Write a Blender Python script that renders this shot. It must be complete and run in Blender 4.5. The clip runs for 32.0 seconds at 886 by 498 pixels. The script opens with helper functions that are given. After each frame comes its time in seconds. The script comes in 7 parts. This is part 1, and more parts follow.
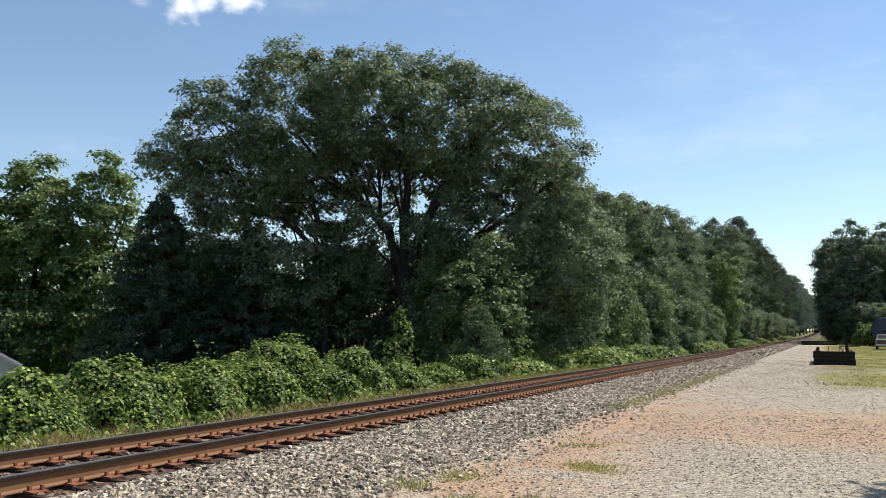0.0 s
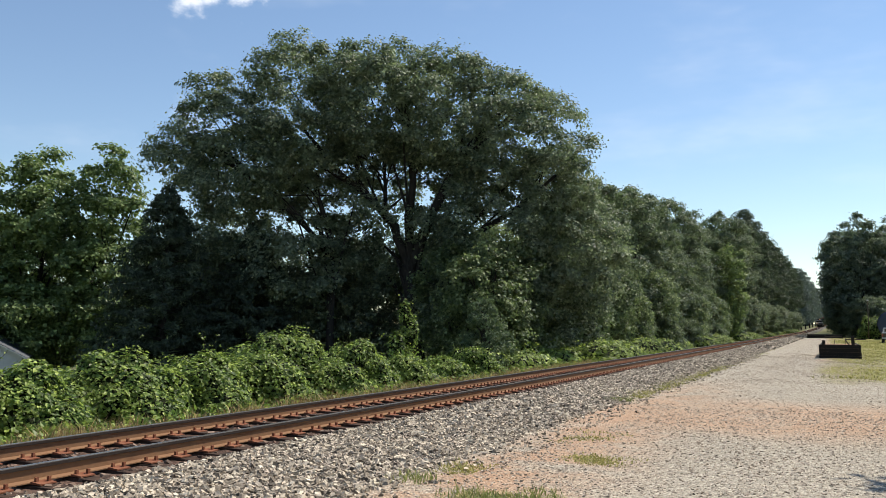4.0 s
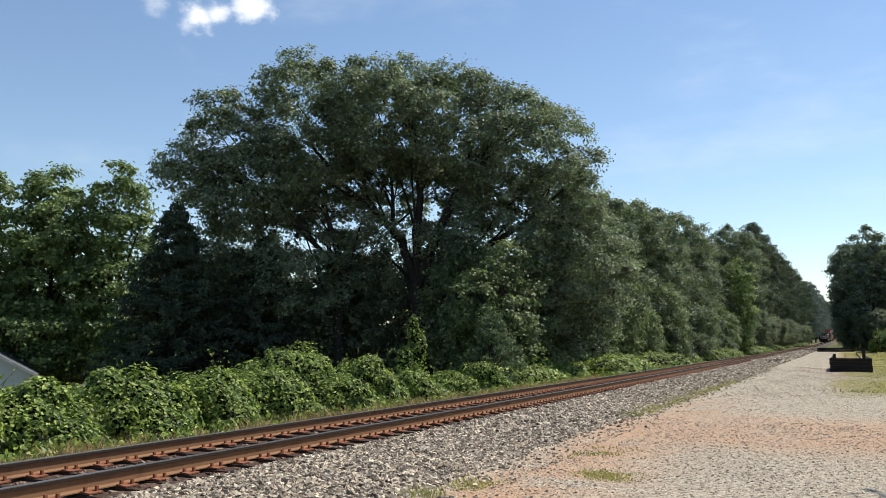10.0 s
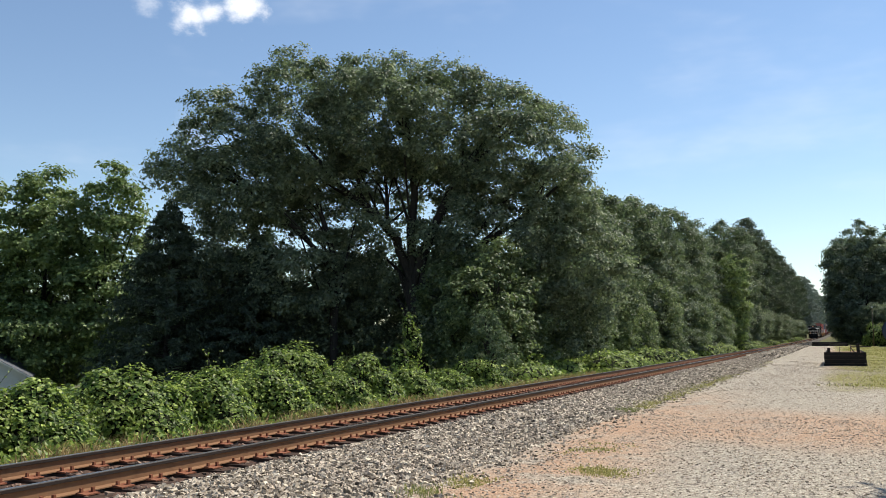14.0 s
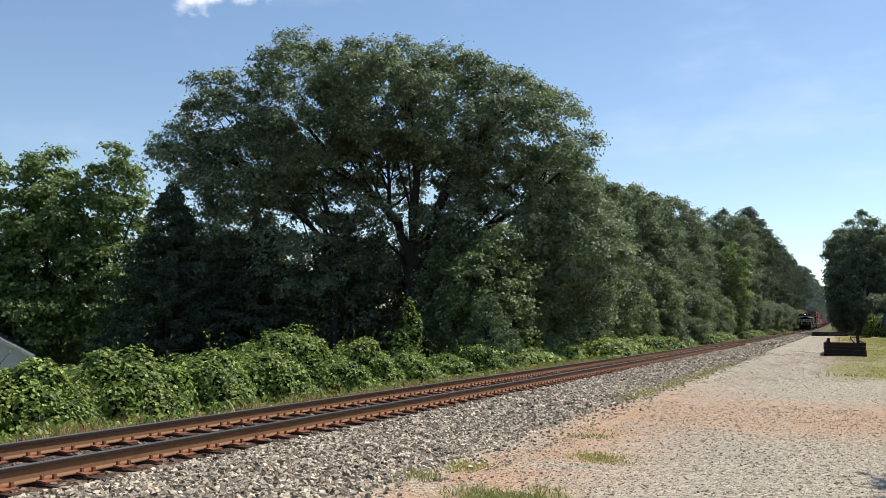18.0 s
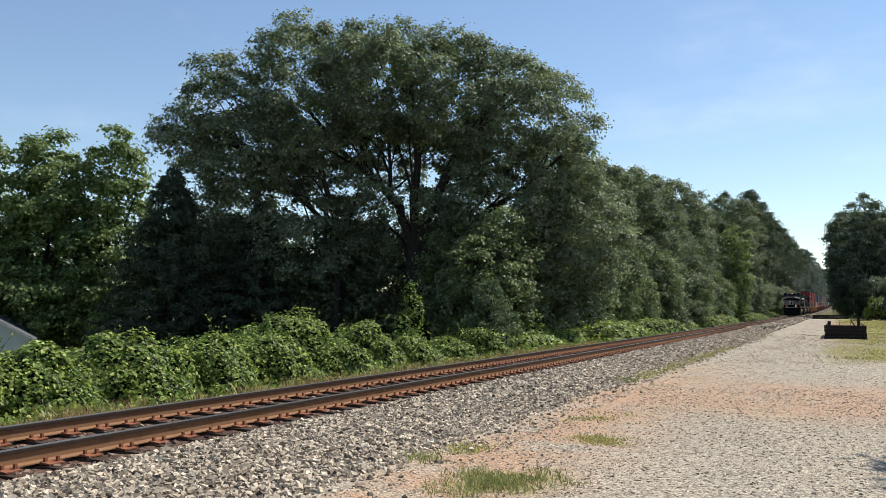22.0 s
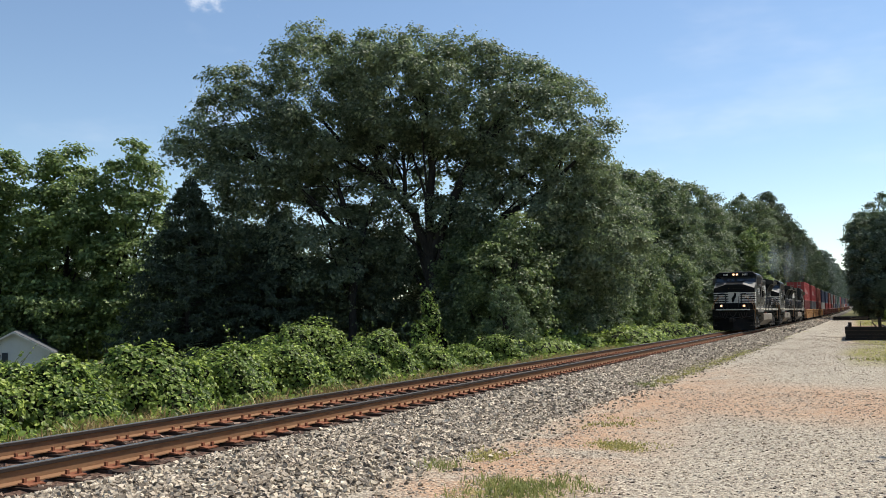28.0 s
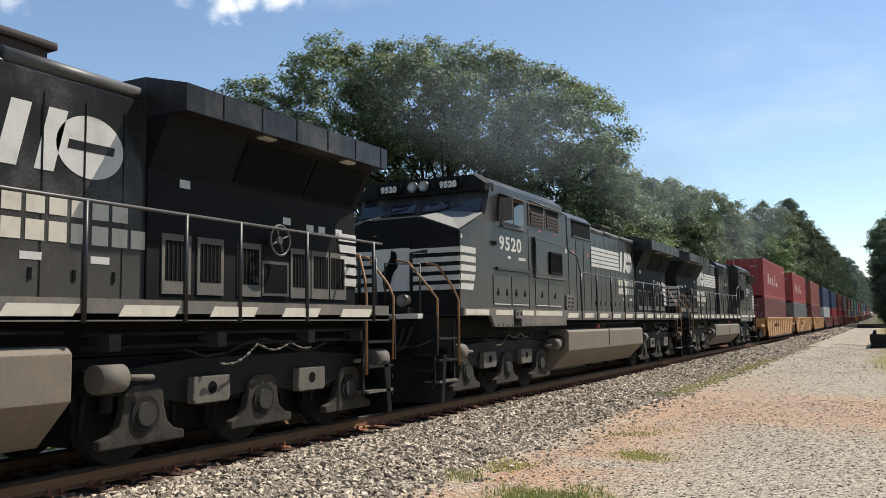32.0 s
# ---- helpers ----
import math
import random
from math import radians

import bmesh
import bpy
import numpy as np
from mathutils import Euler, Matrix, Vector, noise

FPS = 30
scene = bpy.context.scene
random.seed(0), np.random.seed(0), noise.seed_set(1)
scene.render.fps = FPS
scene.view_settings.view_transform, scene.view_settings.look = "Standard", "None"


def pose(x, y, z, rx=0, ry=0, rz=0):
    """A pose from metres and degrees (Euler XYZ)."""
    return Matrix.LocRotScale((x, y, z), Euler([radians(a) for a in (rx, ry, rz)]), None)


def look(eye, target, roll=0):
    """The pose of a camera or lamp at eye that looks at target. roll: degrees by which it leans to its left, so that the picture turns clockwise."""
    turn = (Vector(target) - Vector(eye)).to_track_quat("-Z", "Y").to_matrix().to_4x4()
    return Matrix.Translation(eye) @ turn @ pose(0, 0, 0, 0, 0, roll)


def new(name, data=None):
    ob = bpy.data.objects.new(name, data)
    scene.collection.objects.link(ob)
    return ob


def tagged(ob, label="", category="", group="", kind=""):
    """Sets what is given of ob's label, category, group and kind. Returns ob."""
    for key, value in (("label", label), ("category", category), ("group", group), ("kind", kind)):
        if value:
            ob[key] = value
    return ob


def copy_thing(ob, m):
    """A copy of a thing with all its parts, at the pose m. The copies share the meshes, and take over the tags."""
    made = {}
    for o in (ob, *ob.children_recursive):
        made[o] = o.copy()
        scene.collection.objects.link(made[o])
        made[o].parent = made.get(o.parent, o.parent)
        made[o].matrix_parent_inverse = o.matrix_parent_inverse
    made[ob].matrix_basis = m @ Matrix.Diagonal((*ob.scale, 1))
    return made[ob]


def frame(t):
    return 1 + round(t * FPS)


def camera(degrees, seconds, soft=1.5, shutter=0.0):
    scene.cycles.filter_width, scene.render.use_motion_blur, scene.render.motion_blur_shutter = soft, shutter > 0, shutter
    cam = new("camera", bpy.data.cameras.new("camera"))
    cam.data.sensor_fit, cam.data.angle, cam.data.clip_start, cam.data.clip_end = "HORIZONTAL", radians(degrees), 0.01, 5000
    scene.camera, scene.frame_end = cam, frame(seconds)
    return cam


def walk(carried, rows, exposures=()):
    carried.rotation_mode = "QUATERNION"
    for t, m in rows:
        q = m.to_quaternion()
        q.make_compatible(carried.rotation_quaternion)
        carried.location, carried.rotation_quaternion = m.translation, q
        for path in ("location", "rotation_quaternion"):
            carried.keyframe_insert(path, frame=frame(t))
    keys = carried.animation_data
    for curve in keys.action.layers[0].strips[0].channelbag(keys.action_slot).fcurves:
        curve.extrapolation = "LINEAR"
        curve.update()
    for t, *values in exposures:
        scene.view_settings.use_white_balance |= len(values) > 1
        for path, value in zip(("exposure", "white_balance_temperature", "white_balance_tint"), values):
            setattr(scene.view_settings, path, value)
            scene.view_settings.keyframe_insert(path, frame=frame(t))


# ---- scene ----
EYE = Vector((0.0, 0.0, 1.68))


def aim(yaw, pitch, roll):
    """A camera at EYE, turned left of the track by yaw, tilted up by pitch and leaning left by roll, in degrees."""
    a, p = radians(yaw), radians(pitch)
    way = Vector((-math.sin(a) * math.cos(p), math.cos(a) * math.cos(p), math.sin(p)))
    return look(EYE, EYE + way, roll)


cam = camera(55.5, 32.0, soft=0.7)
PATH = [
    (0.0, aim(24.38, 5.73, 0.40)),
    (0.5, aim(24.38, 5.69, 0.47)),
    (1.0, aim(24.29, 5.79, 0.46)),
    (1.5, aim(24.23, 5.81, 0.48)),
    (2.0, aim(24.29, 5.71, 0.51)),
    (2.5, aim(24.47, 5.62, 0.48)),
    (3.0, aim(24.59, 5.45, 0.50)),
    (3.5, aim(24.69, 5.30, 0.48)),
    (5.5, aim(24.82, 5.19, 0.51)),
    (6.0, aim(25.07, 5.36, 0.45)),
    (6.5, aim(25.18, 5.56, 0.43)),
    (7.0, aim(25.23, 5.70, 0.51)),
    (7.5, aim(25.21, 5.73, 0.64)),
    (8.0, aim(25.16, 5.80, 0.65)),
    (8.5, aim(25.17, 5.92, 0.64)),
    (9.0, aim(25.21, 6.09, 0.53)),
    (9.5, aim(25.25, 6.20, 0.38)),
    (10.0, aim(25.26, 6.26, 0.21)),
    (10.5, aim(25.22, 6.18, 0.05)),
    (11.0, aim(25.18, 6.18, -0.16)),
    (11.5, aim(25.04, 5.98, -0.24)),
    (12.0, aim(24.93, 5.73, -0.07)),
    (12.5, aim(24.82, 5.68, -0.09)),
    (13.0, aim(24.79, 5.81, -0.28)),
    (13.5, aim(24.87, 5.99, -0.32)),
    (14.0, aim(24.90, 6.11, -0.31)),
    (14.5, aim(24.94, 6.21, -0.19)),
    (16.5, aim(24.97, 5.84, -0.03)),
    (17.0, aim(25.03, 5.70, 0.13)),
    (17.5, aim(25.12, 5.42, 0.28)),
    (18.0, aim(25.00, 5.11, 0.42)),
    (18.5, aim(24.81, 4.87, 0.63)),
    (19.0, aim(24.65, 4.63, 0.81)),
    (19.5, aim(24.58, 4.50, 0.71)),
    (20.0, aim(24.72, 4.29, 0.64)),
    (20.5, aim(24.81, 4.09, 0.65)),
    (21.0, aim(24.81, 3.92, 0.63)),
    (21.5, aim(24.84, 3.86, 0.54)),
    (22.0, aim(25.07, 3.96, 0.41)),
    (22.5, aim(25.18, 3.96, 0.37)),
    (23.0, aim(25.28, 3.99, 0.35)),
    (23.5, aim(25.54, 4.11, 0.24)),
    (24.0, aim(25.83, 4.30, -0.13)),
    (24.5, aim(26.01, 4.58, -0.49)),
    (25.0, aim(25.90, 4.83, -0.68)),
    (25.5, aim(25.79, 4.94, -0.66)),
    (27.5, aim(26.13, 4.51, -0.46)),
    (28.0, aim(26.14, 4.46, -0.47)),
    (28.5, aim(26.31, 4.34, -0.45)),
    (29.0, aim(26.58, 4.20, -0.64)),
    (29.5, aim(26.97, 4.33, -0.82)),
    (30.0, aim(27.27, 4.64, -0.83)),
    (30.5, aim(27.41, 5.02, -0.91)),
    (31.0, aim(27.51, 5.22, -0.93)),
    (31.5, aim(27.51, 5.24, -0.87)),
    (32.0, aim(27.44, 5.14, -0.78)),
]
walk(cam, PATH)

# ---- light ----
SUN_AZ, SUN_EL = 31.5, 54.0  # degrees from the track's line towards its right, and above the horizon


def sky_world():
    w = bpy.data.worlds.new("sky")
    scene.world = w
    w.use_nodes = True
    nt = w.node_tree
    nt.nodes.clear()
    n, ln = nt.nodes.new, nt.links.new
    out, bg = n("ShaderNodeOutputWorld"), n("ShaderNodeBackground")
    sky = n("ShaderNodeTexSky")
    sky.sky_type = "NISHITA"
    sky.sun_disc = False
    sky.sun_elevation, sky.sun_rotation = radians(SUN_EL), radians(SUN_AZ)
    sky.altitude, sky.air_density, sky.dust_density, sky.ozone_density = 900, 1.15, 0.0, 1.6
    co = n("ShaderNodeTexCoord")
    # fair-weather clouds: soft noise cut out by a coarse one, and thin high streaks
    def noise_of(scale, detail, stretch, rough=0.55):
        mp, nz = n("ShaderNodeMapping"), n("ShaderNodeTexNoise")
        mp.inputs["Scale"].default_value = stretch
        nz.inputs["Scale"].default_value, nz.inputs["Detail"].default_value = scale, detail
        nz.inputs["Roughness"].default_value = rough
        ln(co.outputs["Generated"], mp.inputs["Vector"])
        ln(mp.outputs["Vector"], nz.inputs["Vector"])
        return nz.outputs["Fac"]

    def ramp(sock, a, b):
        r = n("ShaderNodeMapRange")
        r.interpolation_type = "SMOOTHSTEP"
        r.inputs["From Min"].default_value, r.inputs["From Max"].default_value = a, b
        ln(sock, r.inputs["Value"])
        return r.outputs["Result"]

    def math2(op, a, b):
        m = n("ShaderNodeMath")
        m.operation = op
        for i, v in enumerate((a, b)):
            if isinstance(v, (int, float)):
                m.inputs[i].default_value = v
            else:
                ln(v, m.inputs[i])
        return m.outputs[0]

    total = None
    for way, size, dense in CLOUDS:
        d = n("ShaderNodeVectorMath")
        d.operation = "DISTANCE"
        ln(co.outputs["Generated"], d.inputs[0])
        d.inputs[1].default_value = way
        near = math2("SUBTRACT", 1.0, math2("DIVIDE", d.outputs["Value"], size))
        puff = ramp(math2("ADD", near, math2("MULTIPLY", math2("SUBTRACT", noise_of(26, 7, (1, 1, 1.4), 0.62), 0.5), 2.4)), 0.15, 1.15)
        puff = math2("MULTIPLY", puff, dense)
        total = puff if total is None else math2("MAXIMUM", total, puff)
    streak = math2("MULTIPLY", ramp(noise_of(2.2, 5, (1, 1, 3.0), 0.6), 0.5, 0.8), 0.3)
    total = math2("MAXIMUM", total, streak)
    mix = n("ShaderNodeMixRGB")
    ln(total, mix.inputs["Fac"])
    ln(sky.outputs["Color"], mix.inputs["Color1"])
    mix.inputs["Color2"].default_value = (8.2, 8.4, 8.8, 1)
    ln(mix.outputs["Color"], bg.inputs["Color"])
    bg.inputs["Strength"].default_value = 0.1
    ln(bg.outputs["Background"], out.inputs["Surface"])


CLOUDS = [
    ((-0.659, 0.662, 0.364), 0.018, 0.45),
    ((-0.627, 0.695, 0.355), 0.028, 0.95),
    ((-0.610, 0.706, 0.363), 0.024, 0.95),
    ((-0.581, 0.727, 0.370), 0.036, 0.95),
    ((-0.644, 0.730, 0.228), 0.034, 0.28),
    ((-0.778, 0.534, 0.335), 0.022, 0.5),
]
sky_world()
lamp = bpy.data.lights.new("sun", "SUN")
lamp.energy, lamp.angle, lamp.color = 4.2, radians(0.53), (1.0, 0.93, 0.82)
sun = new("sun", lamp)
_a, _e = radians(SUN_AZ), radians(SUN_EL)
sun.matrix_world = look((60, 90, 120), (60 - math.sin(_a) * math.cos(_e), 90 - math.cos(_a) * math.cos(_e), 120 - math.sin(_e)))
scene.view_settings.exposure = 0.5

# ---- materials ----
class Nodes:
    """A small hand for node materials."""

    def __init__(self, name):
        self.mat = bpy.data.materials.new(name)
        self.mat.use_nodes = True
        self.nt = self.mat.node_tree
        self.nt.nodes.clear()
        self.out = self.n("ShaderNodeOutputMaterial")
        self.co = self.n("ShaderNodeTexCoord")
        self.geo = self.n("ShaderNodeNewGeometry")

    def n(self, kind):
        return self.nt.nodes.new(kind)

    def put(self, value, sock):
        if isinstance(value, bpy.types.NodeSocket):
            self.nt.links.new(value, sock)
        elif isinstance(value, (tuple, list)) and len(value) == 3 and sock.type == "RGBA":
            sock.default_value = (*value, 1)
        else:
            sock.default_value = value

    def math(self, op, a, b=0.0, clamp=False):
        m = self.n("ShaderNodeMath")
        m.operation, m.use_clamp = op, clamp
        self.put(a, m.inputs[0]), self.put(b, m.inputs[1])
        return m.outputs[0]

    def noise(self, scale, detail=4.0, rough=0.55, vec=None, stretch=None):
        t = self.n("ShaderNodeTexNoise")
        t.inputs["Scale"].default_value, t.inputs["Detail"].default_value, t.inputs["Roughness"].default_value = scale, detail, rough
        self.put(self.at(vec, stretch), t.inputs["Vector"])
        return t.outputs["Fac"]

    def at(self, vec=None, stretch=None):
        vec = vec if vec is not None else self.co.outputs["Object"]
        if stretch:
            mp = self.n("ShaderNodeMapping")
            mp.inputs["Scale"].default_value = stretch
            self.put(vec, mp.inputs["Vector"])
            vec = mp.outputs["Vector"]
        return vec

    def cells(self, scale, out="Color", vec=None, feature="F1", stretch=None):
        t = self.n("ShaderNodeTexVoronoi")
        t.feature = feature
        t.inputs["Scale"].default_value = scale
        self.put(self.at(vec, stretch), t.inputs["Vector"])
        return t.outputs[out]

    def step(self, v, a, b, lo=0.0, hi=1.0):
        r = self.n("ShaderNodeMapRange")
        r.interpolation_type = "SMOOTHSTEP"
        self.put(v, r.inputs["Value"])
        for key, val in (("From Min", a), ("From Max", b), ("To Min", lo), ("To Max", hi)):
            self.put(val, r.inputs[key])
        return r.outputs["Result"]

    def ramp(self, v, stops):
        r = self.n("ShaderNodeValToRGB")
        el = r.color_ramp.elements
        while len(el) < len(stops):
            el.new(0.5)
        for e, (p, c) in zip(el, stops):
            e.position, e.color = p, (*c, 1)
        self.put(v, r.inputs["Fac"])
        return r.outputs["Color"]

    def mix(self, f, a, b, how="MIX"):
        m = self.n("ShaderNodeMixRGB")
        m.blend_type = how
        self.put(f, m.inputs["Fac"]), self.put(a, m.inputs["Color1"]), self.put(b, m.inputs["Color2"])
        return m.outputs["Color"]

    def bump(self, h, strength=0.4, dist=0.02, normal=None):
        b = self.n("ShaderNodeBump")
        b.inputs["Strength"].default_value, b.inputs["Distance"].default_value = strength, dist
        self.put(h, b.inputs["Height"])
        if normal is not None:
            self.put(normal, b.inputs["Normal"])
        return b.outputs["Normal"]

    def surface(self, color, rough=0.7, metal=0.0, normal=None, spec=0.5, **more):
        p = self.n("ShaderNodeBsdfPrincipled")
        self.put(color, p.inputs["Base Color"]), self.put(rough, p.inputs["Roughness"]), self.put(metal, p.inputs["Metallic"])
        self.put(spec, p.inputs["Specular IOR Level"])
        if normal is not None:
            self.put(normal, p.inputs["Normal"])
        for key, val in more.items():
            self.put(val, p.inputs[key.replace("_", " ")])
        self.nt.links.new(p.outputs["BSDF"], self.out.inputs["Surface"])
        return self.mat

    def random(self):
        return self.geo.outputs["Random Per Island"]

    def piece(self):
        return self.n("ShaderNodeObjectInfo").outputs["Random"]

    def xyz(self, vec=None):
        s = self.n("ShaderNodeSeparateXYZ")
        self.put(vec if vec is not None else self.geo.outputs["Position"], s.inputs[0])
        return s.outputs


def leaf_material(name, dark, mid, light, glow=0.35, gloss=0.35):
    m = Nodes(name)
    col = m.ramp(m.random(), [(0.0, tuple(0.55 * c for c in dark)), (0.3, dark), (0.66, mid), (0.88, light), (1.0, tuple(1.6 * c for c in light))])
    big = m.noise(0.35, 3)
    col = m.mix(m.step(big, 0.35, 0.7), col, m.mix(0.5, col, light), "MIX")
    p = m.n("ShaderNodeBsdfPrincipled")
    m.put(col, p.inputs["Base Color"])
    m.put(0.5, p.inputs["Roughness"]), m.put(gloss, p.inputs["Specular IOR Level"])
    t = m.n("ShaderNodeBsdfTranslucent")
    m.put(m.mix(0.4, col, (0.15, 0.23, 0.05)), t.inputs["Color"])
    s = m.n("ShaderNodeMixShader")
    m.put(glow, s.inputs[0])
    m.nt.links.new(p.outputs["BSDF"], s.inputs[1])
    m.nt.links.new(t.outputs["BSDF"], s.inputs[2])
    m.nt.links.new(s.outputs["Shader"], m.out.inputs["Surface"])
    return m.mat


def bark_material():
    m = Nodes("bark")
    v = m.noise(9, 6, 0.65, stretch=(1, 1, 0.22))
    col = m.ramp(v, [(0.25, (0.016, 0.015, 0.013)), (0.6, (0.042, 0.038, 0.033)), (0.9, (0.085, 0.077, 0.068))])
    return m.surface(col, 0.92, normal=m.bump(v, 0.8, 0.04), spec=0.2)


def worn(name, base, dirt, amount=0.5, rough=0.55, metal=0.0, scale=1.3, streaks=True, spec=0.5, relief=0.15, dust=0.0):
    """Painted or bare metal with dirt clouds, rain streaks and fine grain."""
    m = Nodes(name)
    cloud = m.noise(scale, 6, 0.65)
    fine = m.noise(38, 3)
    f = m.step(m.math("ADD", m.math("MULTIPLY", cloud, 0.8), m.math("MULTIPLY", fine, 0.2)), 0.62 - 0.3 * amount, 0.9 - 0.25 * amount)
    if streaks:
        drip = m.noise(7, 3, 0.6, stretch=(1, 1, 0.06))
        f = m.math("MAXIMUM", f, m.math("MULTIPLY", m.step(drip, 0.52, 0.78), 0.8 * amount))
    f = m.math("MULTIPLY", f, min(1.0, 0.4 + amount))
    col = m.mix(f, base, dirt)
    col = m.mix(0.25, col, m.mix(1.0, col, m.ramp(fine, [(0.2, (0.55, 0.55, 0.55)), (0.8, (1.3, 1.3, 1.3))]), "MULTIPLY"))
    if dust:  # road dust thrown up over the lower panels
        z = m.xyz(m.co.outputs["Object"])[2]
        g = m.math("MULTIPLY", m.step(m.math("ADD", z, m.math("MULTIPLY", cloud, 1.6)), 4.1, 2.2), dust)
        col = m.mix(g, col, (0.13, 0.115, 0.098))
        f = m.math("MAXIMUM", f, g)
    return m.surface(col, m.step(f, 0, 1, rough, min(0.95, rough + 0.3)), metal, m.bump(m.math("ADD", cloud, m.math("MULTIPLY", fine, 0.3)), relief, 0.01), spec)


def plain(name, color, rough=0.5, metal=0.0, spec=0.5, vary=0.2):
    m = Nodes(name)
    v = m.noise(14, 4)
    lo, hi = [tuple(c * k for c in color) for k in (1 - vary, 1 + vary)]
    return m.surface(m.ramp(v, [(0.25, lo), (0.75, hi)]), rough, metal, m.bump(v, 0.08, 0.004), spec)


def glowing(name, color, power):
    m = Nodes(name)
    e = m.n("ShaderNodeEmission")
    m.put(color, e.inputs["Color"]), m.put(power, e.inputs["Strength"])
    m.nt.links.new(e.outputs[0], m.out.inputs["Surface"])
    return m.mat


def stone_material(name, stops, island=True, scale=30):
    m = Nodes(name)
    r = m.random() if island else m.piece()
    fine = m.noise(60, 4, 0.65, vec=m.geo.outputs["Position"])
    col = m.mix(0.35, m.ramp(r, stops), m.ramp(fine, [(0.3, (0.12, 0.12, 0.13)), (0.75, (0.62, 0.6, 0.56))]), "OVERLAY")
    dust = m.step(m.noise(0.55, 4, vec=m.geo.outputs["Position"]), 0.45, 0.75)
    col = m.mix(m.math("MULTIPLY", dust, 0.35), col, (0.40, 0.33, 0.25))
    return m.surface(col, 0.9, normal=m.bump(fine, 0.5, 0.01), spec=0.25)


def ground_material():
    """Crushed-stone lot, orange clay, thin grass on its side and woodland litter past the track."""
    m = Nodes("lot_and_verge")
    x, y, z = m.xyz()
    pos = m.geo.outputs["Position"]
    n1, n2, n3 = m.noise(0.16, 5, 0.6, vec=pos), m.noise(0.8, 5, 0.6, vec=pos), m.noise(5, 5, 0.65, vec=pos)
    pebble = m.cells(26, "Color", vec=pos)
    pd = m.cells(26, "Distance", vec=pos)
    grit = m.cells(75, "Color", vec=pos)
    r1 = m.n("ShaderNodeSeparateXYZ")
    m.put(pebble, r1.inputs[0])
    r2 = m.n("ShaderNodeSeparateXYZ")
    m.put(grit, r2.inputs[0])
    gravel = m.ramp(r1.outputs[0], [(0.0, (0.11, 0.09, 0.07)), (0.22, (0.29, 0.248, 0.19)), (0.65, (0.455, 0.395, 0.305)), (1.0, (0.68, 0.61, 0.48))])
    gravel = m.mix(0.4, gravel, m.ramp(r2.outputs[0], [(0.0, (0.15, 0.13, 0.105)), (1.0, (0.52, 0.465, 0.375))]))
    clay = m.mix(0.35, m.ramp(n3, [(0.25, (0.40, 0.20, 0.10)), (0.75, (0.56, 0.32, 0.175))]), gravel)
    # clay shows by the toe of the stone bed, in a band across the lot, and in blots
    edge = m.math("MULTIPLY", m.math("MULTIPLY", m.step(x, -4.9, -3.9), m.step(x, -1.6, -3.6)), m.step(y, 34.0, 16.0))
    lane = m.math("MULTIPLY", m.math("MULTIPLY", m.step(x, -1.3, -0.5), m.step(x, 1.0, 0.2)), m.math("MULTIPLY", m.step(y, 46.0, 54.0), m.step(n2, 0.3, 0.6, 0.0, 0.6)))
    across = m.math("MULTIPLY", m.step(y, 13.5, 16.5), m.step(y, 24.0, 19.0))
    mask = m.math("MAXIMUM", m.math("MULTIPLY", edge, m.step(n2, 0.3, 0.55)), m.math("MULTIPLY", m.math("MULTIPLY", across, 0.9), m.step(n1, 0.26, 0.5)))
    mask = m.math("MAXIMUM", mask, m.math("MAXIMUM", lane, m.step(n1, 0.64, 0.80)))
    mask = m.math("MULTIPLY", mask, m.step(n3, 0.2, 0.55, 0.55, 0.95))
    col = m.mix(mask, gravel, clay)
    grassy = m.ramp(m.noise(22, 5, 0.7, vec=pos), [(0.25, (0.13, 0.14, 0.035)), (0.55, (0.26, 0.23, 0.075)), (0.85, (0.42, 0.34, 0.16))])
    side = m.math("MULTIPLY", m.step(m.math("ADD", x, m.math("MULTIPLY", n1, 3.0)), 0.6, 1.7), m.step(m.math("ADD", y, m.math("MULTIPLY", n2, 6.0)), 32.0, 37.0))
    bare = m.math("MULTIPLY", m.math("MULTIPLY", m.step(y, 43.0, 46.0), m.step(y, 52.0, 48.0)), m.step(n2, 0.35, 0.6))
    side = m.math("MULTIPLY", side, m.math("SUBTRACT", 1.0, m.math("MULTIPLY", bare, 0.8)))
    side = m.math("MULTIPLY", side, m.step(n2, 0.25, 0.5, 0.55, 1.0))
    side = m.math("MAXIMUM", side, m.math("MULTIPLY", m.math("MULTIPLY", m.step(x, 6.0, 12.0), m.step(n2, 0.3, 0.5)), 0.8))
    col = m.mix(side, col, grassy)
    strip = m.math("MULTIPLY", m.math("MULTIPLY", m.step(m.math("ABSOLUTE", m.math("ADD", x, 4.75)), 0.5, 0.15), m.math("MULTIPLY", m.step(y, 19.5, 22.0), m.step(y, 43.0, 38.0))), m.step(n2, 0.32, 0.55))
    tuft = m.math("MULTIPLY", m.math("MULTIPLY", m.step(m.math("ABSOLUTE", m.math("ADD", x, 3.1)), 0.8, 0.25), m.step(m.math("ABSOLUTE", m.math("SUBTRACT", y, 8.0)), 0.7, 0.2)), m.step(n3, 0.35, 0.6))
    col = m.mix(m.math("MULTIPLY", m.math("MAXIMUM", strip, tuft), 0.8), col, grassy)
    past = m.math("MULTIPLY", m.step(y, 165.0, 200.0), 0.9)
    col = m.mix(past, col, m.mix(0.6, grassy, (0.10, 0.11, 0.04)))
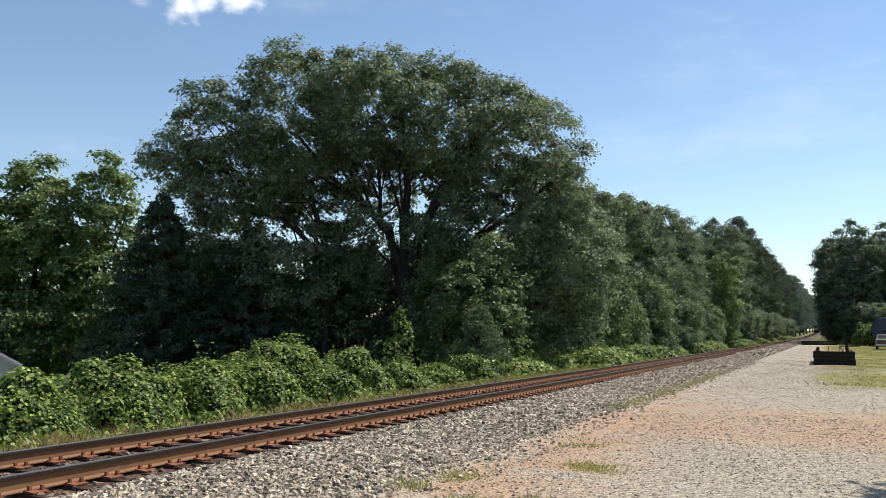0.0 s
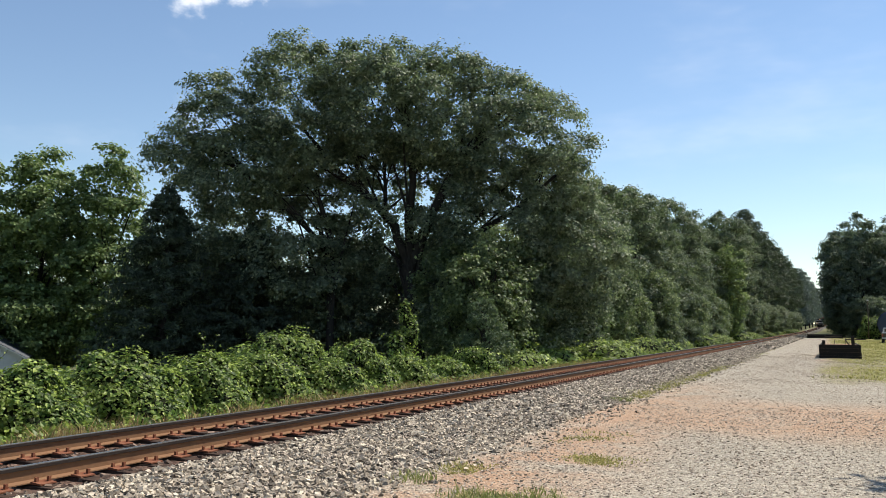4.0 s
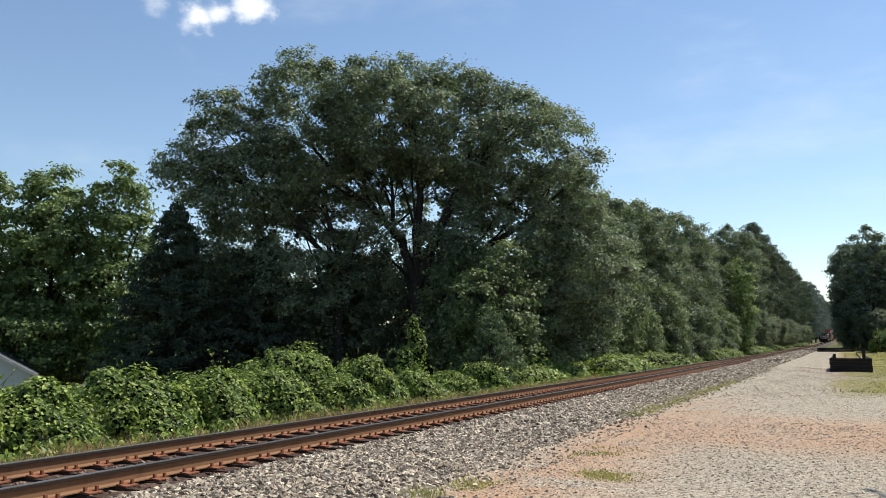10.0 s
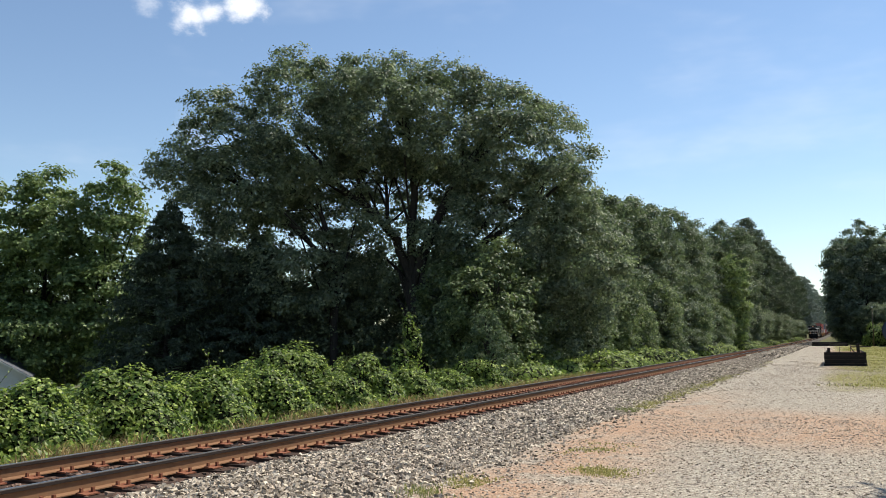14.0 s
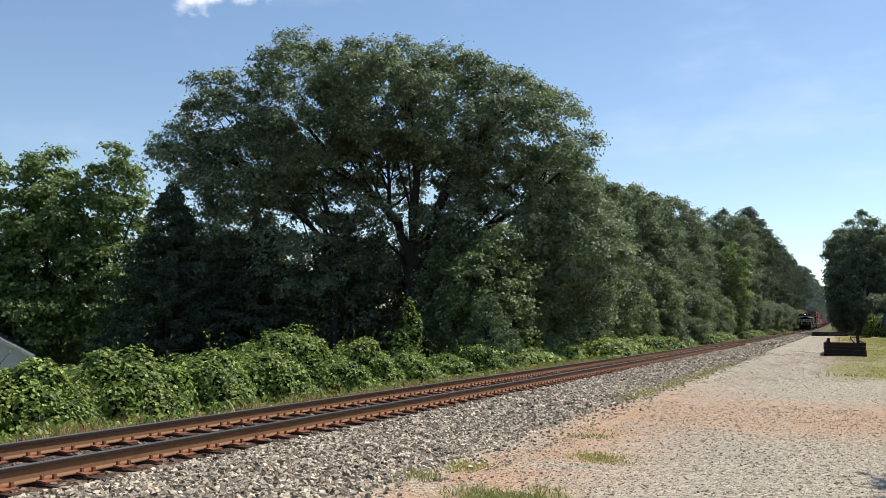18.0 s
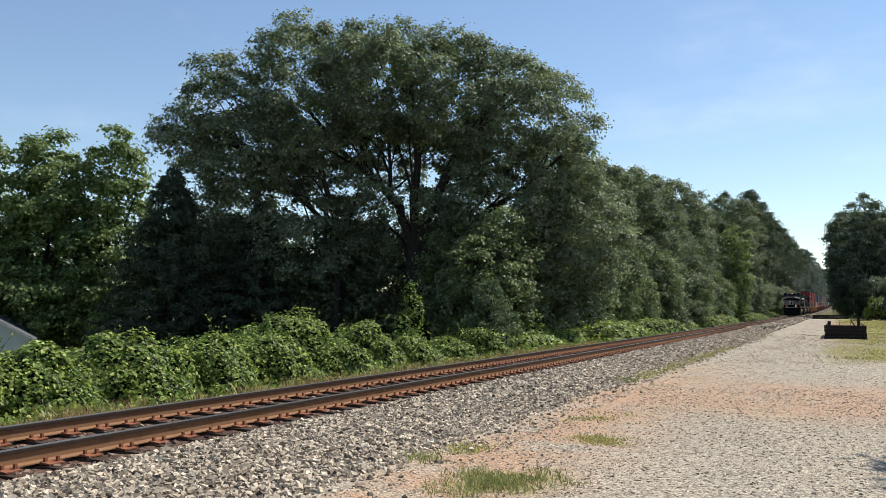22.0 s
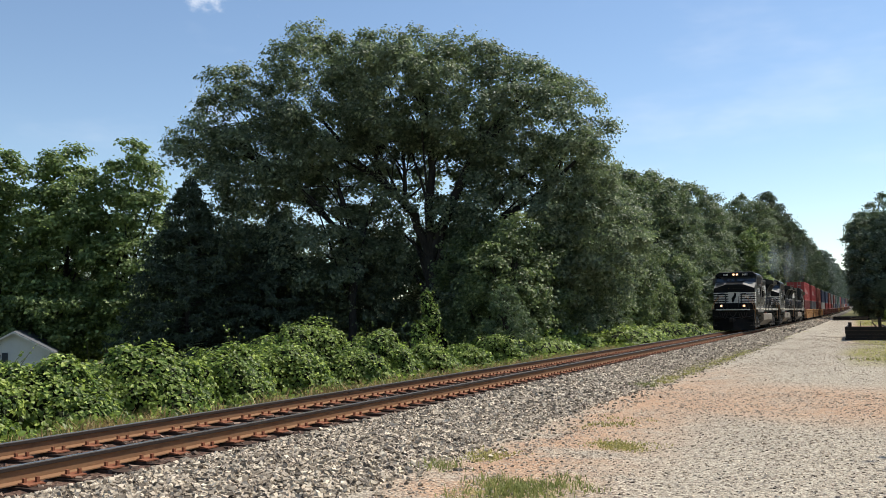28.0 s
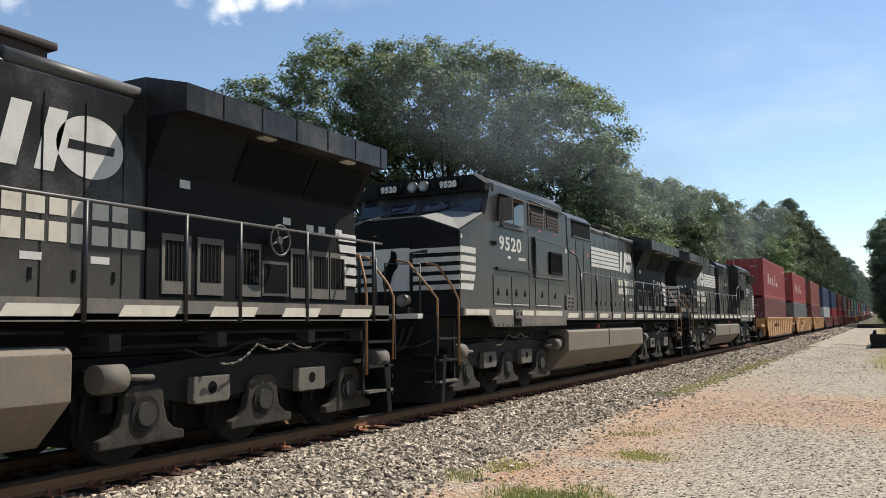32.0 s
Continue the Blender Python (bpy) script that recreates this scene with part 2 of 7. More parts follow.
    litter = m.ramp(n3, [(0.2, (0.05, 0.06, 0.02)), (0.6, (0.12, 0.12, 0.045)), (0.9, (0.24, 0.19, 0.10))])
    col = m.mix(m.step(x, -10.4, -11.0), col, litter)
    h = m.math("ADD", m.math("MULTIPLY", pd, -0.8), m.math("MULTIPLY", n3, 0.5))
    return m.surface(col, 0.95, normal=m.bump(h, 0.9, 0.04), spec=0.2)


def bed_material():
    m = Nodes("stone_bed")
    pos = m.geo.outputs["Position"]
    c, d = m.cells(13, "Color", vec=pos), m.cells(13, "Distance", vec=pos)
    s = m.n("ShaderNodeSeparateXYZ")
    m.put(c, s.inputs[0])
    # well below the stones' tone: shade of the gaps put into the colour
    col = m.ramp(s.outputs[0], [(0.0, (0.035, 0.029, 0.023)), (0.5, (0.10, 0.086, 0.068)), (1.0, (0.26, 0.228, 0.18))])
    x = m.xyz()[0]
    rusty = m.math("MULTIPLY", m.step(m.math("ABSOLUTE", m.math("ADD", x, 8.49)), 1.6, 1.25), 0.85)
    col = m.mix(rusty, col, (0.11, 0.06, 0.042))
    return m.surface(col, 0.92, normal=m.bump(m.math("MULTIPLY", d, -1.0), 0.9, 0.05), spec=0.25)


LEAF_OAK = leaf_material("oak_leaf", (0.094, 0.128, 0.090), (0.168, 0.210, 0.124), (0.280, 0.325, 0.190), 0.44, 0.5)
LEAF_BRIGHT = leaf_material("sweetgum_leaf", (0.098, 0.152, 0.052), (0.182, 0.254, 0.084), (0.290, 0.365, 0.132), 0.48, 0.5)
LEAF_YOUNG = leaf_material("young_tree_leaf", (0.090, 0.130, 0.064), (0.158, 0.208, 0.092), (0.250, 0.305, 0.135), 0.46, 0.45)
LEAF_DARK = leaf_material("cedar_leaf", (0.036, 0.051, 0.037), (0.056, 0.077, 0.053), (0.082, 0.107, 0.070), 0.22, 0.2)
LEAF_WOOD = leaf_material("wood_leaf", (0.070, 0.098, 0.068), (0.122, 0.158, 0.096), (0.196, 0.238, 0.136), 0.40, 0.32)
LEAF_PINE = leaf_material("pine_needle", (0.036, 0.054, 0.036), (0.060, 0.084, 0.056), (0.090, 0.118, 0.078), 0.28, 0.35)
LEAF_SAPLING = leaf_material("young_pine_needle", (0.070, 0.110, 0.060), (0.115, 0.165, 0.090), (0.160, 0.210, 0.115), 0.35, 0.3)
LEAF_VINE = leaf_material("vine_leaf", (0.056, 0.106, 0.018), (0.170, 0.275, 0.042), (0.385, 0.470, 0.100), 0.44, 0.5)
LEAF_SHADE = leaf_material("shade_tree_leaf", (0.076, 0.104, 0.080), (0.128, 0.166, 0.118), (0.195, 0.238, 0.160), 0.38, 0.3)
# paler and bluer leaves: the haze of distance is put into their colour
LEAF_FAR = leaf_material("haze_tinted_leaf", (0.10, 0.135, 0.135), (0.125, 0.160, 0.158), (0.155, 0.190, 0.180), 0.3, 0.3)
GRASS = leaf_material("grass_blade", (0.16, 0.20, 0.05), (0.27, 0.30, 0.09), (0.43, 0.41, 0.17), 0.35, 0.25)
DRYGRASS = leaf_material("dry_grass_blade", (0.27, 0.26, 0.07), (0.42, 0.38, 0.12), (0.60, 0.52, 0.23), 0.4, 0.2)
STRAW = leaf_material("dry_weed", (0.22, 0.13, 0.06), (0.38, 0.25, 0.11), (0.56, 0.41, 0.20), 0.3, 0.2)
BARK = bark_material()
# near black: the shade inside the vine mounds, put into a colour
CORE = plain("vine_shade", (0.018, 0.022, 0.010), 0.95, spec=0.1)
GROUND = ground_material()
BED = bed_material()
STONE = stone_material("crushed_stone", [(0.0, (0.070, 0.056, 0.043)), (0.2, (0.23, 0.190, 0.145)), (0.5, (0.42, 0.356, 0.270)), (0.8, (0.57, 0.492, 0.385)), (1.0, (0.76, 0.680, 0.55))])
RUSTY_STONE = stone_material("rust_stained_stone", [(0.0, (0.07, 0.045, 0.035)), (0.5, (0.17, 0.10, 0.07)), (1.0, (0.34, 0.24, 0.18))])
PEBBLE = stone_material("lot_stone", [(0.0, (0.13, 0.105, 0.08)), (0.3, (0.39, 0.315, 0.24)), (1.0, (0.68, 0.595, 0.475))])
RUST = worn("rust", (0.20, 0.075, 0.042), (0.28, 0.125, 0.07), 0.7, 0.9, 0.0, 4, False, 0.15, 0.4)
RAIL_SIDE = worn("rail_web", (0.24, 0.13, 0.068), (0.15, 0.075, 0.042), 0.5, 0.85, 0.0, 3, False, 0.2, 0.2)
RAIL_TOP = worn("rail_head", (0.030, 0.021, 0.017), (0.055, 0.036, 0.026), 0.4, 0.6, 0.0, 6, False, 0.25, 0.1)
RAIL_RUN = plain("rail_running_band", (0.42, 0.41, 0.40), 0.28, 0.9, vary=0.1)
TIE = worn("creosoted_oak", (0.050, 0.034, 0.026), (0.13, 0.075, 0.05), 0.6, 0.95, 0.0, 5, False, 0.15, 0.6)

# ---- mesh helpers ----
rng = np.random.default_rng(7)


def mesh_np(name, verts, faces, material=None, smooth=False):
    """A mesh from arrays: verts (n, 3), faces (m, k)."""
    me = bpy.data.meshes.new(name)
    verts, faces = np.asarray(verts, np.float32), np.asarray(faces, np.int32)
    m, k = faces.shape
    me.vertices.add(len(verts))
    me.vertices.foreach_set("co", verts.ravel())
    me.loops.add(m * k)
    me.loops.foreach_set("vertex_index", faces.ravel())
    me.polygons.add(m)
    me.polygons.foreach_set("loop_start", np.arange(0, m * k, k, dtype=np.int32))
    me.polygons.foreach_set("use_smooth", np.full(m, smooth))
    me.update(calc_edges=True)
    if material:
        me.materials.append(material)
    return me


def under(ob, parent):
    ob.parent = parent
    return ob


def thing(name, label, category, m=None, group="", kind=""):
    ob = new(name)
    ob.empty_display_size = 0.2
    if m is not None:
        ob.matrix_basis = m
    return tagged(ob, label, category, group, kind)


def part(name, bm, material, parent, label=""):
    """Links a bmesh as one mesh object under a thing or a part."""
    me = bpy.data.meshes.new(name)
    bm.normal_update()
    bm.to_mesh(me)
    bm.free()
    me.materials.append(material)
    return tagged(under(new(name, me), parent), label)


def box(bm, x0, x1, y0, y1, z0, z1, bevel=0.0):
    vs = [bm.verts.new((x, y, z)) for x in (x0, x1) for y in (y0, y1) for z in (z0, z1)]
    fs = [bm.faces.new([vs[i] for i in f]) for f in ((0, 1, 3, 2), (4, 6, 7, 5), (0, 4, 5, 1), (2, 3, 7, 6), (0, 2, 6, 4), (1, 5, 7, 3))]
    if bevel:
        es = list({e for f in fs for e in f.edges})
        bmesh.ops.bevel(bm, geom=es, offset=bevel, segments=2, affect="EDGES", profile=0.6)
    return bm


def prism(bm, outline, a, b, axis="x", bevel=0.0):
    """A solid from an outline in the plane across the axis (for x: y, z; for y: x, z; for z: x, y), from a to b."""
    def at(u, v, w):
        return {"x": (w, u, v), "y": (u, w, v), "z": (u, v, w)}[axis]
    lo, hi = [bm.verts.new(at(u, v, a)) for u, v in outline], [bm.verts.new(at(u, v, b)) for u, v in outline]
    fs = [bm.faces.new(lo), bm.faces.new(hi[::-1])]
    k = len(outline)
    fs += [bm.faces.new((lo[i], hi[i], hi[(i + 1) % k], lo[(i + 1) % k])) for i in range(k)]
    bmesh.ops.recalc_face_normals(bm, faces=fs)
    if bevel:
        bmesh.ops.bevel(bm, geom=list({e for f in fs for e in f.edges}), offset=bevel, segments=2, affect="EDGES", profile=0.6)
    return bm


def rod(bm, pts, r, seg=8, cap=True):
    """A round bar through the points, or a tapered one when r is a list."""
    pts = [Vector(p) for p in pts]
    rs = r if isinstance(r, (list, tuple)) else [r] * len(pts)
    rings = []
    side = None
    for i, p in enumerate(pts):
        d = (pts[min(i + 1, len(pts) - 1)] - pts[max(i - 1, 0)]).normalized()
        if side is None:
            side = d.orthogonal().normalized()
        side = (side - d * side.dot(d)).normalized()
        up = d.cross(side)
        rings.append([bm.verts.new(p + (side * math.cos(a) + up * math.sin(a)) * rs[i]) for a in [2 * math.pi * k / seg for k in range(seg)]])
    for a, b in zip(rings, rings[1:]):
        for k in range(seg):
            f = bm.faces.new((a[k], a[(k + 1) % seg], b[(k + 1) % seg], b[k]))
            f.smooth = True
    if cap:
        bm.faces.new(rings[0][::-1]), bm.faces.new(rings[-1])
    return bm


def structure(name, me, label=""):
    return tagged(new(name, me), label, "", "", "structure")


# ---- ground and stone bed ----
def rise(y):
    return 1e-5 * np.clip(y, 0, 900) ** 2


TRACK, RAIL_Z = -8.49, 0.19


def track_x(y):
    return TRACK + 8e-6 * np.clip(y, 0, 900) ** 2


def ground_z(x, y):
    u = x - track_x(y)
    lot = -0.08 + 0 * u
    left = np.interp(-u, [1.6, 3.0, 6, 12, 25, 45, 120], [-0.1, -0.2, -0.35, -0.9, -2.0, -3.6, -4.5])
    bed = np.interp(u, [-3.2, -1.7, 1.7, 3.0, 4.4], [-0.3, -0.12, -0.12, -0.15, -0.2])
    z = np.where(u > 4.4, lot, np.where(u < -3.2, left, np.where(u > 3.6, lot + 0.0, bed)))
    z = np.where((u > -3.4) & (u < 3.6), np.minimum(z, -0.14), z)
    roll_ = 0.03 * np.sin(x * 0.7 + 1.3) * np.sin(y * 0.45) + 0.02 * np.sin(x * 1.9 + y * 0.8)
    return z + rise(y) + np.where(np.abs(u) > 4.6, roll_, 0)


def build_ground():
    xs = np.unique(np.concatenate([np.linspace(-2500, -120, 12), np.linspace(-120, -20, 26), np.linspace(-20, 14, 120), np.linspace(14, 90, 20), np.linspace(90, 2500, 12)]))
    ys = np.unique(np.concatenate([np.linspace(-2500, -60, 10), np.linspace(-60, 0, 25), np.linspace(0, 60, 130), np.linspace(60, 220, 70), np.linspace(220, 900, 60), np.linspace(900, 4000, 12)]))
    X, Y = np.meshgrid(xs, ys)
    V = np.stack([X, Y, ground_z(X, Y)], -1).reshape(-1, 3)
    nx = len(xs)
    i, j = np.meshgrid(np.arange(nx - 1), np.arange(len(ys) - 1))
    a = (j * nx + i).ravel()
    F = np.stack([a, a + 1, a + nx + 1, a + nx], -1)
    structure("ground", mesh_np("ground", V, F, GROUND, True), "crushed stone lot with orange clay, thin grass and woodland floor")


def bed_z(u):
    return np.interp(u, [-3.3, -2.5, -1.5, -1.25, 1.25, 1.42, 2.3, 3.7, 4.2, 4.6], [-0.42, -0.22, -0.03, -0.045, -0.045, -0.025, -0.035, -0.075, -0.13, -0.2])


def build_bed():
    us = np.linspace(-3.3, 4.6, 80)
    ys = np.concatenate([np.linspace(-30, 40, 260), np.linspace(40.5, 120, 120), np.linspace(122, 900, 120)])
    U, Y = np.meshgrid(us, ys)
    edge = 0.35 * np.sin(Y * 0.9) + 0.25 * np.sin(Y * 2.3 + 1)
    U2 = np.where(U > 1.8, 1.8 + (U - 1.8) * (1 + 0.12 * edge), U)
    Z = bed_z(U) + rise(Y) + rng.normal(0, 0.008, U.shape)
    V = np.stack([track_x(Y) + U2, Y, Z], -1).reshape(-1, 3)
    nx = len(us)
    i, j = np.meshgrid(np.arange(nx - 1), np.arange(len(ys) - 1))
    a = (j * nx + i).ravel()
    structure("ballast_bed", mesh_np("ballast_bed", V, np.stack([a, a + 1, a + nx + 1, a + nx], -1), BED, True), "grey crushed stone bed under the railway track")


BLOCK = np.array([(x, y, z) for x in (-0.8, 0.8) for y in (-0.8, 0.8) for z in (-0.8, 0.8)])
BLOCK_F = np.array([(0, 1, 3), (0, 3, 2), (4, 6, 7), (4, 7, 5), (0, 4, 5), (0, 5, 1), (2, 3, 7), (2, 7, 6), (0, 2, 6), (0, 6, 4), (1, 5, 7), (1, 7, 3)])


def turns(n):
    """Random rotation matrices (n, 3, 3)."""
    q = rng.normal(size=(n, 4))
    q /= np.linalg.norm(q, axis=1)[:, None]
    w, x, y, z = q.T
    return np.stack([1 - 2 * (y * y + z * z), 2 * (x * y - z * w), 2 * (x * z + y * w), 2 * (x * y + z * w), 1 - 2 * (x * x + z * z), 2 * (y * z - x * w),
                     2 * (x * z - y * w), 2 * (y * z + x * w), 1 - 2 * (x * x + y * y)], -1).reshape(n, 3, 3)


def stones_mesh(name, pos, size, material, flat=0.8):
    """Broken stones: skewed, chipped blocks, one island each."""
    n = len(pos)
    shape = BLOCK[None] * rng.uniform(0.62, 1.12, (n, 8, 1)) + rng.normal(0, 0.16, (n, 8, 3))
    shape *= np.stack([size * rng.uniform(0.8, 1.3, n), size * rng.uniform(0.6, 1.0, n), size * rng.uniform(0.5, 0.85, n)], -1)[:, None]
    v = np.einsum("nij,nkj->nki", turns(n), shape) * np.array([1, 1, flat]) + pos[:, None]
    f = BLOCK_F[None] + 8 * np.arange(n)[:, None, None]
    return mesh_np(name, v.reshape(-1, 3), f.reshape(-1, 3), material)


def build_stones():
    def strip(n, u0, u1, y0, y1, size, power=1.0):
        u = rng.uniform(u0, u1, n)
        y = y0 + (y1 - y0) * rng.uniform(0, 1, n) ** power
        s = size * rng.uniform(0.6, 1.4, n)
        keep = ~((np.abs(np.abs(u) - 0.7525) < 0.22) & (np.abs(u) < 1.3))
        tie = np.abs(((y / 0.52) + 0.5) % 1 - 0.5) * 0.52 < 0.135
        keep &= ~(tie & (np.abs(u) < 1.22 + 0.12 * rng.uniform(0, 1, n)))
        z = bed_z(u) + rise(y) + s * rng.uniform(0.0, 0.75, n)
        return np.stack([track_x(y) + u, y, z], -1)[keep], s[keep]
    parts = [strip(25000, 1.22, 3.95, 4.5, 15, 0.032), strip(22000, 1.22, 3.95, 15, 32, 0.039), strip(15000, 1.25, 3.95, 32, 75, 0.054), strip(6000, 1.25, 4.0, 75, 230, 0.11), strip(5000, -2.6, -1.3, 3.0, 60, 0.045)]
    # strays past the toe of the bed
    n = 1800
    us = 3.85 + np.abs(rng.normal(0, 0.35, n))
    ys = rng.uniform(4, 60, n)
    parts.append((np.stack([track_x(ys) + us, ys, np.full(n, -0.07) + rise(ys)], -1), 0.030 * rng.uniform(0.4, 1.4, n)))
    P, S = [np.concatenate(x) for x in zip(*parts)]
    tagged(new("ballast_stones", stones_mesh("ballast_stones", P, S, STONE)), "loose grey and cream broken stones beside the rails", "ballast", "", "stuff")
    P, S = strip(30000, -1.3, 1.3, 3.0, 70, 0.036)
    tagged(new("rusty_stones", stones_mesh("rusty_stones", P, S, RUSTY_STONE)), "rust-stained stones between the rails", "ballast", "", "stuff")
    # the lot's own stones, thinning out down the line
    n = 42000
    y = np.concatenate([5 + 15 * rng.uniform(0, 1, 13000) ** 1.3, 5 + 60 * rng.uniform(0, 1, 20000) ** 1.9, 30 + 140 * rng.uniform(0, 1, n - 33000) ** 1.4])
    x = rng.uniform(-4.4, 1.0, n) + np.minimum(y - 8, 50) * 0.05 * rng.uniform(0, 1, n)
    s = 0.010 * rng.uniform(0.4, 1.8, n) ** 1.3 * (1 + np.minimum(y, 60) / 85)
    P = np.stack([x, y, ground_z(x, y) + s * 0.05], -1)
    tagged(new("lot_stones", stones_mesh("lot_stones", P, s, PEBBLE, 0.6)), "small pale stones strewn over the gravel lot", "gravel", "", "stuff")


# ---- track ----
RAIL = [(-0.07, -0.186), (0.07, -0.186), (0.07, -0.174), (0.012, -0.155), (0.011, -0.05), (0.037, -0.042), (0.037, -0.008), (0.028, 0.0), (-0.028, 0.0), (-0.037, -0.008), (-0.037, -0.042), (-0.011, -0.05), (-0.012, -0.155), (-0.07, -0.174)]


def build_track():
    track = thing("railway_track", "rusty railway track on dark wooden ties in grey stone", "railway track", kind="structure")
    ys = np.concatenate([np.linspace(-40, 60, 41), np.linspace(70, 300, 24), np.linspace(325, 900, 24)])
    prof = np.array(RAIL)
    k = len(prof)
    for side in (-1, 1):
        V = np.stack([np.stack([track_x(y) + side * 0.7525 + prof[:, 0], np.full(k, y), RAIL_Z + rise(y) + prof[:, 1]], -1) for y in ys]).reshape(-1, 3)
        idx = [(j * k + i, j * k + (i + 1) % k, (j + 1) * k + (i + 1) % k, (j + 1) * k + i) for j in range(len(ys) - 1) for i in range(k)]
        me = mesh_np("rail", V, idx, RAIL_SIDE)
        me.materials.append(RAIL_TOP), me.materials.append(RAIL_RUN)
        mi = [2 if i == 7 else 1 if i in (4, 5, 6, 8, 9, 10) else 0 for j in range(len(ys) - 1) for i in range(k)]
        me.polygons.foreach_set("material_index", np.array(mi, np.int32))
        tagged(under(new("rail", me), track), "rusty steel rail with a bright running band")
    # ties, plates and spikes, one mesh shared by all of a kind
    def shared(name, build, material):
        bm = bmesh.new()
        build(bm)
        me = bpy.data.meshes.new(name)
        bm.normal_update()
        bm.to_mesh(me), bm.free()
        me.materials.append(material)
        return me
    tie_me = shared("tie", lambda b: box(b, -1.3, 1.3, -0.115, 0.115, -0.19, -0.005, 0.012), TIE)
    def plate(b):
        prism(b, [(-0.22, 0.0), (-0.22, 0.014), (-0.085, 0.026), (0.085, 0.026), (0.22, 0.014), (0.22, 0.0)], -0.10, 0.10, "y")
        for x, y in ((-0.095, 0.05), (0.095, -0.05), (-0.15, -0.06), (0.15, 0.06)):
            box(b, x - 0.016, x + 0.016, y - 0.016, y + 0.016, 0.01, 0.07)
    plate_me = shared("tie_plate", plate, RUST)
    def anchor(b):
        box(b, -0.085, 0.085, -0.012, 0.012, -0.02, 0.028)
    anchor_me = shared("rail_anchor", anchor, RUST)
    r = random.Random(3)
    far_t = []
    y = -6.0
    while y < 600:
        x, z = track_x(y), rise(y)
        if y < 110:
            tie = under(new("tie", tie_me), track)
            tie.matrix_basis = pose(x + r.uniform(-0.05, 0.05), y, z + r.uniform(-0.012, 0.004), r.uniform(-1.5, 1.5), 0, r.uniform(-1.2, 1.2))
            for side in (-1, 1):
                p = under(new("tie_plate", plate_me), track)
                p.matrix_basis = pose(x + side * 0.7525, y, z - 0.006, 0, 0, r.uniform(-2, 2))
                if y < 45:
                    a = under(new("rail_anchor", anchor_me), track)
                    a.matrix_basis = pose(x + side * 0.7525, y + 0.14, z - 0.012)
        else:
            far_t.append((x, y, z))
        y += 0.52
    # ties past the near stretch, joined
    base = np.array([(sx * 1.3, sy * 0.115, sz) for sx in (-1, 1) for sy in (-1, 1) for sz in (-0.15, 0.02)])
    fb = np.array([(0, 1, 3, 2), (4, 6, 7, 5), (0, 4, 5, 1), (2, 3, 7, 6), (1, 5, 7, 3)])
    V = (base[None] + np.array(far_t)[:, None]).reshape(-1, 3)
    F = (fb[None] + 8 * np.arange(len(far_t))[:, None, None]).reshape(-1, 4)
    tagged(under(new("far_ties", mesh_np("far_ties", V, F, TIE)), track), kind="stuff")


build_ground()
build_bed()
build_stones()

# ---- plants ----
LEAF4 = np.array([(0, 0, 0), (0.46, 0.45, 0.12), (0, 1, 0.0), (-0.46, 0.45, 0.12)])
LEAF4_F = np.array([(0, 1, 2), (0, 2, 3)])
LOBED = np.array([(0, 0, 0), (0.42, 0.12, 0.09), (0.36, 0.55, 0.12), (0, 1.0, -0.04), (-0.36, 0.55, 0.12), (-0.42, 0.12, 0.09)])
LOBED_F = np.array([(0, 1, 2), (0, 2, 3), (0, 3, 4), (0, 4, 5)])


def leaves_mesh(name, pos, size, material, out=None, droop=0.0, lobed=False, narrow=1.0, loose=0.75, up=0.25):
    """Leaves at pos, each its own island. out: the way each faces, loosely."""
    n = len(pos)
    L, LF = (LOBED, LOBED_F) if lobed else (LEAF4, LEAF4_F)
    nrm = rng.normal(size=(n, 3))
    nrm /= np.linalg.norm(nrm, axis=1)[:, None]
    if out is not None:
        nrm = nrm * loose + out
    nrm[:, 2] += up
    nrm /= np.linalg.norm(nrm, axis=1)[:, None]
    t = rng.normal(size=(n, 3))
    t[:, 2] -= droop
    t -= nrm * (t * nrm).sum(1)[:, None]
    t /= np.linalg.norm(t, axis=1)[:, None]
    b = np.cross(t, nrm)
    l = L * (narrow, 1, 1)
    v = (b[:, None] * l[None, :, 0:1] + t[:, None] * l[None, :, 1:2] + nrm[:, None] * l[None, :, 2:3]) * np.asarray(size)[:, None, None] + pos[:, None]
    f = LF[None] + len(L) * np.arange(n)[:, None, None]
    return mesh_np(name, v.reshape(-1, 3), f.reshape(-1, 3), material)


def tubes_mesh(name, paths, material, seg=6):
    """Tapered limbs: paths of (points (k, 3), radii (k,))."""
    V, F, base = [], [], 0
    ang = np.linspace(0, 2 * np.pi, seg, endpoint=False)
    for pts, rad in paths:
        pts = np.asarray(pts, float)
        d = np.gradient(pts, axis=0)
        d /= np.linalg.norm(d, axis=1)[:, None] + 1e-9
        ref = np.array([0.31, 0.95, 0.05])
        s = np.cross(d, ref)
        s /= np.linalg.norm(s, axis=1)[:, None] + 1e-9
        u = np.cross(d, s)
        ring = pts[:, None] + (s[:, None] * np.cos(ang)[None, :, None] + u[:, None] * np.sin(ang)[None, :, None]) * np.asarray(rad)[:, None, None]
        V.append(ring.reshape(-1, 3))
        k = len(pts)
        j, i = np.meshgrid(np.arange(k - 1), np.arange(seg), indexing="ij")
        a, b = base + j * seg + i, base + j * seg + (i + 1) % seg
        F.append(np.stack([a, b, b + seg, a + seg], -1).reshape(-1, 4))
        base += k * seg
    return mesh_np(name, np.concatenate(V), np.concatenate(F), material, True)


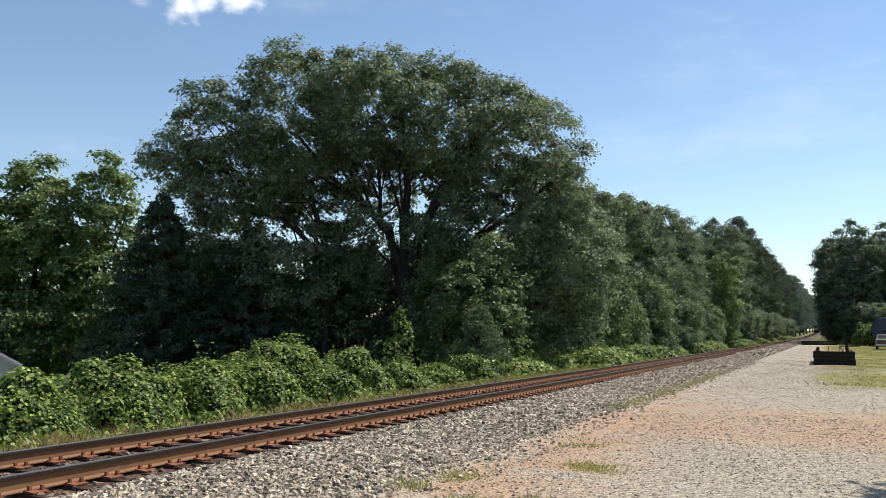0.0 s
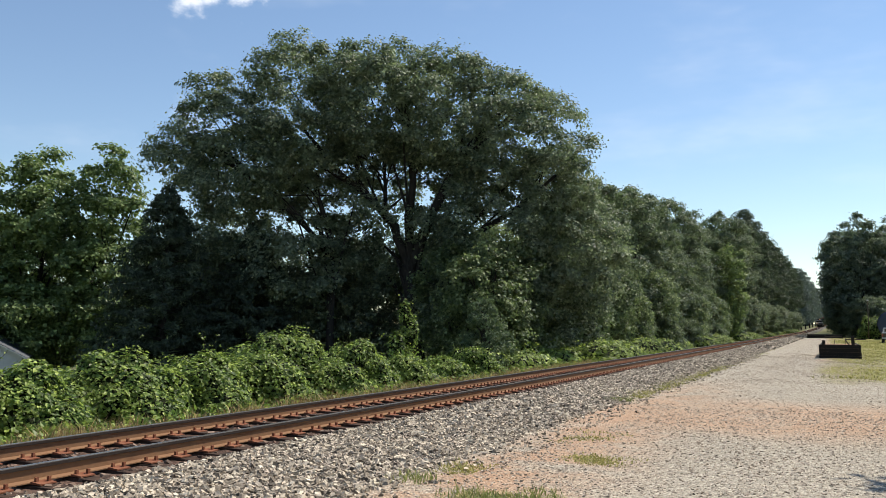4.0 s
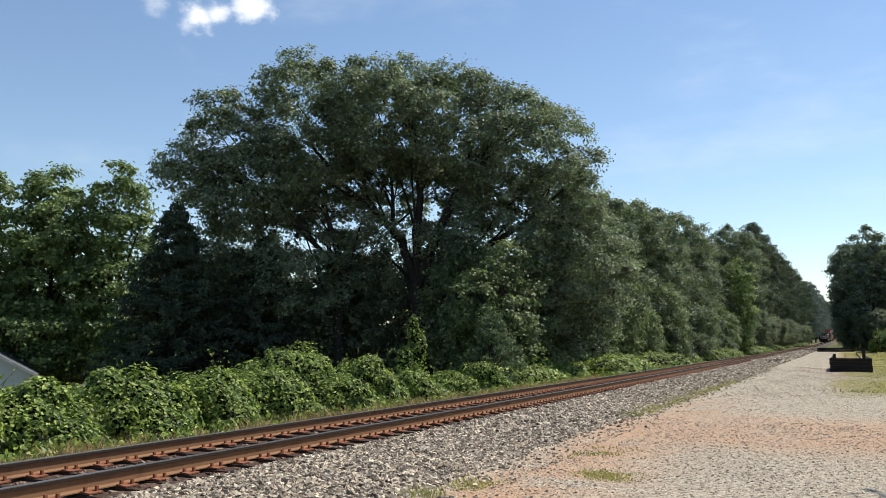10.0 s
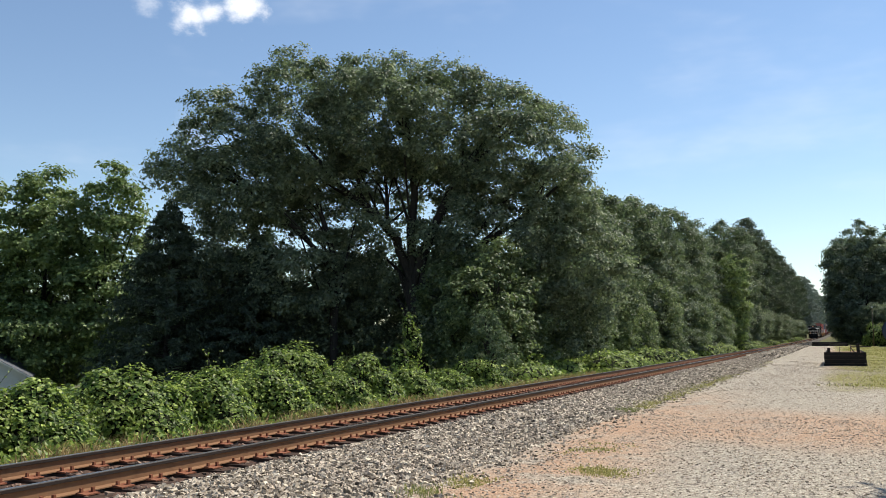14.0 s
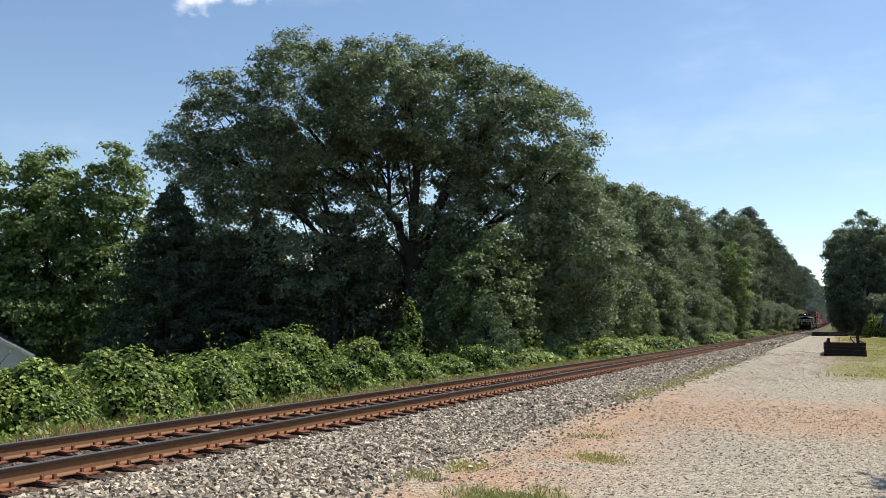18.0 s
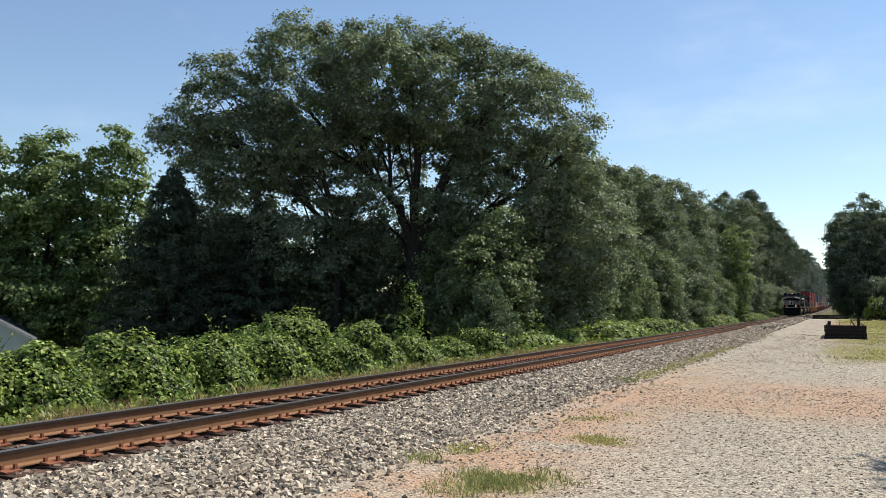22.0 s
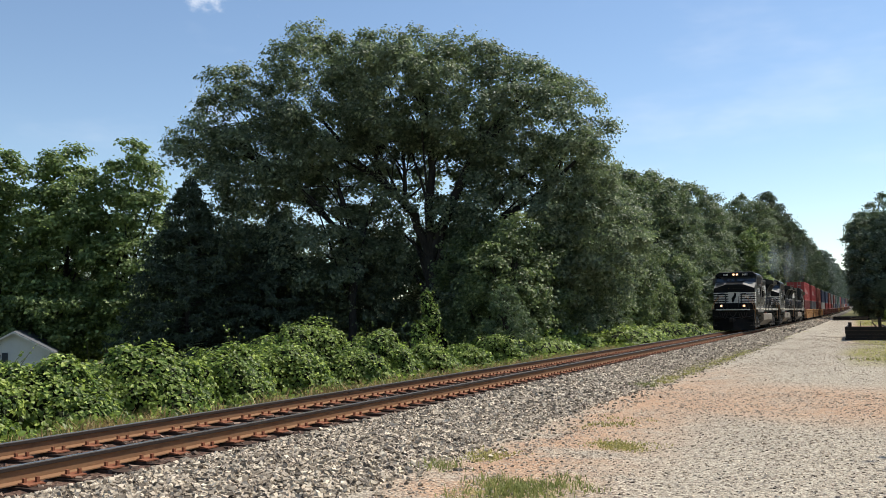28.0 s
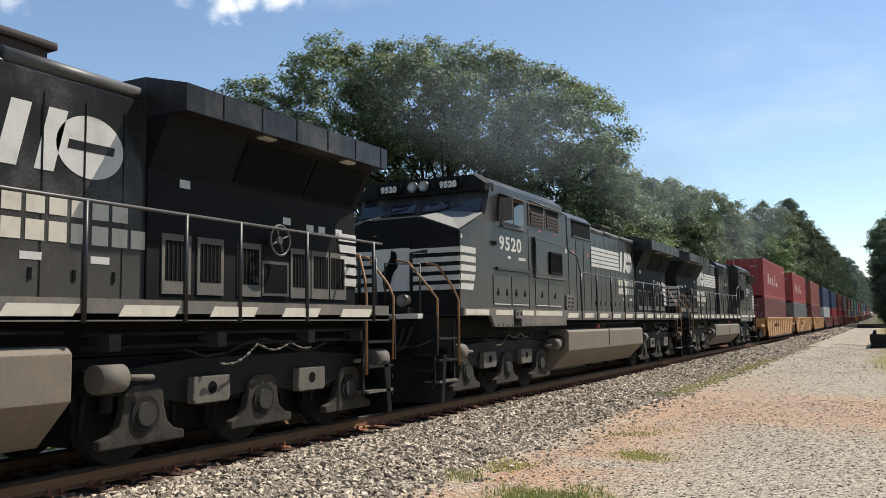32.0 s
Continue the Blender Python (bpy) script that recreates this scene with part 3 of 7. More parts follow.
def limb(a, b, r0, r1, sag=0.0, k=6, wob=0.25):
    a, b = np.asarray(a, float), np.asarray(b, float)
    t = np.linspace(0, 1, k)[:, None]
    mid = (a + b) / 2 + np.array([0, 0, sag]) + rng.normal(0, wob, 3)
    p = (1 - t) ** 2 * a + 2 * t * (1 - t) * mid + t ** 2 * b
    return p, r0 + (r1 - r0) * np.linspace(0, 1, k)


def ripple(p, k, seed):
    """Smooth cheap noise in -1..1 at the places p (n, 3), with features about 2 / k metres across."""
    r = np.random.default_rng(seed)
    total = 0
    for _ in range(6):
        w = r.normal(size=3)
        w *= k * r.uniform(0.7, 1.5) / np.linalg.norm(w)
        total = total + np.sin(p @ w * np.pi + r.uniform(0, 6.3))
    return total / 3.2


def clumps(lobes, n, shell=0.5):
    """Places and outward ways for boughs in the outer parts of the joined lobes (cx, cy, cz, rx, ry, rz)."""
    lobes = np.array(lobes, float)
    w = (lobes[:, 3] * lobes[:, 4] + lobes[:, 4] * lobes[:, 5] + lobes[:, 5] * lobes[:, 3])
    m = n * 5
    pick = rng.choice(len(lobes), m, p=w / w.sum())
    d = rng.normal(size=(m, 3))
    d /= np.linalg.norm(d, axis=1)[:, None]
    r = (shell + (1 - shell) * rng.uniform(0, 1, m) ** 0.5)[:, None]
    c = lobes[pick, :3] + d * lobes[pick, 3:] * r
    deep = np.zeros(m, bool)
    for i, L in enumerate(lobes):
        q = (c - L[:3]) / L[3:]
        deep |= ((q * q).sum(1) < 0.30) & (pick != i)
    c, d = c[~deep], d[~deep]
    # spread them evenly: each next bough is taken where the crown is emptiest
    chosen, far = [0], np.linalg.norm(c - c[0], axis=1)
    for _ in range(min(n, len(c)) - 1):
        k = int(np.argmax(far * rng.uniform(0.8, 1.0, len(far))))
        chosen.append(k)
        far = np.minimum(far, np.linalg.norm(c - c[k], axis=1))
    return c[chosen], d[chosen]


def crown_leaves(centers, outs, twigs, per, bough, twig, leaf, open_at=None, up=0.8):
    """Leaves in small sprays over the upper and outer skin of each bough, so that a bough has a lit top and a dark underside."""
    n = len(centers)
    rad = bough * rng.uniform(0.55, 1.35, n)
    o = rng.normal(size=(n, twigs, 3)) + outs[:, None] * 0.6 + np.array([0, 0, up])
    o /= np.linalg.norm(o, axis=2)[..., None]
    reach = rng.uniform(0.45, 1.0, (n, twigs, 1)) ** 0.6 * (1 + 0.22 * np.sin(o[..., :1] * 6 + o[..., 2:] * 5 + rng.uniform(0, 6, (n, 1, 1))))
    c = (centers[:, None] + o * rad[:, None, None] * reach * np.array([1, 1, 0.72])).reshape(-1, 3)
    o = o.reshape(-1, 3)
    if open_at is not None:
        keep = ~open_at(c)
        c, o = c[keep], o[keep]
    m = len(c)
    p = c[:, None] + rng.normal(0, 1, (m, per, 3)) * twig * np.array([1, 1, 0.6]) * rng.uniform(0.5, 1.2, (m, 1, 1))
    return p.reshape(-1, 3), leaf * rng.uniform(0.6, 1.3, m * per), np.repeat(o, per, 0)


def broadleaf(name, label, lobes, trunk, n, twigs, per, bough, twig, leaf, material, limbs=16, shell=0.6, stems=None, open_at=None, droop=0.5):
    """A tree at the origin. trunk: (height to the fork, radius). stems: lines of points with a radius at each end. Returns the thing."""
    t = thing(name, label, "tree")
    c, d = clumps(lobes, n, shell)
    pos, size, out = crown_leaves(c, d, twigs, per, bough, twig, leaf, open_at)
    paths = []
    if stems is None:
        stems = [([(0, 0, -0.6), (0.1, 0.05, trunk[0] * 0.5), (0, 0, trunk[0]), (0.15, -0.1, trunk[0] * 1.9)], trunk[1] * 1.2, trunk[1] * 0.35)]
    for line, r0, r1 in stems:
        line = np.array(line, float)
        k = 4 * (len(line) - 1) + 1
        at = np.linspace(0, len(line) - 1, k)
        p = np.stack([np.interp(at, np.arange(len(line)), line[:, i]) for i in range(3)], -1) + rng.normal(0, r0 * 0.12, (k, 3)) * np.array([1, 1, 0])
        rad = np.linspace(r0, r1, k)
        paths.append((p, rad))
        near = np.argsort(np.linalg.norm(c - p[-1], axis=1) + rng.uniform(0, 7, len(c)))
        for q in near[:limbs]:
            j = rng.integers(k // 3, k)
            pts, lr = limb(p[j], c[q], rad[j] * rng.uniform(0.3, 0.55), 0.025, 0.5)
            paths.append((pts, lr))
            for _ in range(2):
                e = c[rng.integers(len(c))]
                m = pts[rng.integers(2, 5)]
                if np.linalg.norm(e - m) < 5:
                    paths.append(limb(m, e, lr[3] * 0.6, 0.02, 0.2, 4))
    under(new("trunk", tubes_mesh("trunk", paths, BARK)), t)
    tagged(under(new("crown", leaves_mesh("crown", pos, size, material, out, droop, loose=0.8, up=0.45)), t), kind="stuff")
    return t


def cedar(name, label, h, r, n, material):
    """A dense cone of drooping, feathered boughs."""
    t = thing(name, label, "tree")
    f = rng.uniform(0, 1, n) ** 1.35
    a = rng.uniform(0, 2 * np.pi, n)
    reach = (r * (1 - f) ** 0.72 + 0.1) * rng.uniform(0.7, 1.08, n)
    paths = [(np.stack([0 * np.linspace(0, 1, 8), 0 * np.linspace(0, 1, 8), np.linspace(-0.5, h, 8)], -1), np.linspace(0.22, 0.02, 8))]
    P, O = [], []
    for k in range(n):
        z = h * (0.03 + 0.95 * f[k])
        way = np.array([np.cos(a[k]), np.sin(a[k]), 0])
        tip = way * reach[k] + np.array([0, 0, z + 0.10 * reach[k]])
        pts, rad = limb((0, 0, z), tip, 0.035, 0.008, 0.12, 4, 0.08)
        if k % 3 == 0:
            paths.append((pts, rad))
        m = int(16 + 26 * reach[k])
        u = rng.uniform(0.35, 1.0, m)[:, None]
        q = np.array([0, 0, z]) * (1 - u) + tip * u + rng.normal(0, 0.16, (m, 3)) * (1.25 - u) * np.array([1, 1, 0.7])
        P.append(q), O.append(np.repeat((way * 0.8 + np.array([0, 0, 0.3]))[None], m, 0))
    P, O = np.concatenate(P), np.concatenate(O)
    under(new("trunk", tubes_mesh("trunk", paths, BARK, 5)), t)
    tagged(under(new("crown", leaves_mesh("crown", P, 0.24 * rng.uniform(0.6, 1.3, len(P)), material, O, 0.3, narrow=0.42, loose=0.9)), t), kind="stuff")
    return t


def conifer(name, label, h, r, n, per, material, start=0.3, leaf=0.3, trunk_r=0.25, spread=0.7):
    """A tall pine: bare stem, whorls of boughs, tufted crown."""
    t = thing(name, label, "tree")
    z = h * (start + (1 - start) * rng.uniform(0, 1, n) ** 0.85)
    f = (z / h - start) / (1 - start)
    rad = r * (0.25 + 0.95 * np.sin(np.pi * np.clip(0.25 + 0.75 * f, 0, 1)) ** 0.8) * rng.uniform(0.35, 1.05, n)
    a = rng.uniform(0, 2 * np.pi, n)
    c = np.stack([rad * np.cos(a), rad * np.sin(a), z + rng.normal(0, 0.25, n)], -1)
    d = np.stack([np.cos(a), np.sin(a), 0.4 + 0 * a], -1)
    pos, size, out = crown_leaves(c, d, max(4, per // 10), 10, spread, spread * 0.24, leaf)
    k = 8
    tt = np.linspace(0, 1, k)
    paths = [(np.stack([0.2 * np.sin(3 * tt), 0.15 * np.cos(2 * tt), -0.5 + (h + 0.3) * tt], -1), trunk_r * (1.15 - tt))]
    for q in range(0, n, 4):
        paths.append(limb((0, 0, max(0.5, c[q, 2] - 0.5)), c[q], 0.06, 0.02, 0.1, 4, 0.1))
    under(new("trunk", tubes_mesh("trunk", paths, BARK)), t)
    tagged(under(new("crown", leaves_mesh("crown", pos, size, material, out, 0.2, narrow=0.55)), t), kind="stuff")
    return t


def vine_mound(name, label, lobes, n, leaf=0.13, material=None, trailing=0.12):
    """A thicket under climbing vines: a heart coloured near black as its inner shade, and a skin of broad three-lobed
    leaves.
    """
    t = thing(name, label, "bush")
    lobes = np.array(lobes, float)
    # heart: solid balls whose near-black colour stands for the shade within
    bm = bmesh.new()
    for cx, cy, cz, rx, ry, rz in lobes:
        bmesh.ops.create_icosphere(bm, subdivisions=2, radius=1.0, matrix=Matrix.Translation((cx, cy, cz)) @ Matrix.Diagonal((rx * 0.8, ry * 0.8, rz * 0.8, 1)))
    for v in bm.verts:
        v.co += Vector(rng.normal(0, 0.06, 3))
    part("shade_core", bm, CORE, t, "near-black core with the shade inside the vines as its colour")
    # skin, on the outside of the joined lobes
    w = (lobes[:, 3] * lobes[:, 4] * lobes[:, 5]) ** 0.67
    pick = rng.choice(len(lobes), n * 2, p=w / w.sum())
    d = rng.normal(size=(n * 2, 3))
    d[:, 2] = np.abs(d[:, 2]) * np.where(rng.uniform(0, 1, n * 2) < 0.25, -0.6, 1)
    d /= np.linalg.norm(d, axis=1)[:, None]
    bumps = 1 + 0.10 * np.sin(d[:, 0] * 7 + pick) * np.sin(d[:, 1] * 8 + 2 * pick) + 0.07 * np.sin(d[:, 2] * 13 + d[:, 0] * 9)
    p = lobes[pick, :3] + d * lobes[pick, 3:] * (bumps * rng.uniform(0.80, 1.06, n * 2))[:, None]
    inside = np.zeros(len(p), bool)
    for i, L in enumerate(lobes):
        q = (p - L[:3]) / L[3:]
        inside |= ((q * q).sum(1) < 0.68) & (pick != i)
    keep = ~inside & (p[:, 2] > -0.9)
    p, d = p[keep][:n], d[keep][:n]
    tagged(under(new("foliage", leaves_mesh("foliage", p, leaf * rng.uniform(0.55, 1.35, len(p)), material or LEAF_VINE, d * 0.9, 0.6, lobed=True, loose=0.6, up=0.45)), t), kind="stuff")
    # shoots that stick out
    m = int(14 * len(lobes) * trailing)
    i = rng.integers(0, len(p), m)
    paths, lp = [], []
    for q in i:
        e = p[q] + d[q] * rng.uniform(0.2, 0.5) + np.array([0, 0, rng.uniform(0, 0.25)])
        pts, rad = limb(p[q] - d[q] * 0.3, e, 0.008, 0.003, 0.15, 5, 0.05)
        paths.append((pts, rad))
        lp += [pts[j] + rng.normal(0, 0.03, 3) for j in (2, 3, 3, 4, 4)]
    if paths:
        tagged(under(new("shoot_growth", tubes_mesh("shoot_growth", paths, BARK, 4)), t), kind="stuff")
        lp = np.array(lp)
        tagged(under(new("shoot_leaves", leaves_mesh("shoot_leaves", lp, leaf * rng.uniform(0.5, 1.0, len(lp)), material or LEAF_VINE, lobed=True)), t), kind="stuff")
    return t


def place(t, x, y, z=None, turn=0.0, scale=1.0):
    z = float(ground_z(np.array([x]), np.array([y]))[0]) if z is None else z
    t.matrix_basis = pose(x, y, z, 0, 0, turn) @ Matrix.Diagonal((scale, scale, scale, 1))
    return t


def again(t, x, y, z=None, turn=0.0, label=""):
    z = float(ground_z(np.array([x]), np.array([y]))[0]) if z is None else z
    return tagged(copy_thing(t, pose(x, y, z, 0, 0, turn)), label)


def blades(name, label, spots, material, h=0.18, per=40, spread=0.25, w=0.012, category="grass"):
    """Grass tufts as one mesh."""
    spots = np.array(spots, float)
    n = len(spots) * per
    base = np.repeat(spots[:, :2], per, 0) + rng.normal(0, spread, (n, 2))
    z = ground_z(base[:, 0], base[:, 1]) + 0.0
    u = base[:, 0] - track_x(base[:, 1])
    z = np.where((u > -3.3) & (u < 4.6), np.maximum(z, bed_z(u) + rise(base[:, 1]) - 0.01), z)
    hh = h * rng.uniform(0.4, 1.4, n) * np.repeat(spots[:, 2] if spots.shape[1] > 2 else np.ones(len(spots)), per)
    lean = rng.normal(0, 0.45, (n, 2)) * hh[:, None]
    a = rng.uniform(0, np.pi, n)
    s = np.stack([np.cos(a), np.sin(a), 0 * a], -1) * w * rng.uniform(0.6, 1.5, n)[:, None]
    b = np.concatenate([base, z[:, None]], 1)
    mid = b + np.concatenate([lean * 0.35, hh[:, None] * 0.6], 1)
    tip = b + np.concatenate([lean, hh[:, None]], 1)
    V = np.stack([b - s, b + s, mid + s * 0.7, tip, mid - s * 0.7], 1).reshape(-1, 3)
    k = 5 * np.arange(n)[:, None]
    F = np.concatenate([np.concatenate([k, k + 1, k + 2], 1), np.concatenate([k, k + 2, k + 4], 1), np.concatenate([k + 4, k + 2, k + 3], 1)])
    tagged(new(name, mesh_np(name, V, F, material)), label, category, "", "stuff")


def build_oak():
    lobes = [(-4.6, 0, 14.3, 2.8, 4, 3.9), (-0.3, 0, 15.0, 2.9, 4, 3.3), (3.5, 0, 14.4, 3.0, 4, 3.3), (7.3, 0, 13.2, 3.0, 4, 3.1), (9.1, 0, 11.0, 2.1, 3.4, 3.2), (-8.9, 0, 13.9, 1.9, 2.6, 2.3), (-10.8, 0, 11.8, 1.5, 2.2, 1.3),
             (-7.3, 0, 11.2, 3.2, 3.5, 3.2), (0.6, 2.0, 9.6, 5.6, 3, 4.4), (6.2, 0, 8.2, 4.4, 4, 3.6), (10.2, 0, 6.6, 2.7, 3.2, 3.2), (-5.0, 0.5, 6.0, 4.0, 3.5, 2.8), (6.0, -0.5, 3.6, 4.4, 3.4, 2.5), (-1.0, 2.6, 4.2, 4.6, 2.6, 3.2), (-9.6, 0.5, 6.6, 2.6, 3, 2.2), (-8.6, 1.5, 8.6, 3.0, 2.6, 2.0), (5.4, 0, 14.6, 1.8, 3, 2.3), (1.0, 3.4, 8.2, 3.6, 1.6, 3.4)]
    # openings in the crown (x, z, half width, half height) through which the sky shows
    gaps = np.array([(-4.2, 16.2, 0.30, 0.42), (-3.4, 14.1, 0.32, 0.35), (1.1, 13.9, 0.42, 0.34), (0.2, 11.5, 0.24, 0.32), (1.05, 8.6, 0.14, 0.45), (2.6, 10.5, 0.42, 0.32), (4.9, 12.7, 0.5, 0.42), (8.1, 14.0, 0.5, 0.34), (9.2, 13.1, 0.3, 0.4),
                     (8.4, 8.9, 0.46, 0.3), (-11.1, 9.9, 0.85, 0.66), (-10.2, 14.0, 0.5, 0.4), (-9.3, 14.5, 0.5, 0.28), (-6.1, 8.9, 0.62, 0.42), (-4.7, 8.4, 0.8, 0.46), (0.2, 7.8, 0.2, 0.18), (-3.7, 6.0, 0.45, 0.22), (-1.9, 5.1, 0.34, 0.26), (-8.0, 13.2, 0.36, 0.24), (3.6, 13.4, 0.4, 0.26), (6.2, 11.6, 0.36, 0.24)])

    def open_at(p):
        jag = 1 + 0.75 * ripple(p, 1.5, 3)
        hole = np.zeros(len(p), bool)
        for x, z, a, b in gaps:
            hole |= ((p[:, 0] - x) / (a + 0.10)) ** 2 + ((p[:, 2] - z) / (b + 0.10)) ** 2 < jag
        flat = p * np.array([1, 0.12, 1])
        hole |= (ripple(flat, 0.55, 5) + 0.5 * ripple(flat, 1.2, 6) > 1.45) & (p[:, 2] > 5)
        hole |= (ripple(flat, 2.0, 9) > 0.95) & (ripple(flat, 0.4, 10) > 0.0)
        # the fork and its limbs stand free towards the track
        fan = (p[:, 1] < 0.5) & (p[:, 2] > 4.4) & (p[:, 2] < 11.6) & (np.abs(p[:, 0] - 1.5) < 0.5 + 0.26 * (p[:, 2] - 4.4)) & (ripple(p, 0.6, 8) > 0.05)
        return hole | fan

    stems = [([(2.1, 0, -0.5), (1.9, 0, 3.0), (1.6, 0, 6.2)], 0.52, 0.44), ([(1.6, 0, 6.0), (0.7, -0.2, 8.4), (-0.7, -0.3, 10.0), (-2.2, -0.3, 11.2), (-4.4, 0, 13.8)], 0.27, 0.09), ([(1.6, 0, 6.0), (1.5, -0.2, 9.0), (1.75, -0.1, 11.6), (1.2, 0, 15.6)], 0.32, 0.10),
             ([(1.65, 0, 6.2), (2.6, -0.3, 8.8), (4.0, -0.3, 11.6), (5.2, 0, 13.4), (6.6, 0, 15.0)], 0.34, 0.10), ([(1.8, 0, 5.6), (4.2, -0.3, 7.4), (7.4, -0.2, 9.4), (9.6, 0, 11.4)], 0.24, 0.08), ([(-2.5, -1.0, -0.5), (-2.6, -1.0, 3.2), (-2.6, -0.8, 7.2), (-3.6, -0.2, 10.6)], 0.27, 0.12),
             ([(-2.6, -0.8, 6.8), (-5.4, -0.4, 9.6), (-8.6, 0, 12.0), (-10.4, 0, 13.4)], 0.15, 0.05), ([(1.2, 0.6, 7.0), (0.2, 1.0, 9.4), (0.0, 1.2, 12.6)], 0.2, 0.08)]
    t = broadleaf("oak_tree", "broad dark green oak with several leaning limbs behind the vines", lobes, (5, 0.45), 640, 46, 15, 1.12, 0.20, 0.15, LEAF_OAK, 9, 0.55, stems, open_at)
    place(t, -22.3, 40.3, -1.3, 27)


def build_woods():
    # the bright trees and their darker neighbours beyond the house
    t = broadleaf("sweetgum_tree", "bright green sweetgum tree with a lumpy crown", [(0.2, 0, 12.2, 1.3, 1.4, 2.6), (-1.2, 0, 9.8, 1.5, 1.7, 2.5), (1.3, 0, 9.2, 1.4, 1.7, 2.6), (0, 0, 6.4, 2.7, 2.7, 3.0), (-1.8, 0, 4.0, 2.8, 2.8, 2.4), (2.0, 0, 3.6, 2.6, 2.6, 2.4)],
                  (5, 0.26), 110, 36, 10, 0.9, 0.24, 0.22, LEAF_BRIGHT, 14, 0.7)
    place(t, -56.6, 53.0, -3.7, 0, 1.36)
    for x, y, a in ((-61.2, 50.6, 120), (-66.5, 48.0, 250), (-72.5, 47.0, 40)):
        again(t, x, y, -3.8, a)
    d = cedar("cedar_tree", "dark dense cone-shaped cedar in the shade of the wood", 11.2, 4.6, 520, LEAF_DARK)
    place(d, -30.2, 32.4, -2.5, 0)
    again(d, -27.4, 35.6, -4.2, 70)
    # underwood behind the vines, below the oak
    u = broadleaf("understory_tree", "dense young broadleaf tree under the oak", [(0, 0, 3.2, 2.3, 2.2, 2.8), (1.0, 0.3, 5.4, 1.6, 1.7, 1.7), (-1.2, 0, 4.6, 1.5, 1.6, 1.7)], (2.2, 0.12), 74, 26, 8, 0.68, 0.18, 0.17, LEAF_OAK, 10)
    place(u, -24.5, 45.5, None, 0)
    place(copy_thing(u, Matrix()), -33.0, 40.0, -2.6, 90, 1.35)
    place(copy_thing(u, Matrix()), -29.0, 41.5, -2.4, 200, 1.2)
    for x, y, a in ((-29, 44, 40), (-34, 42, 90), (-19.0, 49.0, 130), (-22, 54, 20), (-17.5, 59, 75), (-38, 46, 66), (-25.2, 40.5, 310), (-17.6, 42.6, 160), (-40, 52, 200), (-19.5, 64, 30), (-27, 58, 140)):
        again(u, x, y, None, a)
    v = broadleaf("young_tree", "young yellow-green broadleaf tree at the edge of the wood", [(0, 0, 2.4, 2.0, 1.9, 2.2), (0.8, 0.2, 4.4, 1.4, 1.4, 1.5), (-1.0, 0, 3.7, 1.3, 1.4, 1.4), (0.3, -0.4, 5.6, 0.8, 0.8, 0.9)], (1.8, 0.10), 70, 22, 9, 0.6, 0.17, 0.15, LEAF_YOUNG, 10)
    place(v, -15.6, 44.6, None, 0)
    for x, y, a in ((-16.6, 48.5, 200), (-15.0, 53.5, 260), (-14.6, 58, 11), (-14.8, 67, 100), (-15.2, 40.6, 300), (-15.0, 37.4, 80), (-16.6, 43.4, 20), (-17.2, 39.6, 210), (-14.4, 75, 30), (-14.2, 93, 170), (-13.8, 112, 240)):
        again(v, x, y, None, a)
    for x, y, a in ((-13.6, 150, 0), (-13.4, 163, 60), (-13.4, 176, 120), (-13.2, 190, 180), (-13.2, 205, 240), (-13.0, 222, 300), (-13.0, 240, 30), (-12.8, 262, 90), (-12.8, 288, 150), (-12.6, 318, 210), (-12.4, 350, 270)):
        again(u, x, y, None, a, "dense young tree below the pines along the line")
    # the wood along the line
    w = broadleaf("wood_tree", "tall broadleaf tree in the wood along the railway", [(0, 0, 9.0, 3.9, 3.9, 4.4), (1.5, 0.5, 13.2, 2.6, 2.6, 2.8), (-1.6, -0.5, 12.2, 2.5, 2.5, 3.0), (0.5, -1.0, 4.6, 3.8, 3.8, 3.2), (-2.4, 1, 7.0, 2.7, 2.7, 3.0)],
                  (6, 0.3), 84, 34, 13, 1.15, 0.27, 0.23, LEAF_WOOD, 12, 0.72)
    place(w, -19.4, 66, -0.9, 0, 0.84)
    place(copy_thing(w, Matrix()), -17.8, 77, None, 70, 0.96)
    place(copy_thing(w, Matrix()), -17.4, 84, None, 130, 0.98)
    for x, y, a in ((-17.0, 60, 190), (-22, 84, 150), (-17.2, 92, 220), (-21.5, 100, 10), (-17.5, 110, 95), (-28, 94, 200), (-17.0, 124, 260), (-22, 130, 33), (-17.0, 139, 130),
                    (-17.5, 168, 200), (-22.5, 160, 0), (-17.0, 192, 66), (-18, 224, 120), (-18, 262, 10), (-18, 300, 77), (-17, 340, 177), (-82, 58, 210), (-90, 52, 12), (-86, 66, 77), (-62, 66, 30), (-74, 64, 150)):
        again(w, x, y, None, a)
    big = broadleaf("tall_wood_tree", "tall full-crowned broadleaf tree above the wood", [(0, 0, 10.0, 4.2, 4.2, 5.4), (1.5, 0.5, 15.4, 3.0, 3.0, 3.0), (-1.8, -0.5, 14.4, 2.9, 2.9, 3.2), (0.2, 0, 17.8, 2.0, 2.0, 1.6), (0.5, -1.0, 4.6, 4.0, 4.0, 3.4)], (7, 0.34), 92, 34, 13, 1.25, 0.29, 0.25, LEAF_WOOD, 12, 0.72)
    place(big, -20.6, 99, -0.9, 0, 0.88)
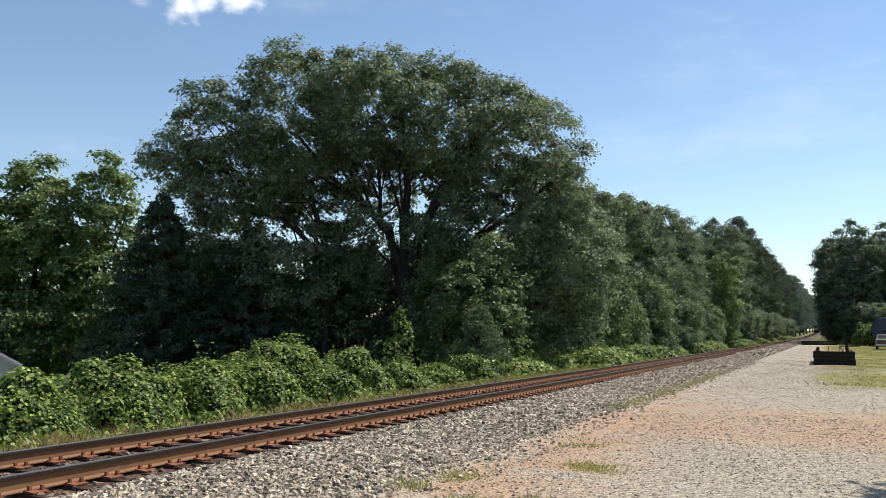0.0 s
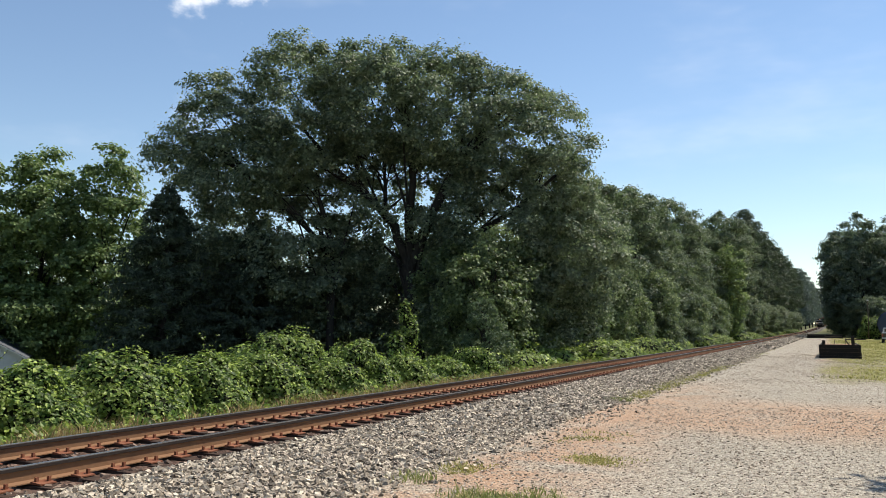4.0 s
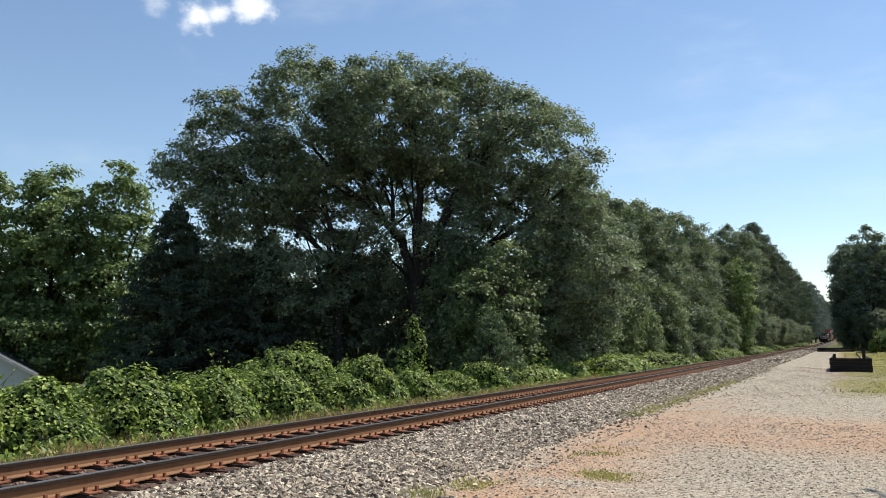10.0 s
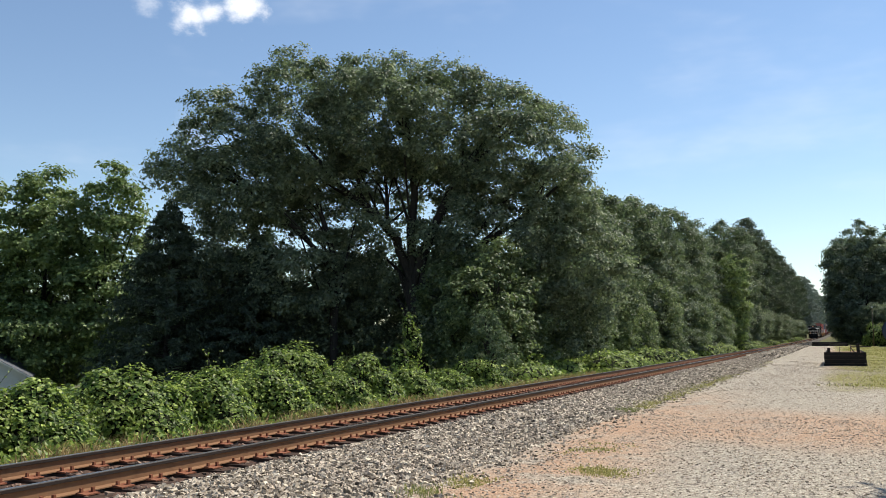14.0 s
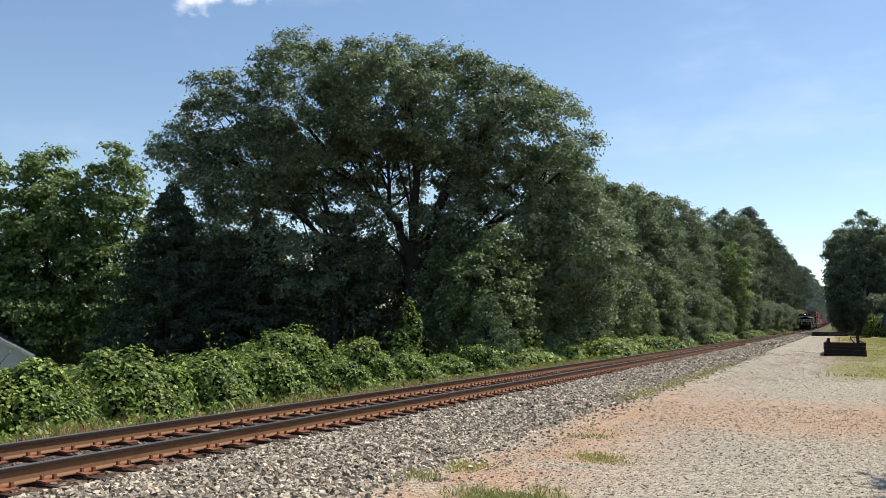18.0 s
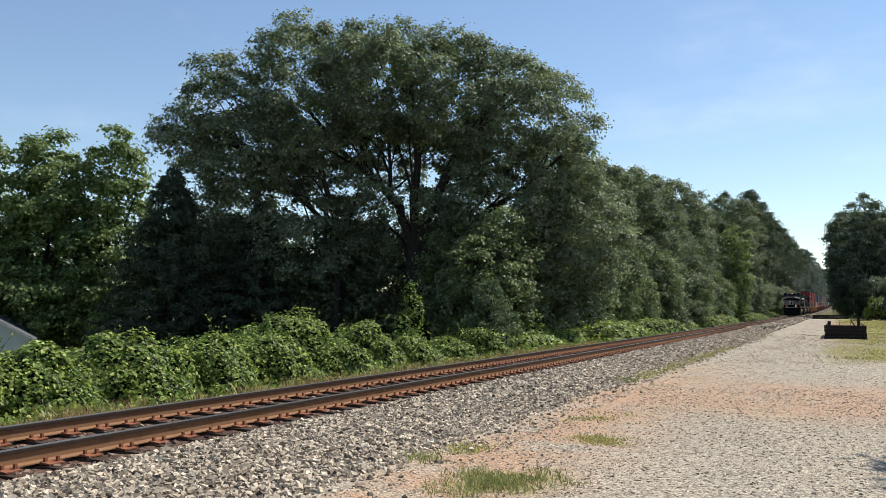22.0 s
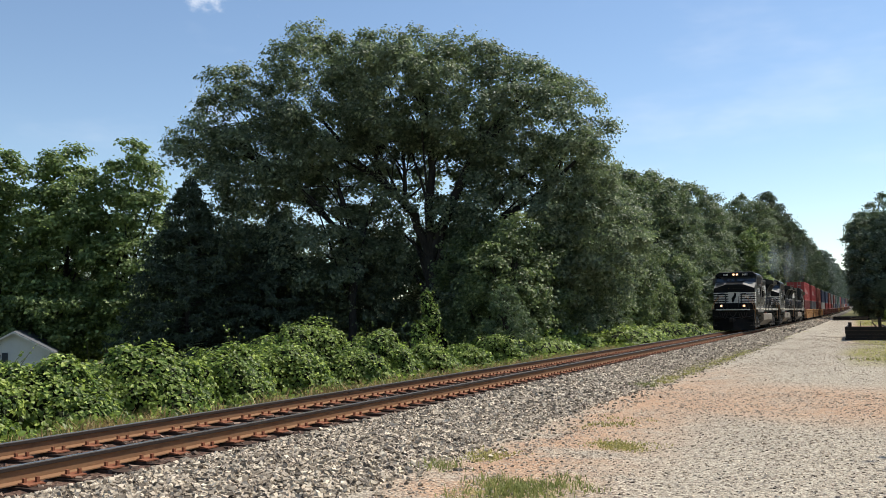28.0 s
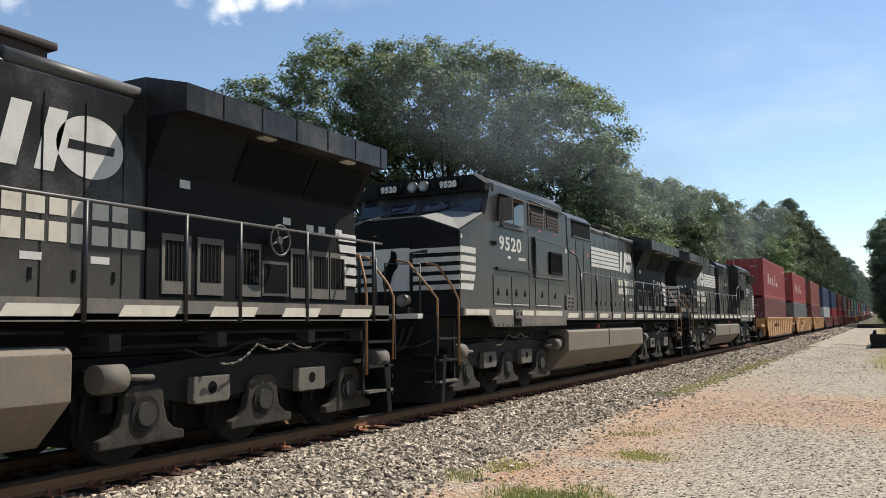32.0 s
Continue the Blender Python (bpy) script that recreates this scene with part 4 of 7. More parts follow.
    for x, y, a in ((-17.6, 104, 30), (-18.0, 116, 80), (-18.4, 129, 160), (-17.6, 147, 240), (-17.0, 170, 20), (-17.2, 188, 120), (-16.8, 214, 200), (-17.0, 248, 300), (-16.6, 285, 45), (-16.2, 325, 145), (-16.0, 365, 245), (-15.6, 415, 10)):
        again(big, x, y, None, a)
    tall = place(copy_thing(big, Matrix()), -15.2, 134, None, 300, 0.98)
    again(tall, -16.4, 150, None, 20)
    again(tall, -15.6, 160, None, 130)
    y1 = broadleaf("light_tree", "yellow-green broadleaf tree at the edge of the wood", [(0, 0, 7.5, 2.8, 2.8, 4.6), (0.4, 0, 12.0, 1.9, 1.9, 2.6), (-0.6, 0, 4, 2.6, 2.6, 2.8)], (4, 0.22), 76, 20, 9, 0.9, 0.28, 0.29, LEAF_BRIGHT, 10)
    place(y1, -13.4, 126, -0.2, 0, 0.92)
    p = conifer("pine_tree", "tall loblolly pine above the wood", 27.0, 3.9, 210, 90, LEAF_PINE, 0.3, 0.40, 0.30, 1.05)
    place(p, -14.4, 164, -0.4, 0, 0.86)
    for x, y, a in ((-14.4, 186, 50), (-14.2, 206, 110), (-13.8, 226, 170), (-13.6, 250, 230), (-13.4, 280, 290), (-13.2, 312, 20), (-13.0, 345, 100), (-24, 190, 15)):
        again(p, x, y, None, a)
    q = conifer("distant_pine", "pine far down the line, haze put into its blue-green leaf colour", 25.0, 4.0, 130, 80, LEAF_FAR, 0.12, 0.6, 0.3, 1.5)
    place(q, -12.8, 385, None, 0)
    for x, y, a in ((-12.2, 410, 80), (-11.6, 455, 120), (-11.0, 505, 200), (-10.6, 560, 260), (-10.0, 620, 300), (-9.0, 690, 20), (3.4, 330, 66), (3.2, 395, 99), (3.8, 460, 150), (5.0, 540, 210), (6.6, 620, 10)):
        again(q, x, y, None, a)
    # the dark trees over the lot's far side
    r = broadleaf("shade_tree", "tall dark broadleaf tree beside the gravel lot", [(0, 0, 8.5, 4.4, 4.4, 5.4), (1.4, 0.5, 14.0, 2.8, 2.8, 3.4), (-1.7, -0.5, 12.6, 2.6, 2.6, 3.4), (0, -1, 4.5, 3.9, 3.9, 3.2), (1.0, 0, 17.0, 1.5, 1.5, 1.8)],
                  (6, 0.34), 110, 30, 10, 1.1, 0.30, 0.30, LEAF_SHADE, 12, 0.7)
    place(r, 4.2, 176, 0.2, 0, 1.20)
    for x, y, a in ((11.2, 182, 90), (16.6, 184, 200), (4.0, 192, 150), (11.0, 200, 20), (22.0, 178, 280), (4.4, 214, 66), (12, 218, 240), (4.8, 240, 140), (5.2, 268, 30), (5.6, 300, 190), (9, 345, 100), (10.5, 400, 10), (27.5, 178, 50), (33, 174, 120)):
        again(r, x, y, None, a)
    for x, y, a in ((1.6, 175, 20), (4.2, 170, 90), (6.6, 167, 150), (1.4, 184, 210), (8.2, 165, 300), (1.6, 198, 45), (2.2, 222, 145), (10.5, 163, 15), (13.0, 164, 75), (2.8, 250, 10), (3.4, 285, 100)):
        again(u, x, y, None, a, "dense young tree below the tall trees by the lot")
    # one by the lot that throws its shade on the stone
    again(r, 11.7, 17.2, -0.1, 45, "tall broadleaf tree standing at the side of the gravel lot")
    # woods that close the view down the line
    f = broadleaf("far_tree", "distant broadleaf tree with haze put into its leaf colour", [(0, 0, 9, 6, 6, 6), (3, 0, 14, 4, 4, 4), (-4, 0, 12, 4, 4, 4), (0, 0, 4, 6, 6, 3.4)], (6, 0.4), 90, 12, 9, 2.2, 0.7, 0.8, LEAF_FAR, 8)
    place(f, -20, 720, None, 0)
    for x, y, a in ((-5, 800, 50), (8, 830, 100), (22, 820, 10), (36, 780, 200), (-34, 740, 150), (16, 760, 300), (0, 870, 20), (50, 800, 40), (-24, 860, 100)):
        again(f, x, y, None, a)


def build_vines():
    group = "vine thicket along the track"
    # (x, y, height) of the humps along the line, from the camera's side on
    r = random.Random(5)
    # x, y, height above the ground, half width along the line
    humps = [(-13.5, 6.2, 1.1, 1.2), (-13.4, 8.5, 1.1, 1.1), (-13.5, 10.6, 1.12, 1.05), (-13.4, 13.1, 1.36, 1.15), (-13.5, 15.5, 1.22, 0.95), (-13.3, 17.5, 1.22, 0.9), (-14.3, 20.2, 1.85, 1.25), (-13.4, 20.9, 0.95, 0.8), (-13.9, 23.3, 1.42, 1.1), (-13.3, 25.6, 0.72, 0.9), (-13.2, 28.2, 0.5, 0.9), (-13.3, 31.6, 1.0, 0.75)]
    for i, (x, y, h, k) in enumerate(humps):
        k, h = 1.13 * k, 0.86 * h
        lobes = [(0, 0, 0, 1.15, k, h)]
        for j in range(9):  # knobs over the dome
            a, e = r.uniform(-2.2, 1.4), r.uniform(0.05, 1.2)
            g = r.uniform(0.26, 0.46)
            lobes.append((0.95 * math.cos(e) * math.cos(a), 0.86 * k * math.cos(e) * math.sin(a), 0.86 * h * math.sin(e), g, g * 1.05, g * 0.9))
        lobes += [(-0.1, 0.95 * k, -0.05, 0.95, 0.75, 0.74 * h), (0.95, r.uniform(-0.3, 0.3), -0.1, 0.6, 0.7 * k, 0.5 * h), (-1.3, 0, -0.1, 1.2, 0.95 * k, 0.8 * h)]
        t = vine_mound("vine_thicket", "bright green mound of broad-leaved vines beside the track", lobes, int(4600 + 6200 * k), 0.082)
        tagged(t, group=group)
        place(t, x, y, -0.15, 0)
    low = vine_mound("vine_patch", "low green vines and weeds along the far side of the track", [(0, 0, 0.1, 1.6, 2.4, 0.7), (-1.4, 0.8, 0.2, 1.6, 2.2, 1.0), (-1.6, -1.4, 0.2, 1.5, 1.8, 0.9)], 3000, 0.16)
    place(low, -12.9, 37, -0.3, 0)
    for x, y, a in ((-13.2, 42, 30), (-13.4, 48, 200), (-13.2, 55, 70), (-13.4, 63, 150), (-13.6, 71, 10), (-13.6, 80, 60), (-13.8, 90, 110), (-13.4, 102, 200), (-13.6, 115, 33), (-13.2, 128, 90), (-13.4, 145, 170), (-13.2, 163, 20), (-13.2, 182, 80), (-13.0, 205, 0), (-13, 230, 40), (-12.8, 260, 100), (-12.6, 295, 200)):
        again(low, x, y, None, a)
    tall = vine_mound("vine_column", "vines climbing over dead saplings at the edge of the wood", [(0, 0, 0.9, 0.5, 0.6, 1.0), (0.1, 0.3, 2.5, 0.32, 0.36, 0.7), (-0.1, -0.35, 2.0, 0.3, 0.34, 0.6), (0, 0, 0.2, 0.9, 1.1, 0.7), (-0.4, 0.5, 1.5, 0.4, 0.4, 0.6), (0.2, -0.7, 1.2, 0.35, 0.4, 0.5), (0, 0.1, 3.2, 0.2, 0.22, 0.5)], 3600, 0.11, LEAF_VINE, 0.6)
    place(tall, -14.8, 28.6, -1.1, 0)
    again(tall, -14.6, 61, None, 90)
    again(tall, -14.2, 98, None, 200)
    again(tall, -14.6, 84, None, 20)
    again(tall, -14.2, 120, None, 70)
    # young pine
    p = conifer("pine_sapling", "pale green young pine beside the track", 3.3, 0.95, 90, 90, LEAF_SAPLING, 0.05, 0.11, 0.04, 0.24)
    place(p, -13.3, 33.2, -0.6, 0, 0.95)
    s = broadleaf("shrub", "rounded leafy shrub at the edge of the wood", [(0, 0, 1.2, 1.4, 1.4, 1.3), (0.6, 0.3, 1.8, 0.9, 0.9, 0.9), (-0.7, 0, 1.0, 1.0, 1.0, 1.0)], (0.8, 0.06), 60, 16, 8, 0.42, 0.14, 0.14, LEAF_WOOD, 8)
    place(s, -13.6, 88, None, 0)
    for x, y, a in ((-13.4, 96, 80), (-13.2, 106, 160), (-13.6, 76, 220), (-14.4, 68, 10), (-13.2, 136, 60), (-12.9, 158, 0), (-14.6, 52, 100)):
        again(s, x, y, None, a)
    # mound by the lot's far side
    m = vine_mound("vine_mound", "tall rounded mound of vines at the end of the lot", [(0, 0, 1.4, 2.8, 2.6, 3.4), (3.4, 0.5, 1.8, 3.0, 2.6, 3.8), (-2.2, -0.4, 0.6, 1.4, 1.6, 2.2), (7.2, 0.5, 1.8, 3.2, 2.6, 3.9), (11.5, 0.8, 1.6, 3.2, 2.6, 3.6), (-1.6, 0.5, 1.8, 0.7, 0.8, 3.6)], 9000, 0.3)
    place(m, 6.4, 158, 0.15, 0, 0.72)


def build_grass():
    r = random.Random(8)
    tufts = [(-4.37 + r.uniform(-0.12, 0.12), 8.86 + r.uniform(-0.15, 0.15), 1.0) for _ in range(4)]
    tufts += [(-4.6 + r.uniform(-0.25, 0.25), 20.4 + r.uniform(-0.3, 0.3), 1.2) for _ in range(6)]
    tufts += [(-3.1 + r.gauss(0, 0.30), 8.0 + r.gauss(0, 0.26), r.uniform(0.3, 1.0)) for _ in range(46)]
    blades("grass_tufts", "short green grass tufts growing in the gravel", tufts, GRASS, 0.08, 40, 0.12, 0.006)
    thin = [(-4.75 + r.gauss(0, 0.16), 21.5 + 19 * r.random() ** 1.2, r.uniform(0.4, 1.0)) for _ in range(300)]
    thin += [(-4.55 + r.gauss(0, 0.2), r.uniform(36, 80), r.uniform(0.3, 0.8)) for _ in range(26)]
    thin += [(-2.9 + r.gauss(0, 0.16), 11.1 + r.gauss(0, 0.16), r.uniform(0.2, 0.5)) for _ in range(20)]
    thin += [(-4.2 + r.gauss(0, 0.14), 9.75 + r.gauss(0, 0.14), r.uniform(0.2, 0.6)) for _ in range(14)]
    thin += [(-3.6 + r.gauss(0, 0.3), 13.5 + r.gauss(0, 0.5), r.uniform(0.2, 0.6)) for _ in range(8)]
    blades("dry_grass", "thin yellowed grass at the edge of the stone bed", thin, DRYGRASS, 0.07, 46, 0.14, 0.009)
    side = [(r.uniform(0.2, 9), r.uniform(33, 140), r.uniform(0.4, 1.0)) for _ in range(1100)]
    side = [s for s in side if s[0] > 0.7 + 0.5 * math.sin(s[1] * 0.5) and not (43 < s[1] < 50 and r.random() < 0.75)]
    blades("verge_grass", "patchy sunlit grass beside the gravel lot", side, DRYGRASS, 0.09, 34, 0.35, 0.014)
    far = [(-10.75 + r.gauss(0, 0.3), r.uniform(4, 40), r.uniform(0.4, 1.3)) for i in range(420)]
    blades("trackside_weeds", "dry straw-coloured weeds along the far rail", far, STRAW, 0.24, 22, 0.14, 0.007)
    far = [(-10.7 + r.gauss(0, 0.35), r.uniform(4, 70), r.uniform(0.4, 1.1)) for _ in range(45)]
    blades("trackside_grass", "green weeds along the far rail", far, GRASS, 0.20, 20, 0.2, 0.009)
    # vine runners that reach out to the stones
    n = 3600
    y = 4 + 66 * rng.uniform(0, 1, n) ** 1.3
    x = -11.4 + np.abs(rng.normal(0, 0.45, n)) * (0.6 + 0.4 * np.sin(y * 1.7))
    p = np.stack([x, y, ground_z(x, y) + rng.uniform(0.02, 0.32, n) * np.clip((-10.3 - x), 0.15, 1)], -1)
    tagged(new("vine_runners", leaves_mesh("vine_runners", p, 0.11 * rng.uniform(0.5, 1.3, n), LEAF_VINE, None, 0.2, lobed=True)), "low vine runners creeping towards the rail", "vines", "", "stuff")


rng = np.random.default_rng(21)
build_oak()
rng = np.random.default_rng(22)
build_woods()
build_vines()
build_grass()

# ---- the train ----
BLACK = worn("grimy_black_paint", (0.020, 0.0195, 0.0195), (0.110, 0.104, 0.097), 0.58, 0.30, 0.0, 0.9, True, 0.26, 0.10, dust=0.55)
# darker than BLACK; on the nose front the shade is put into it
BLACK_DARK = worn("darker_black_paint", (0.008, 0.008, 0.009), (0.024, 0.022, 0.020), 0.5, 0.7, 0.0, 1.4, True, 0.15)
WHITE = worn("dirty_white_paint", (0.60, 0.58, 0.54), (0.32, 0.30, 0.26), 0.5, 0.55, 0.0, 1.6)
REFLECT = worn("pale_reflective_strip", (0.62, 0.57, 0.47), (0.36, 0.31, 0.24), 0.5, 0.45, 0.0, 3)
GREYED_PAINT = worn("greyed_paint", (0.070, 0.067, 0.064), (0.12, 0.112, 0.10), 0.5, 0.5, 0.0, 1.2)
SILL = worn("dusty_sill_paint", (0.125, 0.113, 0.098), (0.22, 0.195, 0.16), 0.6, 0.75, 0.0, 1.5)
TANK = worn("dusty_tank_paint", (0.165, 0.136, 0.104), (0.25, 0.207, 0.16), 0.55, 0.75, 0.0, 0.7)
GRIME = worn("oily_cast_steel", (0.007, 0.0065, 0.006), (0.021, 0.018, 0.015), 0.5, 0.75, 0.0, 2.5, False, 0.3, 0.4)
PALE_STEEL = worn("dusty_cast_steel", (0.125, 0.11, 0.09), (0.08, 0.068, 0.057), 0.6, 0.8, 0.0, 3)
JOURNAL = worn("dusty_journal_steel", (0.058, 0.050, 0.041), (0.022, 0.019, 0.016), 0.8, 0.85, 0.0, 2.5, False, 0.2, 0.3)
WHEEL = worn("wheel_steel", (0.012, 0.011, 0.010), (0.028, 0.023, 0.019), 0.5, 0.7, 0.0, 4, False, 0.2)
# pale for dust and for the sunlight on the nose top
DUSTY_SUNLIT = worn("dusty_sunlit_paint", (0.24, 0.23, 0.21), (0.16, 0.15, 0.13), 0.4, 0.8, 0.0, 1.5, False)
DUSTY_CAST = worn("grey_journal_casting", (0.026, 0.023, 0.019), (0.013, 0.011, 0.010), 0.65, 0.8, 0.0, 3)
HANDRAIL = worn("worn_yellow_handrail", (0.27, 0.14, 0.055), (0.12, 0.06, 0.035), 0.6, 0.6, 0.0, 5, False)
BLACK_RAIL = plain("black_handrail", (0.014, 0.014, 0.015), 0.45)
LIGHT_RAIL = plain("worn_steel_handrail", (0.085, 0.08, 0.075), 0.45, 0.2)
DARK = plain("dark_grille", (0.005, 0.005, 0.005), 0.8, spec=0.1)
LOUVRE = worn("rusty_louvre", (0.026, 0.014, 0.012), (0.050, 0.028, 0.021), 0.5, 0.8, 0.0, 4, False)
RED_TAG = plain("red_warning_tag", (0.50, 0.10, 0.08), 0.5)
YELLOW_TAG = plain("yellow_tag", (0.75, 0.45, 0.05), 0.5)
STACK = worn("scorched_brown_steel", (0.062, 0.042, 0.034), (0.026, 0.020, 0.017), 0.5, 0.85, 0.0, 2.0)
HOSE = plain("faded_red_hose", (0.026, 0.013, 0.012), 0.7)
RUBBER = plain("black_rubber", (0.013, 0.013, 0.013), 0.7)
LAMP_ON = glowing("lit_headlight", (1.0, 0.50, 0.25), 2.0)
LAMP_OFF = plain("unlit_lens", (0.25, 0.25, 0.24), 0.15, 0.3)
LAMP_RIM = plain("lamp_rim", (0.12, 0.11, 0.1), 0.4, 0.8)


def glass_dark():
    m = Nodes("tinted_cab_glass")
    v = m.noise(2.0, 4)
    return m.surface(m.ramp(v, [(0.3, (0.010, 0.014, 0.022)), (0.8, (0.03, 0.038, 0.052))]), 0.06, 0.0, spec=0.9)


GLASS = glass_dark()


def loft(bm, rings, cap=True):
    """A skin through rings of equally many points."""
    rows = [[bm.verts.new(p) for p in r] for r in rings]
    k = len(rows[0])
    fs = []
    for a, b in zip(rows, rows[1:]):
        fs += [bm.faces.new((a[i], a[(i + 1) % k], b[(i + 1) % k], b[i])) for i in range(k)]
    if cap:
        fs += [bm.faces.new(rows[0][::-1]), bm.faces.new(rows[-1])]
    bmesh.ops.recalc_face_normals(bm, faces=fs)
    return bm


def block(name, x0, x1, y0, y1, z0, z1, material, parent, label="", bevel=0.0):
    return part(name, box(bmesh.new(), x0, x1, y0, y1, z0, z1, bevel), material, parent, label)


def both(x0, x1):
    """A span of x and its mirror."""
    return ((x0, x1), (-x1, -x0))


def lettering(name, text, size, m, material, parent, bold=0.012):
    """Painted characters as a thin mesh."""
    cu = bpy.data.curves.new(name, "FONT")
    cu.body, cu.size, cu.extrude, cu.offset = text, size, 0.002, bold
    cu.align_x = "CENTER"
    cu.space_character = 1.16
    ob = bpy.data.objects.new(name, cu)
    scene.collection.objects.link(ob)
    dg = bpy.context.evaluated_depsgraph_get()
    me = bpy.data.meshes.new_from_object(ob.evaluated_get(dg))
    bpy.data.objects.remove(ob)
    me.materials.clear()
    me.materials.append(material)
    o = under(new(name, me), parent)
    o.matrix_basis = m
    return tagged(o, "painted figures " + text)


# faces of a side: text on the +x side reads towards +y, on the -x side towards -y
SIDE_R = Matrix(((0, 0, 1, 0), (1, 0, 0, 0), (0, 1, 0, 0), (0, 0, 0, 1)))
SIDE_L = Matrix(((0, 0, -1, 0), (-1, 0, 0, 0), (0, 1, 0, 0), (0, 0, 0, 1)))
FRONT = Matrix(((1, 0, 0, 0), (0, 0, -1, 0), (0, 1, 0, 0), (0, 0, 0, 1)))
BACK = Matrix(((-1, 0, 0, 0), (0, 0, 1, 0), (0, 1, 0, 0), (0, 0, 0, 1)))


def slab(bm, outline, x, side, thick=0.005):
    """A thin plate on a side wall, its outline in (y, z)."""
    prism(bm, outline, x * side, (x + thick) * side, "x")
    return bm


def cab_and_nose(t, number, lit):
    w = 1.52
    bm = bmesh.new()
    loft(bm, [[(-1.5, 1.7, 1.65), (1.5, 1.7, 1.65), (1.5, 1.72, 3.26), (0.62, 1.76, 3.58), (-0.62, 1.76, 3.58), (-1.5, 1.72, 3.26)],
              [(-w, 2.83, 1.65), (w, 2.83, 1.65), (w, 2.83, 3.70), (0.7, 2.83, 3.80), (-0.7, 2.83, 3.80), (-w, 2.83, 3.70)]])
    nose = part("nose", bm, BLACK, t, "blunt black nose with pale stripes")
    # sheets added over the front, darker to stand for its shade
    block("nose_shade_sheet", -1.49, 1.49, 1.692, 1.70, 1.66, 3.25, BLACK_DARK, nose, "thin front sheet with the shade of the nose as its colour")
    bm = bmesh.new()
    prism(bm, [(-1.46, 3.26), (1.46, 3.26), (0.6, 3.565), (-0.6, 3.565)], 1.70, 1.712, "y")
    part("nose_shade_sheet", bm, BLACK_DARK, nose)
    # dusty top of the nose, the sunlight on it put into its pale colour
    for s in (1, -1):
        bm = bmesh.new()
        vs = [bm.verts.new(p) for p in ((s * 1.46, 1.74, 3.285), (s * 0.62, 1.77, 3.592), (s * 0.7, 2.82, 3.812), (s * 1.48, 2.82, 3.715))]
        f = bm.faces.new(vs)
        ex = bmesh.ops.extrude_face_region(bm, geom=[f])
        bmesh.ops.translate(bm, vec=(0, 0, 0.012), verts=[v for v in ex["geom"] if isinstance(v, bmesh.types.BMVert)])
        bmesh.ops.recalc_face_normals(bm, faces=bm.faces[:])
        part("nose_top", bm, DUSTY_SUNLIT, nose, "dusty nose top, paler for the sunlight put into its colour")
    block("nose_ridge", -0.6, 0.6, 1.78, 2.8, 3.56, 3.60, DUSTY_SUNLIT, nose)
    # stripes: five on the front, wrapping round both corners
    for i in range(5):
        z0 = 2.15 + 0.176 * i
        z1 = z0 + 0.118
        for x0, x1 in both(0.42, 1.5):
            block("nose_stripe", x0, x1, 1.680, 1.691, z0, z0 + 0.098, WHITE, nose)
        for s in (1, -1):
            end = 2.24 + 0.058 * i
            bm = slab(bmesh.new(), [(1.70, z0), (end, z0), (end + 0.05, z1), (1.72, z1)], 1.507, s)
            part("nose_stripe", bm, WHITE, nose)
    block("nose_panel", -0.42, 0.42, 1.678, 1.6905, 2.15, 2.98, WHITE, nose, "white panel behind the emblem")
    bm = bmesh.new()
    prism(bm, [(-0.16, 2.2), (-0.04, 2.2), (0.06, 2.5), (0.16, 2.62), (0.13, 2.9), (0.02, 2.95), (0.0, 2.8), (-0.1, 2.62), (-0.2, 2.5)], 1.666, 1.677, "y")
    part("emblem", bm, DARK, nose, "plain dark emblem shape")
    block("nose_door_seam", 0.44, 0.455, 1.684, 1.6915, 1.75, 3.24, DARK, nose)
    for x in (-1.16, -0.62, 0.56):
        bm = bmesh.new()
        rod(bm, [(x, 1.50, 1.9), (x, 1.50, 2.86), (x + (0.3 if x < -1 else -0.3 if x < 0 else 0.34), 1.50, 2.88)], 0.034, 7)
        part("nose_rail", bm, BLACK_RAIL, nose, "black safety rail before the nose")
    block("nose_light", -0.26, -0.06, 1.735, 1.75, 3.12, 3.36, GLASS, nose)
    block("yellow_tag", -0.40, -0.33, 1.70, 1.72, 3.15, 3.27, YELLOW_TAG, nose)
    for s in (1, -1):
        block("corner_plate", s * 1.505 - 0.006, s * 1.505 + 0.006, 1.74, 1.80, 3.12, 3.2, WHITE, nose)
    # cab
    bm = bmesh.new()
    loft(bm, [[(-w, 2.83, 1.65), (w, 2.83, 1.65), (w, 2.83, 3.70), (0.8, 2.83, 3.79), (-0.8, 2.83, 3.79), (-w, 2.83, 3.70)],
              [(-w, 3.12, 1.65), (w, 3.12, 1.65), (w, 3.12, 4.36), (1.24, 3.12, 4.55), (-1.24, 3.12, 4.55), (-w, 3.12, 4.36)],
              [(-w, 7.45, 1.65), (w, 7.45, 1.65), (w, 7.45, 4.36), (1.24, 7.45, 4.57), (-1.24, 7.45, 4.57), (-w, 7.45, 4.36)]])
    cab = part("cab", bm, BLACK, t, "wide black cab with pale road number")
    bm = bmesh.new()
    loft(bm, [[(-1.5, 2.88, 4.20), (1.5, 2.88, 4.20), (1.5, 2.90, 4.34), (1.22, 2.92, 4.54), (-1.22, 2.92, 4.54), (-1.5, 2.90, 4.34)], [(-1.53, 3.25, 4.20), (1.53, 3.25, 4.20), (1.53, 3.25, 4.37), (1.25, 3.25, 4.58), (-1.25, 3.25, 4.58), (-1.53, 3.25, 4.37)]])
